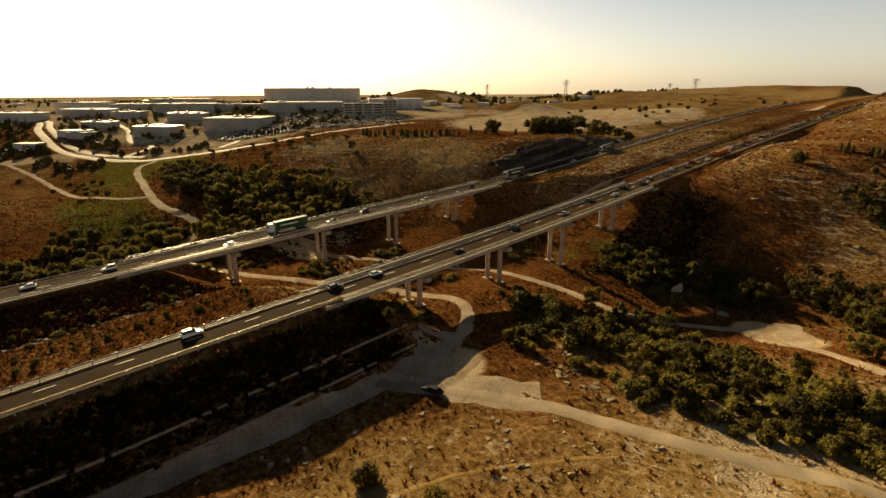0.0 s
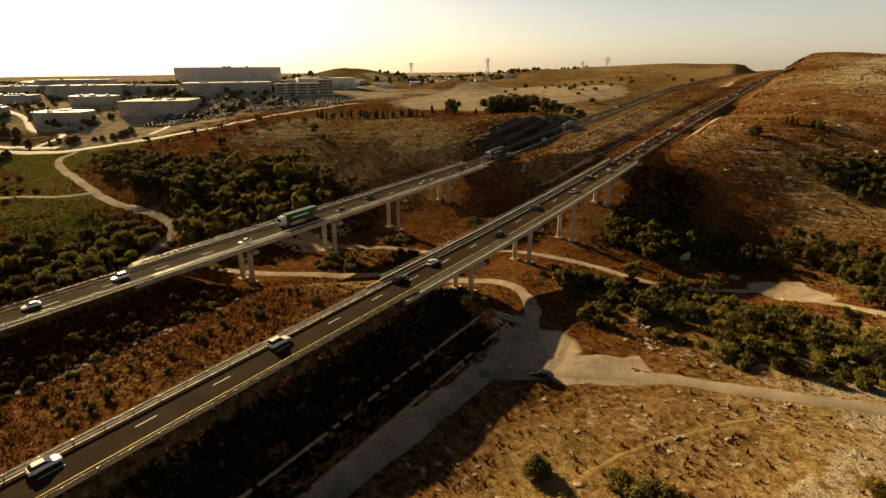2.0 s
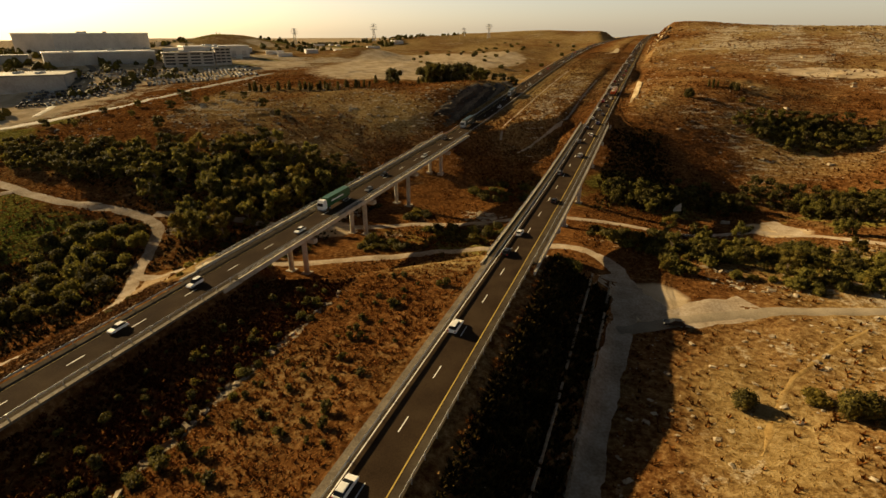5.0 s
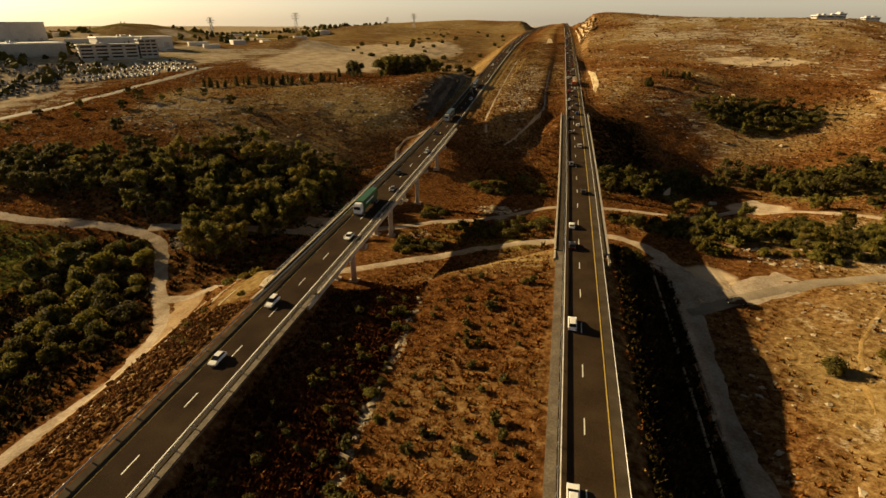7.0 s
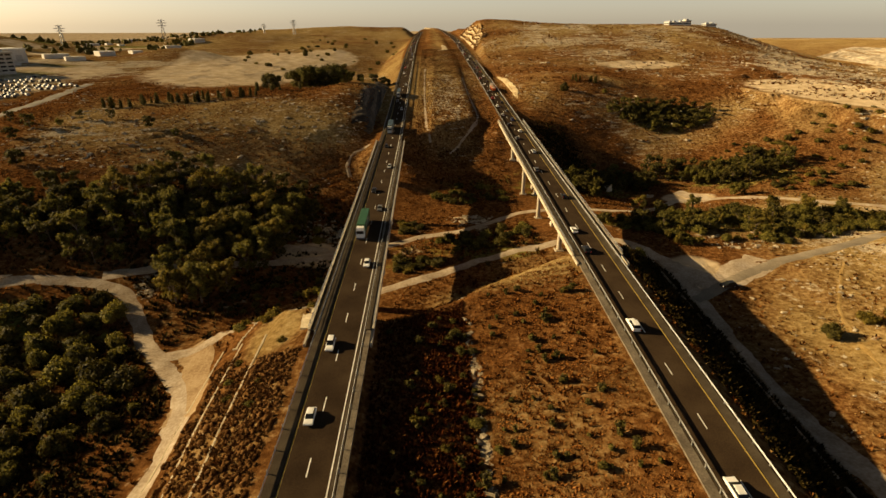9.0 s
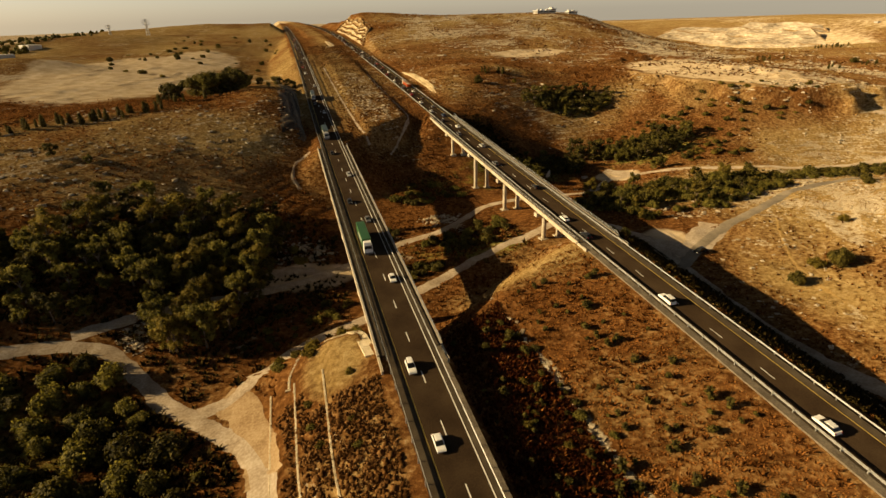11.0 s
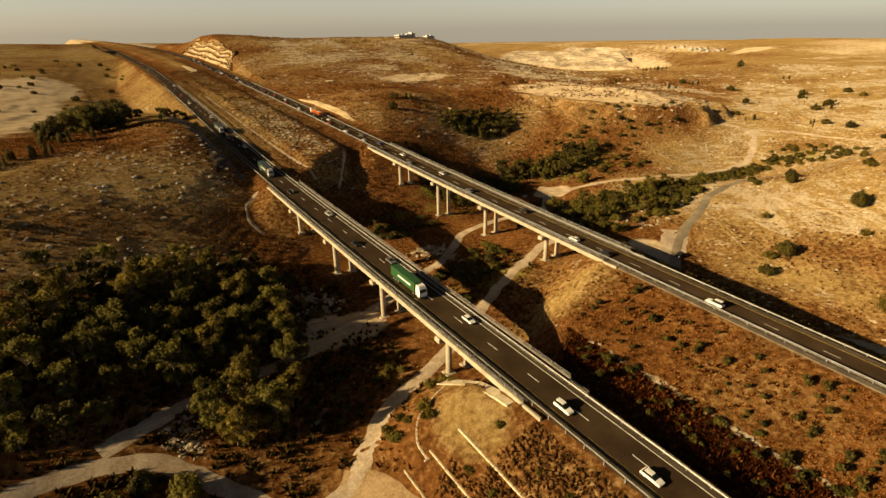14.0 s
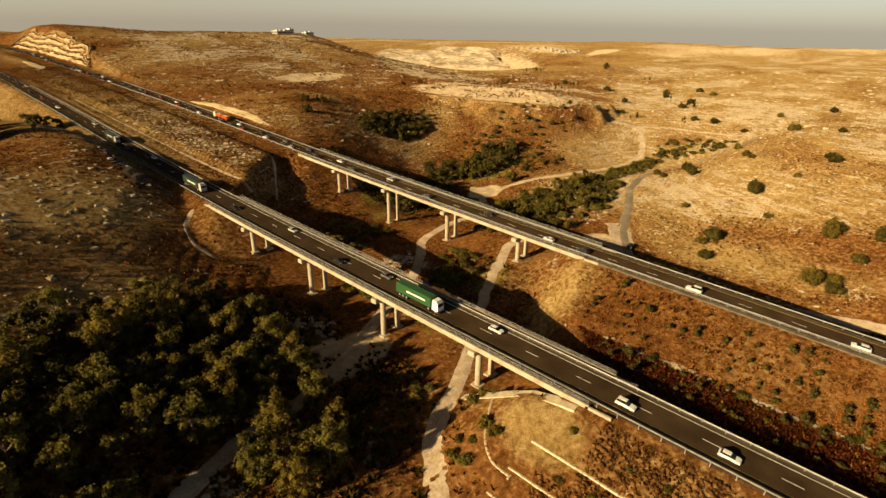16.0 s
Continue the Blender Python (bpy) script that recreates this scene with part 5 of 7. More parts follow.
for cx, cy, n in ((320, 335, 14), (208, 240, 3), (243, 240, 5), (198, 287, 8), (239, 148, 2), (331, 203, 2), (205, 124, 5), (220, 123, 2), (168, 112, 3), (147, 143, 2)):
    for x, y in scatter(cx, cy, 5 + 1.1 * n, 3 + 0.8 * n, n, 3.0):
        put_tree(CONIFERS[int(rng.integers(2))], x, y, 0.42 + 0.32 * rng.random())
for x, y in scatter(-245, 560, 80, 190, 46, 12):
    put_shrub(MODEL_SHRUBS[(1, 4, 2)[int(rng.integers(3))]], x, y, 0.8 + 1.2 * rng.random())
# saplings in loose rows between the carriageways
for k in range(190):
    row = int(rng.integers(7))
    x, y = -142 + row * 5.6 + rng.normal() * 1.2, 3.1 * round((-60 + 116 * rng.random()) / 3.1)
    if y < south_edge(x) - 4:
        put_shrub(SAPLING, x, y, 0.7 + 1.1 * rng.random() ** 2, "planted saplings")
for k in range(64):
    x, y = -148 + 17 * rng.random(), -50 + 84 * rng.random()
    if y < south_edge(x) - 4:
        put_shrub(MODEL_SHRUBS[int(rng.integers(3))], x, y, 0.25 + 0.4 * rng.random() ** 2)
for k in range(34):
    y = -58 + 92 * rng.random()
    x = -130.2 - 0.02 * y + rng.normal() * 1.3
    put_shrub(MODEL_SHRUBS[int(rng.integers(2))], x, y, 0.35 + 0.5 * rng.random())


def tufts(n, box, size, density, blades=5, tall=1.0):
    """Low dry plants over a stretch of ground: each a ring of splayed blades."""
    x = box[0] + (box[2] - box[0]) * rng.random(n)
    y = box[1] + (box[3] - box[1]) * rng.random(n)
    keep = (rng.random(n) < density(x, y)) & clear_of_tracks(x, y, 0.2)
    x, y = x[keep], y[keep]
    n = len(x)
    z = surf(x, y) - 0.05
    s = size * (0.5 + rng.random(n)) * (0.7 + 0.6 * value_noise(x, y, 12, 8))
    vs = np.zeros((n, blades, 3, 3))
    turn = rng.random(n) * 6.28
    for k in range(blades):
        a = turn + 6.283 * k / blades + rng.normal(size=n) * 0.25
        out, hgt, wid = s * (0.85 - 0.5 * tall + 0.5 * rng.random(n)), s * (0.35 + 0.45 * tall + 0.6 * rng.random(n)), s * 0.42
        ca, sa = np.cos(a), np.sin(a)
        vs[:, k, 0] = np.stack([x - sa * wid, y + ca * wid, z], -1)
        vs[:, k, 1] = np.stack([x + sa * wid, y - ca * wid, z], -1)
        vs[:, k, 2] = np.stack([x + ca * out, y + sa * out, z + hgt], -1)
    return vs.reshape(-1, 3), np.arange(n * blades * 3).reshape(-1, 3)


def stuff(name, vf, mat, label, category, smooth=False):
    tagged(new(name, soup(name, vf[0], vf[1], mat, smooth)), label, category, kind="stuff")


def brown_land(x, y):
    c = cover(x, y)
    bank = (x > -181) & (x < FAR_R) & (y < 46)
    return np.clip(1.0 - c[:, 0] * 1.8, 0.02, 1) * np.clip(1.2 - c[:, 3] * 2, 0, 1) * np.where(bank, 0.12, 1.0)


def gold_land(x, y):
    c = cover(x, y)
    return np.clip(c[:, 0] * 1.25, 0, 1) * np.clip(1.2 - c[:, 3] * 2, 0, 1)


stuff("dry_scrub", tufts(92000, (-340, -70, 60, 290), 0.52, brown_land, 4, 0.4), SCRUB_BROWN, "low brown thorny scrub covering the slopes", "scrub")
stuff("dry_grass", tufts(90000, (-160, -70, 110, 190), 0.25, gold_land, 4, 0.35), SCRUB_GOLD, "golden dry grass tufts on sunlit slopes", "grass")


def northern_hill(x, y):
    return np.clip(value_noise(x, y, 16, 4) * 1.6 - 0.45, 0, 1)


stuff("hill_scrub", tufts(16000, (-85, 210, 260, 640), 0.8, northern_hill, 6, 0.1), SCRUB_BROWN, "brown scrub dotted over the northern hill", "scrub")
stuff("hill_scrub", tufts(9000, (60, -60, 480, 420), 0.7, northern_hill, 6, 0.1), SCRUB_GOLD, "dry grass clumps over the eastern hills", "scrub")


def wooded(x, y):
    return np.where((cover(x, y)[:, 2] > 0.34) & ((x > -262) | (y > 68)), 0.5, 0.0)


BRAMBLE = material("brambles", [(0.034, 0.023, 0.006), (0.09, 0.061, 0.016), (0.18, 0.126, 0.036)], 5, 0.95, bump=0.0, island=0.15)
GREEN_GRASS = material("green_grass", [(0.065, 0.088, 0.014), (0.145, 0.180, 0.032), (0.25, 0.285, 0.062)], 5, 0.95, bump=0.0, island=0.12, thin=0.3)
# brush toned near black: the shade of banks and wood is in its colour
SHADE_BRUSH = material("undergrowth", [(0.013, 0.009, 0.003), (0.034, 0.024, 0.007), (0.075, 0.050, 0.014)], 5, 0.95, bump=0.0, island=0.15)
stuff("undergrowth", tufts(24000, (-350, 10, 60, 265), 0.75, wooded, 7, 0.3), BRAMBLE, "green weeds and brambles under the trees", "undergrowth")
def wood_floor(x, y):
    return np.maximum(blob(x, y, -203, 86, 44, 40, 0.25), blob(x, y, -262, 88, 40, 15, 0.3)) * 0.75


# dark tufts set where bush shadows and shade lie, on top of real brush
stuff("undergrowth", tufts(6000, (-236, -50, -187, 42), 0.8, lambda x, y: 0.45 + 0.55 * value_noise(x, y, 9, 31), 5, 0.35), SHADE_BRUSH, "dark dry brush beside the dirt road, also standing in for bush shadows", "undergrowth")
stuff("undergrowth", tufts(2600, (-91, 148, -60, 215), 0.9, lambda x, y: blob(x, y, -77, 180, 13, 30, 0.3), 5, 0.4), SHADE_BRUSH, "brush on the slope under the abutment, coloured dark as its shade", "undergrowth")
stuff("undergrowth", tufts(9000, (-310, 40, -160, 130), 0.85, wood_floor, 5, 0.35), SHADE_BRUSH, "tangled undergrowth on the wood floor, coloured dark as its shade", "undergrowth")


stuff("field_grass", tufts(5200, (-300, 15, -236, 52), 0.42, lambda x, y: blob(x, y, -264, 34, 26, 12, 0.4) * np.clip(2.2 * value_noise(x, y, 7, 33) - 0.3, 0, 1), 5, 0.4), GREEN_GRASS, "bright green grass on the watered valley field", "grass")


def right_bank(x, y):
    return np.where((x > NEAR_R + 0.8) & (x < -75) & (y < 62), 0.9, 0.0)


def left_bank(x, y):
    bare = (y > 21) & (x > -176)
    for wall in (-171.7, -177.3, -182.0):
        bare = bare | ((x > wall - 0.7) & (x < wall + 0.1))
    return np.where((x < FAR_L - 0.7) & (x > -183.5) & (y < 33 - 0.4 * (FAR_L - x)) & ~bare, 0.85, 0.0)


stuff("bank_scrub", tufts(7000, (-89, -90, -75, 64), 0.7, right_bank, 7, 0.4), SHADE_BRUSH, "dense scrub planted on the embankment side, shade put into its colour", "scrub")


def domes(n, box, size, density, seed):
    """Low cushion-shaped bushes, each a ragged dome."""
    r = np.random.default_rng(seed)
    x, y = box[0] + (box[2] - box[0]) * r.random(n), box[1] + (box[3] - box[1]) * r.random(n)
    keep = (r.random(n) < density(x, y)) & clear_of_tracks(x, y, 0.3)
    x, y = x[keep], y[keep]
    n, k = len(x), 7
    a = np.arange(k) * 6.283 / k
    ring = np.stack([np.cos(a), np.sin(a), 0 * a], -1)
    base = np.concatenate([ring * 0.95 + (0, 0, -0.25), ring * 1.0 + (0, 0, 0.35), ring * 0.62 + (0, 0, 0.8), [(0, 0, 0.95)]])
    v = base[None] * (1 + 0.22 * r.normal(size=(n, len(base), 1))) + 0.06 * r.normal(size=(n, len(base), 3))
    s = size * (0.45 + 0.8 * r.random(n)) * (0.7 + 0.6 * value_noise(x, y, 6, seed))
    t = r.random(n) * 6.28
    c, q = np.cos(t)[:, None], np.sin(t)[:, None]
    p = np.stack([x[:, None] + (v[..., 0] * c - v[..., 1] * q) * s[:, None], y[:, None] + (v[..., 0] * q + v[..., 1] * c) * s[:, None], surf(x, y)[:, None] + v[..., 2] * s[:, None]], -1)
    f = [(m * k + i, m * k + (i + 1) % k, (m + 1) * k + (i + 1) % k) for m in (0, 1) for i in range(k)] + [(m * k + i, (m + 1) * k + (i + 1) % k, (m + 1) * k + i) for m in (0, 1) for i in range(k)]
    f = np.array(f + [(2 * k + i, 2 * k + (i + 1) % k, 3 * k) for i in range(k)])
    return p.reshape(-1, 3), (np.arange(n)[:, None, None] * len(base) + f[None]).reshape(-1, 3)


stuff("bank_heath", domes(5600, (-184, -70, -159, 34), 0.38, left_bank, 19), HEATH, "dense cushions of sunlit heath planted on the embankment side", "scrub", True)
stuff("bank_heath", tufts(8500, (-184, -90, -159, 34), 0.40, left_bank, 6, 0.55), HEATH, "dry grass between the cushions of heath on the embankment", "scrub")

def median_land(x, y):
    drain = np.abs(x + 130.2 + 0.02 * y)
    rows = np.where(np.mod(y / 3.1 + 0.04 * np.sin(x / 3), 1) < 0.55, 0.95, 0.30)
    return np.where((x > -130) & (x < NEAR_L - 1.5) & (y < south_edge(x) - 1) & (drain > 1.1), rows, 0.0)


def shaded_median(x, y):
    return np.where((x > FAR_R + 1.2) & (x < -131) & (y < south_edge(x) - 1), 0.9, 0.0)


stuff("dry_meadow", tufts(24000, (-132, -85, -103, 62), 0.25, median_land, 5, 0.12), MEADOW, "long dry orange-brown grass in planted rows between the carriageways", "grass")
stuff("dark_scrub", tufts(13000, (-150, -85, -130, 48), 0.42, shaded_median, 5, 0.5), SHADED_RUST, "dark red-brown scrub on the shaded side of the drain, shade deepening its colour", "scrub")


def verge_land(x, y):
    return np.where((x > FAR_R + 1.5) & (x < NEAR_L - 1.5), 0.35 + 0.6 * value_noise(x, y, 8, 17), 0.0)


stuff("verge_grass", tufts(17000, (-145, 178, -104, 520), 0.42, verge_land, 5, 0.3), HEATH, "dry brown grass and low scrub on the ground between the carriageways", "grass")

# ---- loose rock ----
def rocks(n, box, size, density, seed):
    """Angular blocks of limestone, half sunk in the ground."""
    r = np.random.default_rng(seed)
    x = box[0] + (box[2] - box[0]) * r.random(n)
    y = box[1] + (box[3] - box[1]) * r.random(n)
    keep = (r.random(n) < density(x, y)) & clear_of_tracks(x, y, 0.3)
    x, y = x[keep], y[keep]
    n = len(x)
    s = size * (0.35 + 1.3 * r.random(n) ** 3)
    base = np.array([(-1, -.8, -.6), (1, -.7, -.6), (.9, .8, -.6), (-.9, .9, -.6), (-.7, -.5, .5), (.6, -.6, .6), (.7, .5, .45), (-.5, .6, .55)])
    v = base[None] + r.normal(size=(n, 8, 3)) * 0.2
    a = r.random(n) * 6.28
    c, q = np.cos(a)[:, None], np.sin(a)[:, None]
    sx, sy, sz = s * (0.8 + 0.9 * r.random(n)), s, s * (0.35 + 0.35 * r.random(n))
    vx, vy = v[..., 0] * sx[:, None], v[..., 1] * sy[:, None]
    out = np.stack([x[:, None] + vx * c - vy * q, y[:, None] + vx * q + vy * c, (surf(x, y) + 0.1 * s)[:, None] + v[..., 2] * sz[:, None]], -1)
    f = np.array([(4, 5, 6, 7), (0, 1, 5, 4), (1, 2, 6, 5), (2, 3, 7, 6), (3, 0, 4, 7)])
    return out.reshape(-1, 3), (np.arange(n)[:, None, None] * 8 + f[None]).reshape(-1, 4)


def stony(x, y):
    return np.clip((cover(x, y)[:, 1] - 0.12) * 1.7, 0, 1)


stuff("field_stones", rocks(22000, (-70, -60, 190, 190), 0.36, stony, 3), ROCK, "pale limestone ledges and boulders on the dry slope", "rocks")
stuff("field_stones", rocks(4600, (15, -20, 200, 190), 0.62, lambda x, y: stony(x, y) * np.clip(value_noise(x, y, 15, 35) * 4 - 2.1, 0, 1), 36), ROCK, "clusters of large whitish limestone boulders", "rocks")
stuff("field_stones", rocks(9000, (-340, 105, -165, 240), 0.55, stony, 4), ROCK, "grey limestone boulders in brown scrub", "rocks")
stuff("field_stones", rocks(2600, (-139, 190, -112, 420), 0.5, lambda x, y: blob(x, y, -127, 257, 12.1, 65, 0.3) * 0.8, 5), ROCK, "pale limestone blocks on the mound between the carriageways", "rocks")
stuff("field_stones", rocks(9000, (-85, 210, 260, 640), 0.9, lambda x, y: stony(x, y) * 0.7, 6), ROCK, "scattered limestone on the northern hill", "rocks")
stuff("field_stones", rocks(9000, (100, -60, 480, 420), 0.95, lambda x, y: stony(x, y) * 0.8, 16), ROCK, "pale limestone scattered over the eastern hills", "rocks")
stuff("rubble", rocks(900, (-186, 88, -160, 108), 0.55, lambda x, y: blob(x, y, -174, 100, 9, 6, 0.4), 7), ROCK, "heap of dumped rubble and broken stone", "rubble")
stuff("rubble", rocks(1500, (-222, 54, -206, 72), 0.34, lambda x, y: blob(x, y, -213.4, 63.5, 3.2, 5.5, 0.4), 27), ROCK, "pale bank of rubble at the fork of the dirt road", "rubble")
stuff("rubble", rocks(500, (-66, 66, -26, 96), 0.45, lambda x, y: np.maximum(blob(x, y, -42, 81, 9, 4, 0.4), blob(x, y, -52, 87, 5, 3, 0.4)), 8), ROCK, "dumped pale rubble beside the lane", "rubble")
stuff("field_stones", rocks(420, (-66, -18, -46, -2), 0.34, lambda x, y: blob(x, y, -55.5, -9.5, 5, 3.4, 0.5), 28), ROCK, "low outcrop of broken pale limestone in dry grass", "rocks")
stuff("rubble", rocks(1500, (60, 158, 132, 215), 0.7, lambda x, y: np.maximum(blob(x, y, 104, 178, 16, 12, 0.5), blob(x, y, 78, 186, 12, 6, 0.5)), 29), ROCK, "grey broken rock tipped over the edge of the spoil platform", "rubble")
stuff("rubble", rocks(400, (-132, 105, -112, 122), 0.6, lambda x, y: blob(x, y, -123, 115, 6.9, 4.9, 0.4), 9), ROCK, "grey rubble in the creek bed", "rubble")


stuff("field_stones", rocks(1600, (-137, -70, -122, 46), 0.5, lambda x, y: np.clip(1.3 - np.abs(x + 130.2 + 0.02 * y) / 0.8, 0, 1), 15), ROCK, "pale stones lining the drain between the carriageways", "rocks")
# ---- vehicles ----
def wheel_mesh(r, w):
    return Shape().rod((-w / 2, 0, 0), (w / 2, 0, 0), r, n=14).mesh("tyre", RUBBER), Shape().rod((-w / 2 - 0.01, 0, 0), (w / 2 + 0.01, 0, 0), r * 0.6, n=10).mesh("rim", STEEL)


CAR_WHEEL, TRUCK_WHEEL = wheel_mesh(0.33, 0.22), wheel_mesh(0.5, 0.30)


def add_wheel(x, y, kind, r, parent):
    w = part("tyre", kind[0], None, parent, m=pose(x, y, r))
    part("rim", kind[1], None, w)


def car_model(paint, label, tall=0.0, long=0.0):
    """A passenger car that faces +y."""
    c = empty("car", label, "car", "cars on the highway")
    h, l = 0.0 + tall, 2.15 + long
    prof = [(-l, 0.36), (-l - 0.02, 0.72), (-l + 0.15, 0.90 + h * 0.4), (-1.0, 0.95 + h * 0.3), (0.75, 0.93 + h * 0.2), (l - 0.35, 0.78 + h * 0.2), (l, 0.62), (l - 0.02, 0.34)]
    rings = []
    for x, k in ((-0.86, 0.94), (-0.80, 1.0), (0.80, 1.0), (0.86, 0.94)):
        rings.append([(x, y * (0.985 if k < 1 else 1), 0.3 + (z - 0.3) * k) for y, z in prof])
    part("body", Shape().loft(rings), PAINTS[paint], c)
    rb, rf, wb, wf, top = -l + 0.75 - (0.35 if h else 0), 0.15, -l + 0.3 - (0.1 if h else 0), 1.05, 1.44 + h
    g = Shape().loft([[(-0.76, wb, 0.90), (0.76, wb, 0.90), (0.76, wf, 0.90), (-0.76, wf, 0.90)], [(-0.62, rb, top - 0.05), (0.62, rb, top - 0.05), (0.62, rf, top - 0.05), (-0.62, rf, top - 0.05)]])
    part("window_band", g, GLASS, c, "dark tinted windows")
    part("roof", Shape().loft([[(-0.64, rb - 0.03, top - 0.06), (0.64, rb - 0.03, top - 0.06), (0.64, rf + 0.05, top - 0.06), (-0.64, rf + 0.05, top - 0.06)], [(-0.56, rb + 0.06, top), (0.56, rb + 0.06, top), (0.56, rf - 0.06, top), (-0.56, rf - 0.06, top)]]), PAINTS[paint], c)
    for x in (-0.72, 0.72):
        for y in (-1.32, 1.36):
            add_wheel(x, y, CAR_WHEEL, 0.33, c)
        part("headlight", Shape().box(x - 0.16, l - 0.12, 0.56, x + 0.16, l + 0.012, 0.70), LAMP_GLASS, c)
        part("tail_light", Shape().box(x - 0.14, -l - 0.035, 0.62, x + 0.14, -l + 0.1, 0.82), RED_GLASS, c)
    return c


def truck_model(box_paint, cab_paint, label, trailers=1, tipper=False):
    """A lorry that faces +y, with its nose at y = 0."""
    t = empty("truck", label, "truck", "lorries on the highway")
    part("cab", Shape().loft([[(-1.2, 0, 0.75), (1.2, 0, 0.75), (1.2, -2.1, 0.75), (-1.2, -2.1, 0.75)], [(-1.2, 0.02, 1.9), (1.2, 0.02, 1.9), (1.2, -2.1, 1.9), (-1.2, -2.1, 1.9)], [(-1.15, -0.22, 3.0), (1.15, -0.22, 3.0), (1.15, -2.1, 3.0), (-1.15, -2.1, 3.0)], [(-1.0, -0.75, 3.6), (1.0, -0.75, 3.6), (1.05, -2.0, 3.7), (-1.05, -2.0, 3.7)]]), PAINTS[cab_paint], t)
    part("windscreen", Shape().loft([[(-1.05, 0.03, 1.95), (1.05, 0.03, 1.95), (1.05, -0.1, 1.95), (-1.05, -0.1, 1.95)], [(-1.0, -0.17, 2.85), (1.0, -0.17, 2.85), (1.0, -0.3, 2.85), (-1.0, -0.3, 2.85)]]), GLASS, t)
    part("bumper", Shape().box(-1.2, -0.3, 0.35, 1.2, 0.06, 0.8), PAINTS["grey"], t)
    y = -2.6
    spans = ((-2.6, -15.6),) if trailers == 1 else ((-2.5, -8.6), (-9.6, -16.0))
    for a, b in spans:
        part("chassis", Shape().box(-0.5, b, 0.75, 0.5, a + 0.6, 1.05), PAINTS["black"], t)
        if tipper:
            bed = part("load_bed", Shape().loft([[(-1.05, a, 1.08), (1.05, a, 1.08), (1.05, b, 1.08), (-1.05, b, 1.08)], [(-1.25, a, 2.75), (1.25, a, 2.75), (1.25, b, 2.75), (-1.25, b, 2.75)]]), PAINTS[box_paint], t)
            part("load", Shape().loft([[(-1.1, a - 0.1, 2.755), (1.1, a - 0.1, 2.755), (1.1, b + 0.1, 2.755), (-1.1, b + 0.1, 2.755)], [(-0.4, a - 1.2, 3.0), (0.4, a - 1.2, 3.0), (0.4, b + 1.2, 3.0), (-0.4, b + 1.2, 3.0)]]), DIRT, bed, "heap of pale gravel")
            k = a - 0.8
            while k > b:
                for x in (-1.27, 1.2):
                    part("rib", Shape().box(x, k - 0.06, 1.1, x + 0.07, k + 0.06, 2.78), PAINTS[box_paint], bed)
                k -= 1.1
        else:
            bed = part("cargo_box", Shape().chamfer_box(-1.26, b, 1.08, 1.26, a, 3.95, 0.07), PAINTS[box_paint], t)
            for x in (-1.275, 1.262):
                part("stripe", Shape().box(x, b + 4.0, 2.25, x + 0.013, a - 2.0, 2.75), PAINTS["white"], bed, "pale band of unreadable lettering")
    ys = (-0.95, -3.4, -11.6, -12.9, -14.2) if trailers == 1 else (-0.95, -5.9, -7.2, -10.5, -13.6, -14.8)
    for y in ys:
        for x in (-1.02, 1.02):
            add_wheel(x, y, TRUCK_WHEEL, 0.5, t)
    return t


CARS = [car_model("white", "white saloon car driving on the carriageway"), car_model("silver", "silver hatchback on the carriageway"), car_model("black", "black saloon car on the carriageway"),
        car_model("grey", "dark grey car on the carriageway"), car_model("white", "white tall van-like car on the carriageway", 0.35, 0.15), car_model("red", "red saloon car on the carriageway"), car_model("blue", "dark blue car on the carriageway")]
placed = set()


def drive(model, x, y, far):
    z = float(road_z(y, far)) + 0.012
    g = math.degrees(math.atan(float(road_z(y + 2, far) - road_z(y - 2, far)) / 4))
    m = pose(x + float(road_x(y, far)), y, z, -g if far else g, 0, 180 if far else 0)
    m = m @ Matrix.Scale(0.9, 4)
    if model.name not in placed:
        placed.add(model.name)
        model.matrix_basis = m
        return model
    return copy_thing(model, m)


LANES = {False: (-99.0, -95.6), True: (-156.6, -153.4)}
# northbound carriageway, thick with traffic up the hill
for y, lane, k in ((-12, 0, 0), (25, 0, 4), (58, 0, 2), (70, 0, 0), (96, 1, 2), (123, 0, 3), (146, 1, 1), (166, 0, 3), (178, 1, 0), (190, 0, 2), (200, 1, 6), (210, 0, 1), (219, 1, 3), (231, 0, 0), (240, 1, 2), (252, 0, 5), (261, 1, 0), (274, 0, 3), (298, 0, 0), (309, 1, 2)):
    drive(CARS[k], LANES[False][lane], y, False)
y = 322.0
while y < 660:
    drive(CARS[int(rng.integers(7))], LANES[False][int(rng.integers(2))], y, False)
    y += 7 + 9 * rng.random()
# southbound carriageway
for y, lane, k in ((-30, 1, 0), (2, 0, 0), (20, 0, 4), (52, 1, 0), (88, 1, 3), (104, 0, 2), (131, 1, 1), (160, 0, 2), (232, 1, 0), (252, 0, 3), (300, 1, 1), (345, 0, 0)):
    drive(CARS[k], LANES[True][lane], y, True)
y = 372.0
while y < 640:
    drive(CARS[int(rng.integers(7))], LANES[True][int(rng.integers(2))], y, True)
    y += 12 + 18 * rng.random()
GREEN_TRUCK = truck_model("green", "white", "articulated lorry with a green box trailer and a white cab")
DARK_TRUCK = truck_model("dark_green", "silver", "articulated lorry with a dark canvas-sided trailer")
ORANGE_TRUCK = truck_model("orange", "cream", "tipper lorry with two orange beds of gravel and a pale cab", 2, True)
drive(GREEN_TRUCK, -156.6, 66, True)
drive(DARK_TRUCK, -156.6, 182, True)
drive(DARK_TRUCK, -156.6, 262, True)
drive(ORANGE_TRUCK, -95.6, 286, False)
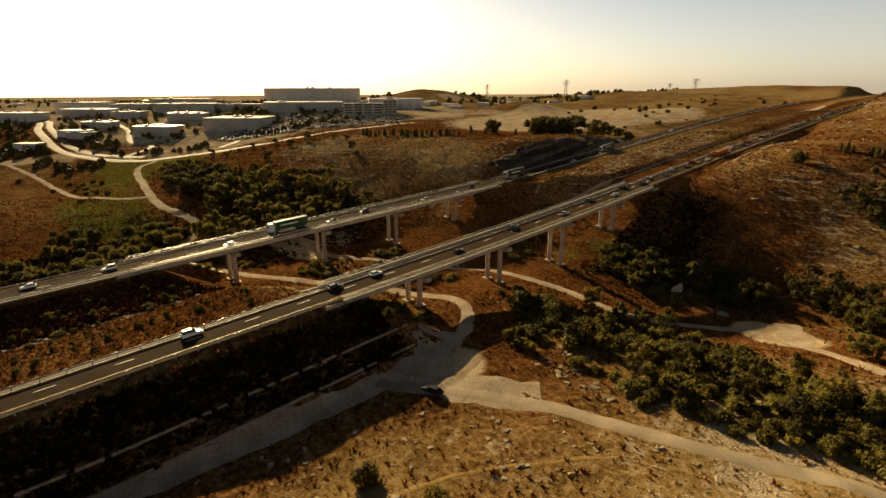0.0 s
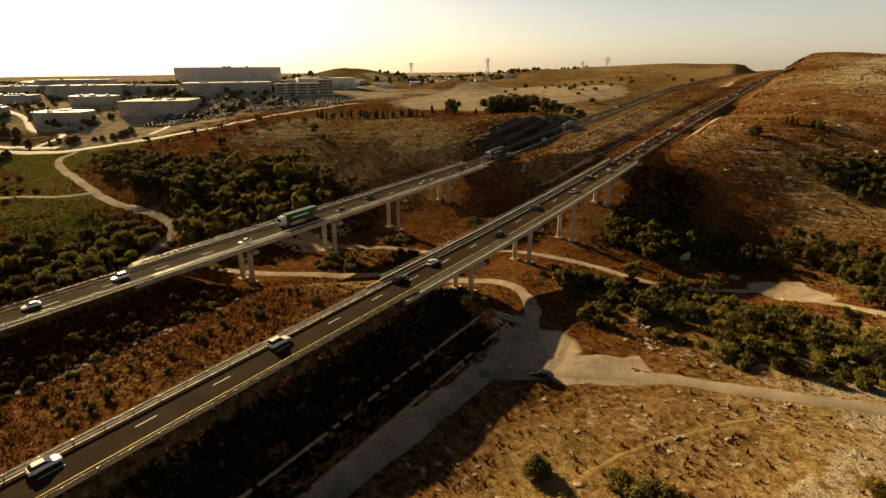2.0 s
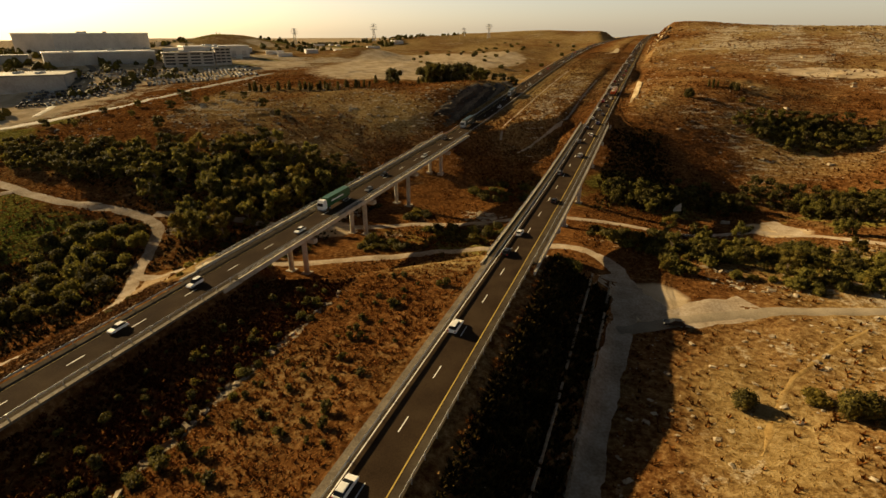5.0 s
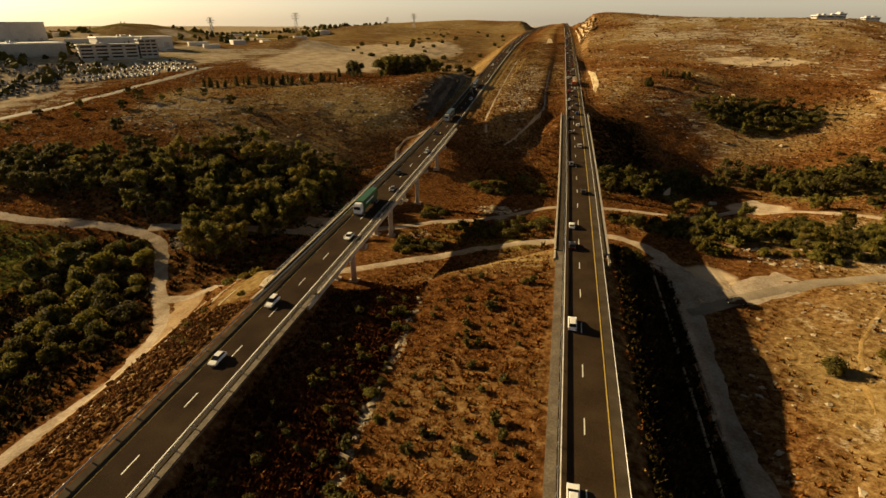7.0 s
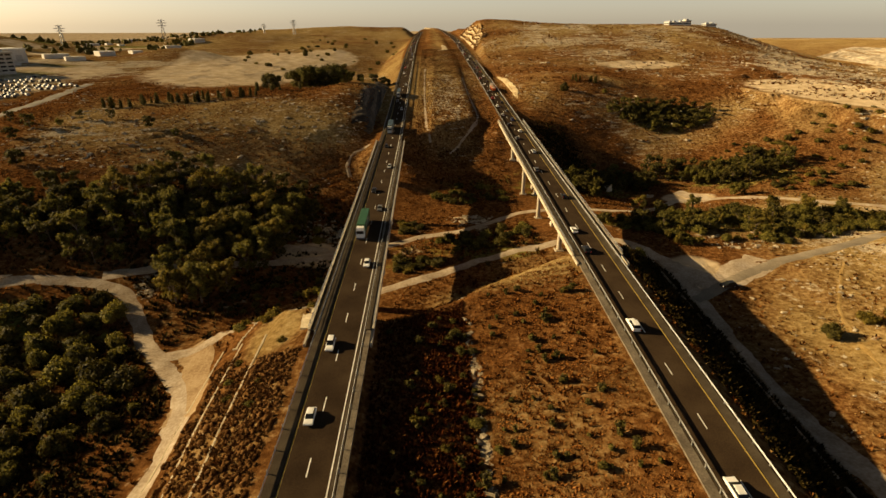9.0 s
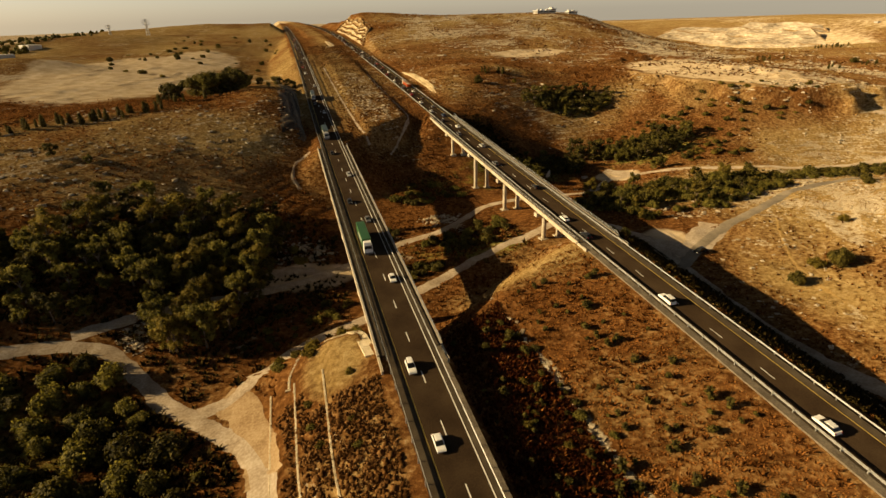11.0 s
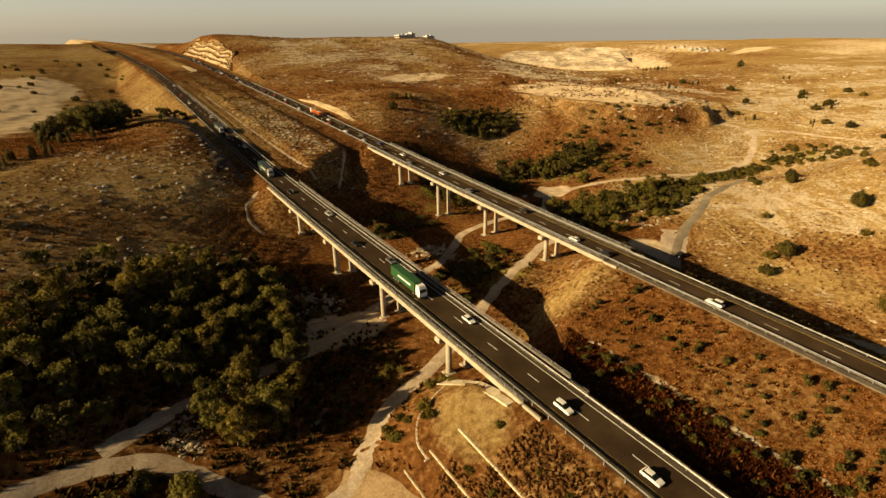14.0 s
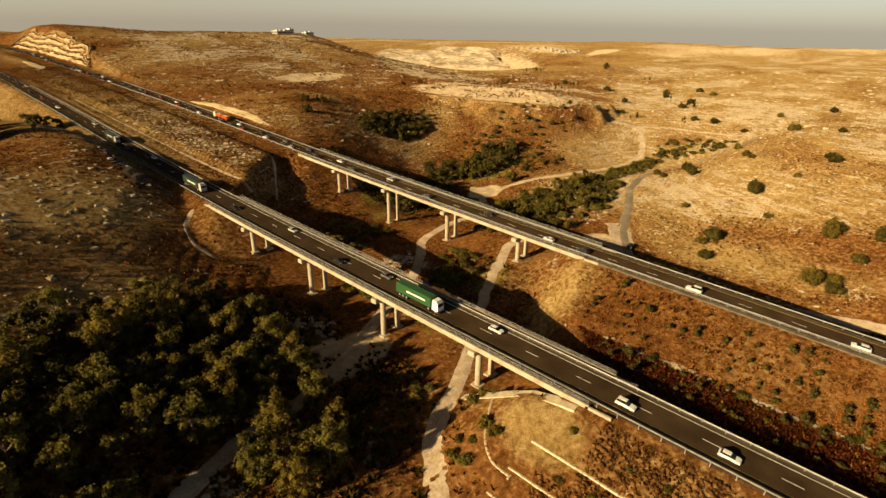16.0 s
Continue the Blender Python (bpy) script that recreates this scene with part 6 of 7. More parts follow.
parked = car_model("black", "dark car parked on the dusty junction")
parked.matrix_basis = pose(-61, 57, float(surf(-61, 57)) + 0.14, 0, 0, 100)
tagged(parked, group="parked cars")
parked["group"] = "parked cars"


# ---- buildings ----
def building(cx, cy, w, d, h, turn, wall, roof, label, storeys=0, name="warehouse", base=None, overhang=0.6, bays=0):
    """A flat-roofed building with a roof slab, parapet, window bands and doors."""
    z = float(surf(cx, cy)) if base is None else base
    b = empty(name, label, "building", m=pose(cx, cy, z, 0, 0, turn))
    part("wall", Shape().box(-w / 2, -d / 2, -4, w / 2, d / 2, h), wall, b)
    rf = part("roof", Shape().chamfer_box(-w / 2 - overhang, -d / 2 - overhang, h + 0.004, w / 2 + overhang, d / 2 + overhang, h + 0.9, 0.3), roof, b)
    for k in range(4):
        x, y = (rng.random() - 0.5) * w * 0.7, (rng.random() - 0.5) * d * 0.6
        part("roof_unit", Shape().chamfer_box(x - 1.6, y - 1.1, h + 0.9, x + 1.6, y + 1.1, h + 2.2, 0.1), STEEL, rf)
    bays = bays or max(3, int(w / 9))
    for s in range(storeys):
        z0 = 1.2 + s * h / storeys
        for k in range(bays):
            x0 = -w / 2 + w * (k + 0.12) / bays
            x1 = -w / 2 + w * (k + 0.88) / bays
            for side in (-1, 1):
                y = side * d / 2
                part("window", Shape().box(x0, min(y, y + side * 0.08), z0, x1, max(y, y + side * 0.08), z0 + h / storeys * 0.45), GLASS, b)
        for k in range(max(2, int(d / 9))):
            n = max(2, int(d / 9))
            y0, y1 = -d / 2 + d * (k + 0.12) / n, -d / 2 + d * (k + 0.88) / n
            for side in (-1, 1):
                x = side * w / 2
                part("window", Shape().box(min(x, x + side * 0.08), y0, z0, max(x, x + side * 0.08), y1, z0 + h / storeys * 0.45), GLASS, b)
    if not storeys:
        for k in range(bays):
            x0 = -w / 2 + w * (k + 0.25) / bays
            part("loading_door", Shape().box(x0, -d / 2 - 0.1, 0, x0 + 4.2, -d / 2, 4.5), WALL_GREY, b)
    return b


building(-617, 328, 111, 49, 18, 97, WALL_PALE, ROOF_PALE, "huge pale windowless box of a factory hall", name="factory_hall", bays=8)
building(-498, 254, 76, 27, 7.6, 60, WALL_GREY, ROOF_PALE, "long low warehouse with a bright roof edge")
building(-438, 287, 38, 15, 9.5, 52, WALL_GREY, ROOF_GREY, "four-storey office block with ribbon windows", 4, "office_building")
building(-421, 307, 12, 13, 12.0, 52, WALL_GREY, ROOF_GREY, "dark stair tower of the office block", 5, "office_building")
building(-471, 349, 58, 25, 8.3, 58, WALL_PALE, ROOF_PALE, "low pale industrial hall")
building(-463, 175, 50, 40, 7.0, 45, WALL_GREY, ROOF_GREY, "grey industrial shed with a shallow roof")
building(-482, 112, 34, 18, 6.2, 42, WALL_GREY, ROOF_PALE, "low shed with a bright white roof")
building(-591, 169, 62, 26, 7.9, 50, WALL_GREY, ROOF_GREY, "long grey warehouse with a flat roof")
building(-693, 192, 70, 26, 8.7, 50, WALL_GREY, ROOF_GREY, "grey warehouse in the haze")
building(-781, 104, 56, 37, 11.2, 40, WALL_PALE, ROOF_GREY, "pale warehouse in the haze")
building(-819, 218, 79, 35, 10.6, 55, WALL_GREY, ROOF_PALE, "warehouse in the haze")
building(-677, 31, 49, 23, 7.8, 40, WALL_PALE, ROOF_PALE, "pale low shed beyond the fields")
building(-556, 82, 28, 12, 4.6, 44, WALL_GREY, ROOF_PALE, "small low shed with a pale roof")
building(-662, 90, 52, 18, 6.0, 44, WALL_GREY, ROOF_PALE, "long low shed with a bright roof edge")
building(-530, 150, 34, 13, 5.2, 46, WALL_GREY, ROOF_PALE, "small workshop with a pale roof")
building(-606, 116, 30, 15, 5.0, 44, WALL_GREY, ROOF_GREY, "small grey workshop among trees")
building(-560, 212, 44, 16, 6.0, 52, WALL_GREY, ROOF_GREY, "grey storage hall beside the factory")
building(-518, 62, 20, 10, 4.0, 40, WALL_GREY, ROOF_GREY, "small grey shed near the access road")
building(-700, 140, 46, 20, 6.5, 48, WALL_GREY, ROOF_GREY, "grey hall on the hazy plain")
building(163, 612, 31, 8, 2.5, 20, WALL_PALE, ROOF_PALE, "white flat-roofed house on the hilltop", 1, "hilltop_house")
building(177, 616, 8, 6, 4.6, 20, WALL_PALE, ROOF_PALE, "white house on the hilltop", 2, "hilltop_house")
building(207, 619, 17, 6, 2.3, 20, WALL_PALE, ROOF_PALE, "white flat-roofed house on the hilltop", 1, "hilltop_house")


def parked_lot(n, cx, cy, rx, ry, turn):
    """Rows of parked cars, too far to tell apart."""
    bx = np.array([(-.85, -2.1, .3), (.85, -2.1, .3), (.85, 2.1, .3), (-.85, 2.1, .3), (-.85, -2.1, .9), (.85, -2.1, .9), (.85, 2.1, .8), (-.85, 2.1, .8), (-.6, -1.2, 1.45), (.6, -1.2, 1.45), (.6, .5, 1.45), (-.6, .5, 1.45)])
    f = np.array([(0, 1, 5, 4), (1, 2, 6, 5), (2, 3, 7, 6), (3, 0, 4, 7), (4, 5, 9, 8), (5, 6, 10, 9), (6, 7, 11, 10), (7, 4, 8, 11), (8, 9, 10, 11)])
    ca, sa = math.cos(radians(turn)), math.sin(radians(turn))
    bays = np.array([(a, b) for a in np.arange(-rx, rx, 2.9) for b in np.arange(-ry, ry, 8.5)])
    bays = bays[rng.permutation(len(bays))[:n]]
    n = len(bays)
    u, v = bays[:, 0], bays[:, 1]
    x, y = cx + u * ca - v * sa, cy + u * sa + v * ca
    p = np.stack([x[:, None] + bx[:, 0] * ca - bx[:, 1] * sa, y[:, None] + bx[:, 0] * sa + bx[:, 1] * ca, surf(x, y)[:, None] + bx[:, 2]], -1)
    return p.reshape(-1, 3), (np.arange(n)[:, None, None] * 12 + f[None]).reshape(-1, 4)


CAR_MIX = material("mixed_car_paint", [(0.02, 0.02, 0.02), (0.06, 0.058, 0.055), (0.12, 0.115, 0.11), (0.38, 0.37, 0.35)], 30, 0.5, bump=0.0, island=0.30)
stuff("parked_cars", parked_lot(160, -397, 246, 45, 31, 48), CAR_MIX, "crowded car park in front of the factory", "cars")
stuff("parked_cars", parked_lot(110, -412, 176, 30, 24, 48), CAR_MIX, "rows of cars on the paved lot beside the sheds", "cars")
stuff("parked_cars", parked_lot(60, -446, 226, 26, 15, 48), CAR_MIX, "cars parked behind the warehouse", "cars")
stuff("parked_cars", parked_lot(40, -371, 219, 21, 12, 48), CAR_MIX, "cars parked on a dusty lot", "cars")


def far_clutter(n, mat, name, label, category, size, seed, near=-430, deep=1500, south=-150, wide=1100, patch=70):
    """Trees or houses scattered over the far plain, in clusters."""
    r = np.random.default_rng(seed)
    x, y = near - deep * r.random(n) ** 1.5, south + wide * r.random(n)
    keep = (value_noise(x, y, patch, seed) > 0.5) & clear_of_tracks(x, y, 3.0)
    x, y = x[keep], y[keep]
    n = len(x)
    a = np.linspace(0, 6.283, 7)[:-1]
    ring = np.stack([np.cos(a), np.sin(a), np.zeros(6)], -1)
    base = np.concatenate([ring * 0.75, ring + (0, 0, 0.5), ring * 0.55 + (0, 0, 1.0)]) if size < 5 else np.array([(-1, -.6, -.3), (1, -.6, -.3), (1, .6, -.3), (-1, .6, -.3), (-1, -.6, .5), (1, -.6, .5), (1, .6, .5), (-1, .6, .5)])
    if size < 5:
        f = np.array([(i, (i + 1) % 6, 6 + (i + 1) % 6, 6 + i) for i in range(6)] + [(6 + i, 6 + (i + 1) % 6, 12 + (i + 1) % 6, 12 + i) for i in range(6)] + [(12, 13, 14, 15), (12, 15, 16, 17)])
    else:
        f = np.array([(4, 5, 6, 7), (0, 1, 5, 4), (1, 2, 6, 5), (2, 3, 7, 6), (3, 0, 4, 7)])
    s = size * (0.6 + 0.9 * r.random(n))
    t = r.random(n) * 6.28 if size < 5 else np.full(n, 0.75) + (r.random(n) > 0.5) * 1.57
    v = base[None] * (1 + 0.25 * r.normal(size=(n, len(base), 3)) * (size < 5))
    c, q = np.cos(t)[:, None], np.sin(t)[:, None]
    p = np.stack([x[:, None] + (v[..., 0] * c - v[..., 1] * q) * s[:, None], y[:, None] + (v[..., 0] * q + v[..., 1] * c) * s[:, None], surf(x, y)[:, None] + v[..., 2] * s[:, None] * (1.3 if size < 5 else 0.8)], -1)
    stuff(name, (p.reshape(-1, 3), (np.arange(n)[:, None, None] * len(base) + f[None]).reshape(-1, 4)), mat, label, category)


far_clutter(3600, LEAF_GREEN, "far_trees", "scattered trees and hedges over the hazy plain", "trees", 2.5, 21)
far_clutter(900, LEAF_DARK, "far_trees", "hedges and trees between the sheds of the industrial zone", "trees", 1.9, 23, -395, 330, -20, 330, 22)
far_clutter(150, WALL_PALE, "far_sheds", "small pale sheds and houses over the hazy plain", "buildings", 8.0, 33)


def far_town(n, cx, cy, rx, ry):
    """Small white houses of a village on the skyline."""
    box = np.array([(-1, -1, -.3), (1, -1, -.3), (1, 1, -.3), (-1, 1, -.3), (-1, -1, 1), (1, -1, 1), (1, 1, 1), (-1, 1, 1)])
    f = np.array([(4, 5, 6, 7), (0, 1, 5, 4), (1, 2, 6, 5), (2, 3, 7, 6), (3, 0, 4, 7)])
    r = np.random.default_rng(41)
    x, y = cx + r.normal(size=n) * rx, cy + r.normal(size=n) * ry
    s = np.stack([1.6 + 2 * r.random(n), 1.6 + 2 * r.random(n), 1.4 + 1.6 * r.random(n)], -1)
    p = np.stack([x, y, surf(x, y)], -1)[:, None] + box[None] * s[:, None]
    stuff("far_village", (p.reshape(-1, 3), (np.arange(n)[:, None, None] * 8 + f[None]).reshape(-1, 4)), WALL_GREY, "pale houses of a village on the far ridge", "houses")


far_town(28, 801, 576, 12, 30)


def pylon(x, y, h, turn):
    p = empty("power_pylon", "lattice steel power pylon on the skyline", "pylon", "power pylons", m=pose(x, y, float(surf(x, y)), 0, 0, turn))
    w = h * 0.10
    for a in (-1, 1):
        for b in (-1, 1):
            part("leg", Shape().rod((a * w, b * w, -1), (a * 0.5, b * 0.5, h), 0.28, 0.18, 5), STEEL, p)
    for k in range(6):
        z0, z1 = h * k / 6, h * (k + 1) / 6
        r0, r1 = w + (0.5 - w) * k / 6, w + (0.5 - w) * (k + 1) / 6
        for a in (-1, 1):
            for b in (-1, 1):
                part("brace", Shape().rod((-b * r0, a * r0, z0), (b * r1, a * r1, z1), 0.13, n=4), STEEL, p)
                part("brace", Shape().rod((a * r0, -b * r0, z0), (a * r1, b * r1, z1), 0.13, n=4), STEEL, p)
    for z, l in ((0.70, 0.22), (0.84, 0.27), (0.97, 0.19)):
        part("cross_arm", Shape().rod((-h * l, 0, h * z), (h * l, 0, h * z), 0.25, n=5).rod((-h * l, 0, h * z), (0, 0, h * (z + 0.05)), 0.15, n=4).rod((h * l, 0, h * z), (0, 0, h * (z + 0.05)), 0.15, n=4), STEEL, p)


pylon(-487, 683, 24, 20)
pylon(-552, 578, 20, 20)
pylon(-344, 802, 21, 25)
pylon(-400, 838, 15, 25)


# ---- walls, cliffs and remnants ----
def stone_wall(points, height, thick, label, seed, uphill=0.0, mat=STONE, lost=0.0):
    """A low terrace wall of single limestone blocks."""
    line = smooth_line(points, 0.5)
    seg = np.hypot(*np.diff(line, axis=0).T)
    at = np.concatenate([[0], np.cumsum(seg)])
    w = empty("terrace_wall", label, "stone wall", "terrace walls")
    r = random.Random(seed)
    blocks = []
    for _ in range(4):
        s = Shape().chamfer_box(-0.5, -0.5, -0.5, 0.5, 0.5, 0.5, 0.09)
        s.v = [(x + r.uniform(-.05, .05), y + r.uniform(-.05, .05), z + r.uniform(-.05, .05)) for x, y, z in s.v]
        blocks.append(s.mesh("stone", mat))
    for row in range(max(1, round(height / 0.45))):
        d = r.uniform(0, 0.5)
        while d < at[-1]:
            l = r.uniform(0.8, 1.5)
            x, y = np.interp(d + l / 2, at, line[:, 0]), np.interp(d + l / 2, at, line[:, 1])
            x2, y2 = np.interp(min(at[-1], d + l / 2 + 0.3), at, line[:, 0]), np.interp(min(at[-1], d + l / 2 + 0.3), at, line[:, 1])
            turn = math.atan2(y2 - y, x2 - x + 1e-6)
            z = float(surf(x + uphill, y)) - (0.95 if uphill > 0 else 0.1) - row * 0.44
            m = Matrix.Translation((x, y, z)) @ Matrix.Rotation(turn, 4, "Z") @ Matrix.Diagonal((l * 0.97, thick * r.uniform(0.9, 1.1), 0.46 * r.uniform(0.9, 1.12), 1))
            if r.random() >= lost:
                part("stone", blocks[r.randrange(4)], None, w, m=m)
            d += l
    return w


stone_wall([(-171.85, 31), (-171.95, 19.7), (-172.05, 7.2), (-171.35, -9.8), (-171.65, -39.7)], 1.4, 0.36, "pale limestone terrace wall along the embankment slope", 1, 1.2)
stone_wall([(-177.45, 32.1), (-177.55, 21.8), (-177.65, 9.4), (-176.75, -9.8), (-176.85, -35.8)], 1.4, 0.36, "pale limestone terrace wall lower on the embankment", 2, 1.2)
stone_wall([(-182.25, 33.2), (-182.35, 21.9), (-182.35, 9.4), (-181.45, -16)], 1.4, 0.36, "low limestone wall at the foot of the embankment", 3, 1.2)
stone_wall([(-164.8, 44.2), (-170.5, 41.2), (-175.7, 38.2), (-178.1, 34.7), (-178.6, 30.6)], 0.45, 0.4, "curved stone kerb across the bank", 4)
stone_wall([(-75.5, 68.4), (-75.3, 54.4), (-75, 32.1), (-74.5, 1.2), (-73.5, -40.9)], 0.45, 0.5, "broken terrace wall of darker stone beside the dirt road", 5, -1.0, DARK_STONE, 0.12)
stone_wall([(-79.7, 66.4), (-79.5, 52.3), (-79.2, 32), (-78.8, 1.2), (-80, -40.5)], 0.45, 0.45, "broken terrace wall of darker stone on the embankment slope", 6, -1.0, DARK_STONE, 0.18)
chute = empty("drainage_chute", "pale stone-paved drainage chute below the abutment", "drain")
run = smooth_line([(-162.5, 26.8), (-163.3, 32.9), (-163.9, 39.1), (-164.3, 46.2), (-164.8, 52.4)], 2.2)
for (ax, ay), (bx, by) in zip(run[:-1], run[1:]):
    za, zb = float(surf(ax, ay)) + 0.14, float(surf(bx, by)) + 0.14
    bx, by = ax + (bx - ax) * 0.97, ay + (by - ay) * 0.97
    s = Shape().add([(ax - 1.25, ay, za), (ax + 1.25, ay, za), (bx + 1.25, by, zb), (bx - 1.25, by, zb), (ax - 1.25, ay, za - 0.6), (ax + 1.25, ay, za - 0.6), (bx + 1.25, by, zb - 0.6), (bx - 1.25, by, zb - 0.6)], [(0, 1, 2, 3), (0, 4, 5, 1), (1, 5, 6, 2), (2, 6, 7, 3), (3, 7, 4, 0)])
    part("slab", s, STONE, chute)


LEDGES = []


def cliff(points, height, back, ledges, mat, label, seed, away=1, name="rock_face", base=None, hug=None, free=False, taper=4, tread=None):
    """A stepped rock face along a line; away is the side to which it leans back."""
    line = smooth_line(points, 2.2)
    d = np.gradient(line, axis=0)
    d /= np.hypot(d[:, 0], d[:, 1])[:, None]
    side = np.stack([d[:, 1], -d[:, 0]], -1) * away
    n = len(line)
    at = np.linspace(0, 1, n)
    prof = np.clip(np.minimum(at, 1 - at) * taper, 0.03, 1) * (0.75 + 0.4 * value_noise(line[:, 0], line[:, 1], max(14, back * 1.6), seed))
    rows = []
    roof = surf(line[:, 0] + side[:, 0] * back * 1.5, line[:, 1] + side[:, 1] * back * 1.5) + 0.5
    per = 5
    for k in range(ledges * per + 1):
        lvl, q = divmod(k, per)
        up = (lvl + min(1.0, q / (per - 1.0))) / ledges if k < ledges * per else 1.0
        out = (lvl + (0.25 * q / (per - 1.0))) / ledges
        jit = (value_noise(line[:, 0] * 1.0 + k * 3.1, line[:, 1], max(3.0, back * 0.3), seed + k) - 0.5)
        if mat is QUARRY:
            jit = (value_noise(line[:, 0] + lvl * 71.0, line[:, 1], 26.0, seed + lvl) - 0.5) * 4 + jit
        z0 = surf(line[:, 0], line[:, 1]) - 0.6 if base is None else np.full(n, base)
        off = back * out * prof + jit * min(back, 14) * 0.16
        px, py = line[:, 0] + side[:, 0] * off, line[:, 1] + side[:, 1] * off
        z = z0 + height * up * prof + jit * height * 0.03
        z = np.minimum(z, roof) if base is None and not free else z
        if hug is not None:
            z = np.minimum(z, surf(px, py) + hug)
        rows.append(np.stack([px, py, z], -1))
        if k % per == per - 1 and free and mat is CLIFF:
            LEDGES.append(rows[-1] + np.array([0.6, 0, 0.1]))
    off = back * prof + 0.9
    px, py = line[:, 0] + side[:, 0] * off, line[:, 1] + side[:, 1] * off
    rows.append(np.stack([px, py, surf(px, py) - 0.6], -1))
    v = np.stack(rows)
    r, c = v.shape[:2]
    ix = np.arange(r * c).reshape(r, c)
    f = np.stack([ix[:-1, :-1], ix[1:, :-1], ix[1:, 1:], ix[:-1, 1:]], -1).reshape(-1, 4)
    if away > 0:
        f = f[:, ::-1]
    me = soup(name, v.reshape(-1, 3), f, mat, False)
    if tread:
        me.materials.append(tread)
        level = np.repeat(np.arange(r - 1), c - 1)
        me.polygons.foreach_set("material_index", ((level % per == per - 1) | (level == r - 2)).astype(np.int32))
    return tagged(new(name, me), label, "rock face", kind="structure")


cliff([(-90.6, 503), (-91.2, 540), (-91.8, 590), (-92.6, 640), (-93.4, 690), (-94, 728)], 18, 14, 4, CLIFF, "sunlit yellow limestone cutting in ledges above the highway", 1, 1, hug=1.6, free=True, taper=7, tread=SPOIL)
cliff([(-87, 240), (-87, 256), (-87, 276), (-87.5, 305), (-88, 326), (-88.5, 343)], 3.6, 3.2, 2, CLIFF, "low pale limestone cutting beside the carriageway", 2, 1, hug=0.5)
cliff([(-124, 560), (-124, 531), (-125, 508), (-132, 500)], 5, 5, 2, CLIFF, "pale rock nose between the carriageways", 3, -1)


def bedded_face(y0, y1, foot, reach, dip, label, seed):
    """A steep cutting in tilted beds, laid along the far carriageway: hollows coloured darker than the ribs of rock,
    with the shade of the face put into both tones.
    """
    ys, us = np.arange(y0, y1, 1.3), np.linspace(0, 1, 34)
    Y, U = np.meshgrid(ys, us, indexing="ij")
    X = foot - reach * U
    end = np.clip(np.minimum(Y - y0, y1 - Y) / 12, 0, 1)
    Z = surf(X, Y)
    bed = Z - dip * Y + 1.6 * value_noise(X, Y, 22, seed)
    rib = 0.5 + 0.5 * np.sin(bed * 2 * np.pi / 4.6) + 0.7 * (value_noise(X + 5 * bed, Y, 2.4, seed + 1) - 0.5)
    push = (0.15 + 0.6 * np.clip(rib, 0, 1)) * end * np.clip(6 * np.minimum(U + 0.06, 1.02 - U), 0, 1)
    v = np.stack([X + push, Y, Z - 0.25 + 0.6 * push], -1)
    r, c = v.shape[:2]
    ix = np.arange(r * c).reshape(r, c)
    f = np.stack([ix[:-1, :-1], ix[1:, :-1], ix[1:, 1:], ix[:-1, 1:]], -1).reshape(-1, 4)[:, ::-1]
    me = soup("rock_face", v.reshape(-1, 3), f, SHADED_CLIFF, False)
    me.materials.append(SHADED_BED)
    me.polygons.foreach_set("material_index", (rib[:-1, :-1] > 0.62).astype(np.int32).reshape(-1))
    return tagged(new("rock_face", me), label, "rock face", kind="structure")


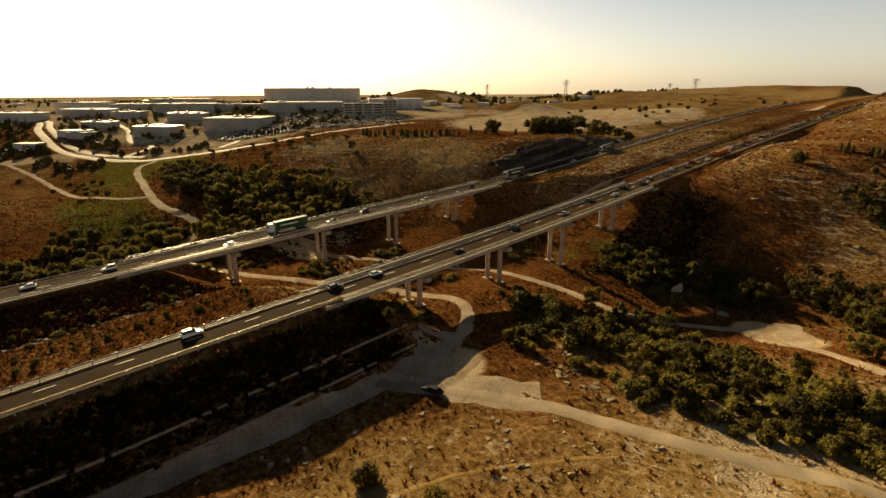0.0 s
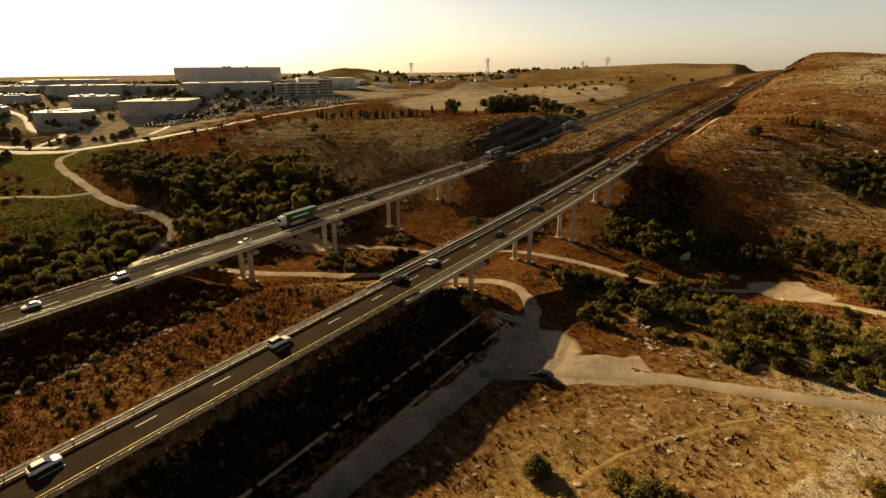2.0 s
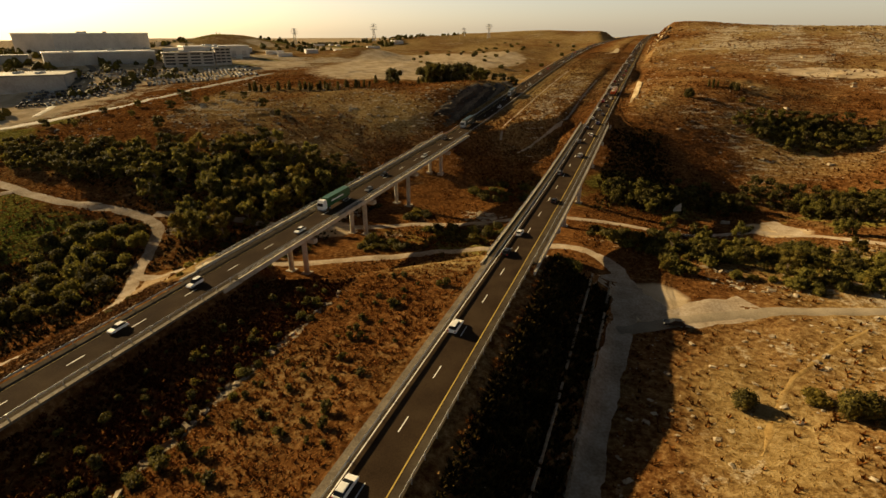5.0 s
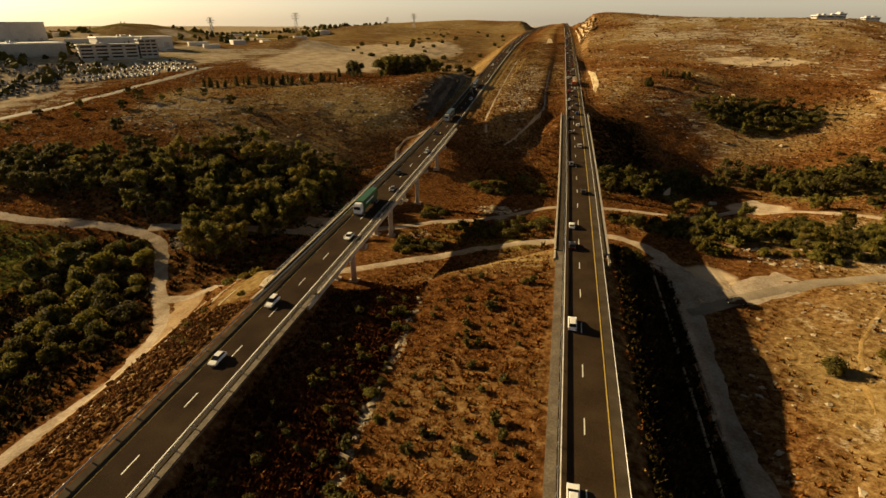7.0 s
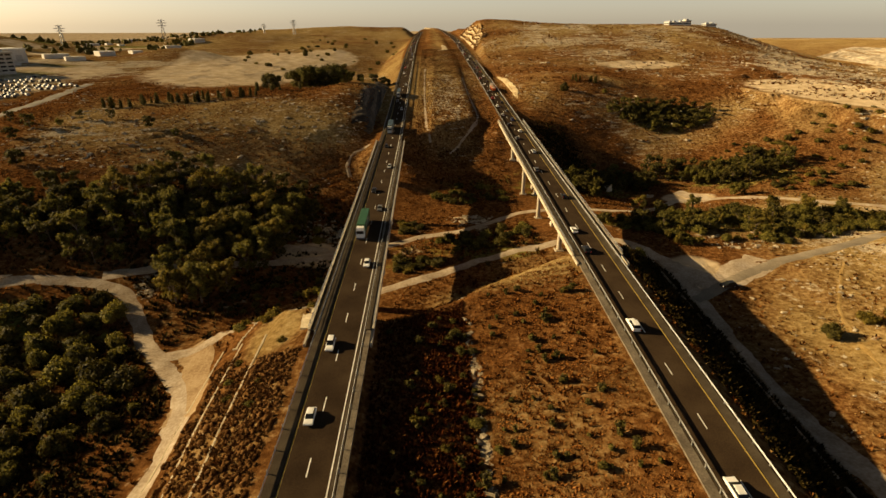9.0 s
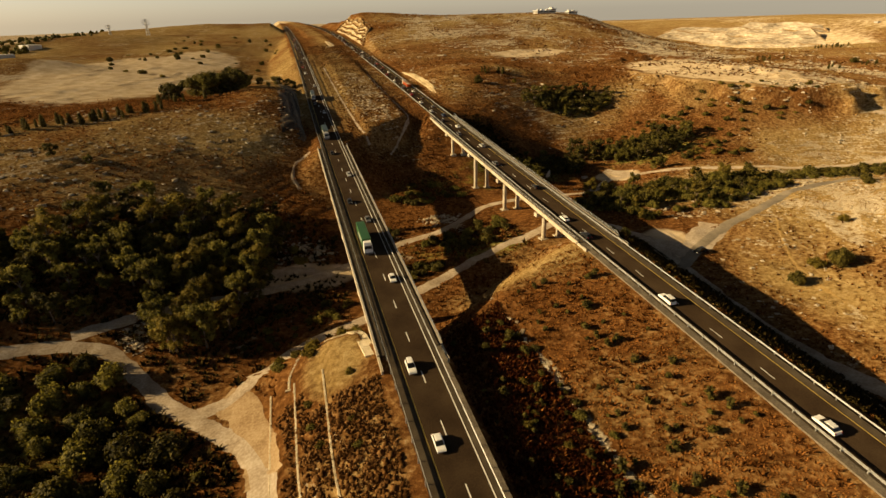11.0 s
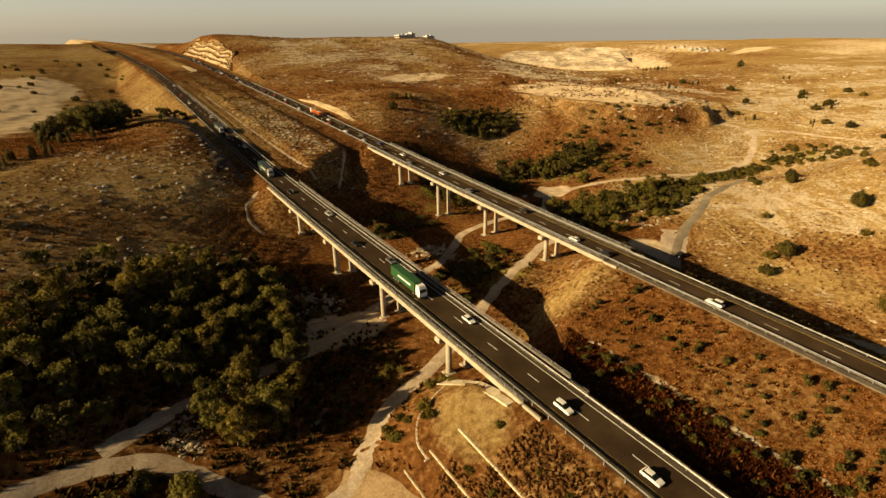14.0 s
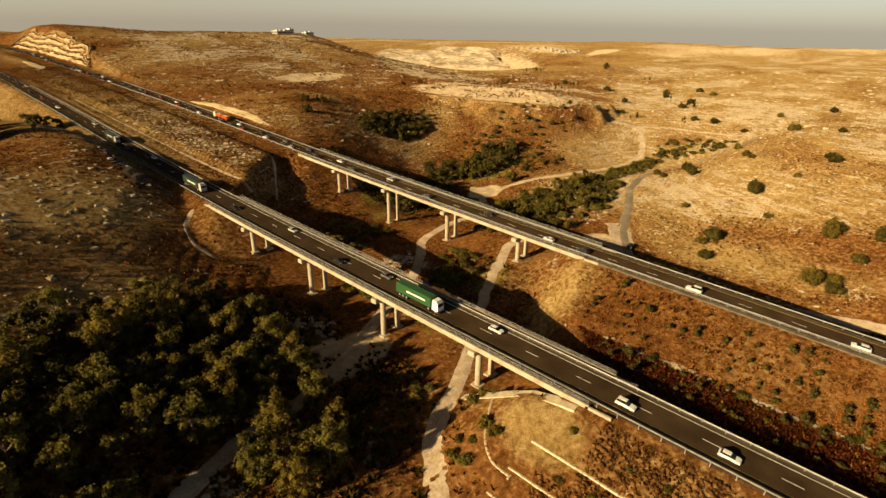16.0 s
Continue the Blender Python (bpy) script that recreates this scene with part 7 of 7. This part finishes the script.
bedded_face(181, 338, -165.2, 11.5, 0.15, "grey stratified rock cutting shading the carriageway, face coloured dark as shade", 4)
cliff([(604, 560), (592, 640), (576, 720), (548, 790), (520, 856)], 17, 15, 2, QUARRY, "pale quarry face in tall benches on the far hillside", 5, 1, free=True, taper=9, tread=SANDY)
cliff([(655, 610), (642, 690), (622, 765), (592, 840), (566, 890)], 15, 14, 2, QUARRY, "upper bench of the pale quarry", 6, 1, free=True, taper=8, tread=SANDY)
cliff([(706, 650), (692, 730), (668, 808)], 12, 12, 2, QUARRY, "highest bench of the pale quarry", 8, 1, free=True, taper=8, tread=SANDY)
cliff([(51, 269), (51, 249), (52, 228), (58, 210), (68, 194), (78, 182), (93, 170)], 8.0, 8, 3, SPOIL, "eroded orange edge of a spoil platform", 7, -1, hug=1.8)

ruin = empty("ruined_hut", "pale broken concrete shelter beside the creek", "ruin", m=pose(-59.3, 156.5, float(surf(-59.3, 156.5)), 0, 0, 25))
part("wall", Shape().loft([[(-1.8, -0.2, -0.5), (1.8, -0.2, -0.5), (1.8, 0.2, -0.5), (-1.8, 0.2, -0.5)], [(-0.9, -0.2, 1.5), (1.3, -0.2, 3.2), (1.3, 0.2, 3.2), (-0.9, 0.2, 1.5)]]), STONE, ruin)
part("wall", Shape().loft([[(1.4, 0.22, -0.5), (1.8, 0.22, -0.5), (1.8, 5.0, -0.5), (1.4, 5.0, -0.5)], [(1.4, 0.22, 2.9), (1.8, 0.22, 2.9), (1.8, 4.4, 1.4), (1.4, 4.4, 1.4)]]), STONE, ruin)
culvert = empty("culvert", "concrete culvert headwall under the creek track", "culvert", m=pose(-43, 151, float(surf(-43, 151)), 0, 0, 10))
part("headwall", Shape().box(-1.4, -0.25, -0.8, 1.6, 0.25, 1.1), CONCRETE, culvert)
part("pipe", Shape().rod((0, -0.4, 0.3), (0, 1.6, 0.3), 0.6, n=16), CONCRETE, culvert)

# scrub rooted on the ledges of the cutting
spots = np.vstack(LEDGES)
spots = np.repeat(spots, 5, 0) + rng.normal(size=(len(spots) * 5, 3)) * np.array([0.5, 1.2, 0.12])
turn = rng.random((len(spots), 5, 1)) * 6.28
tip = np.concatenate([np.cos(turn) * 0.7, np.sin(turn) * 0.7, 0.5 + 0.5 * rng.random(turn.shape)], -1) * (0.6 + 0.8 * rng.random((len(spots), 1, 1)))
side = np.concatenate([-np.sin(turn), np.cos(turn), 0 * turn], -1) * 0.45
tri = np.stack([spots[:, None] - side, spots[:, None] + side, spots[:, None] + tip], 2).reshape(-1, 3)
stuff("ledge_scrub", (tri, np.arange(len(tri)).reshape(-1, 3)), SCRUB_BROWN, "dark scrub rooted on the ledges of the rock cutting", "scrub")
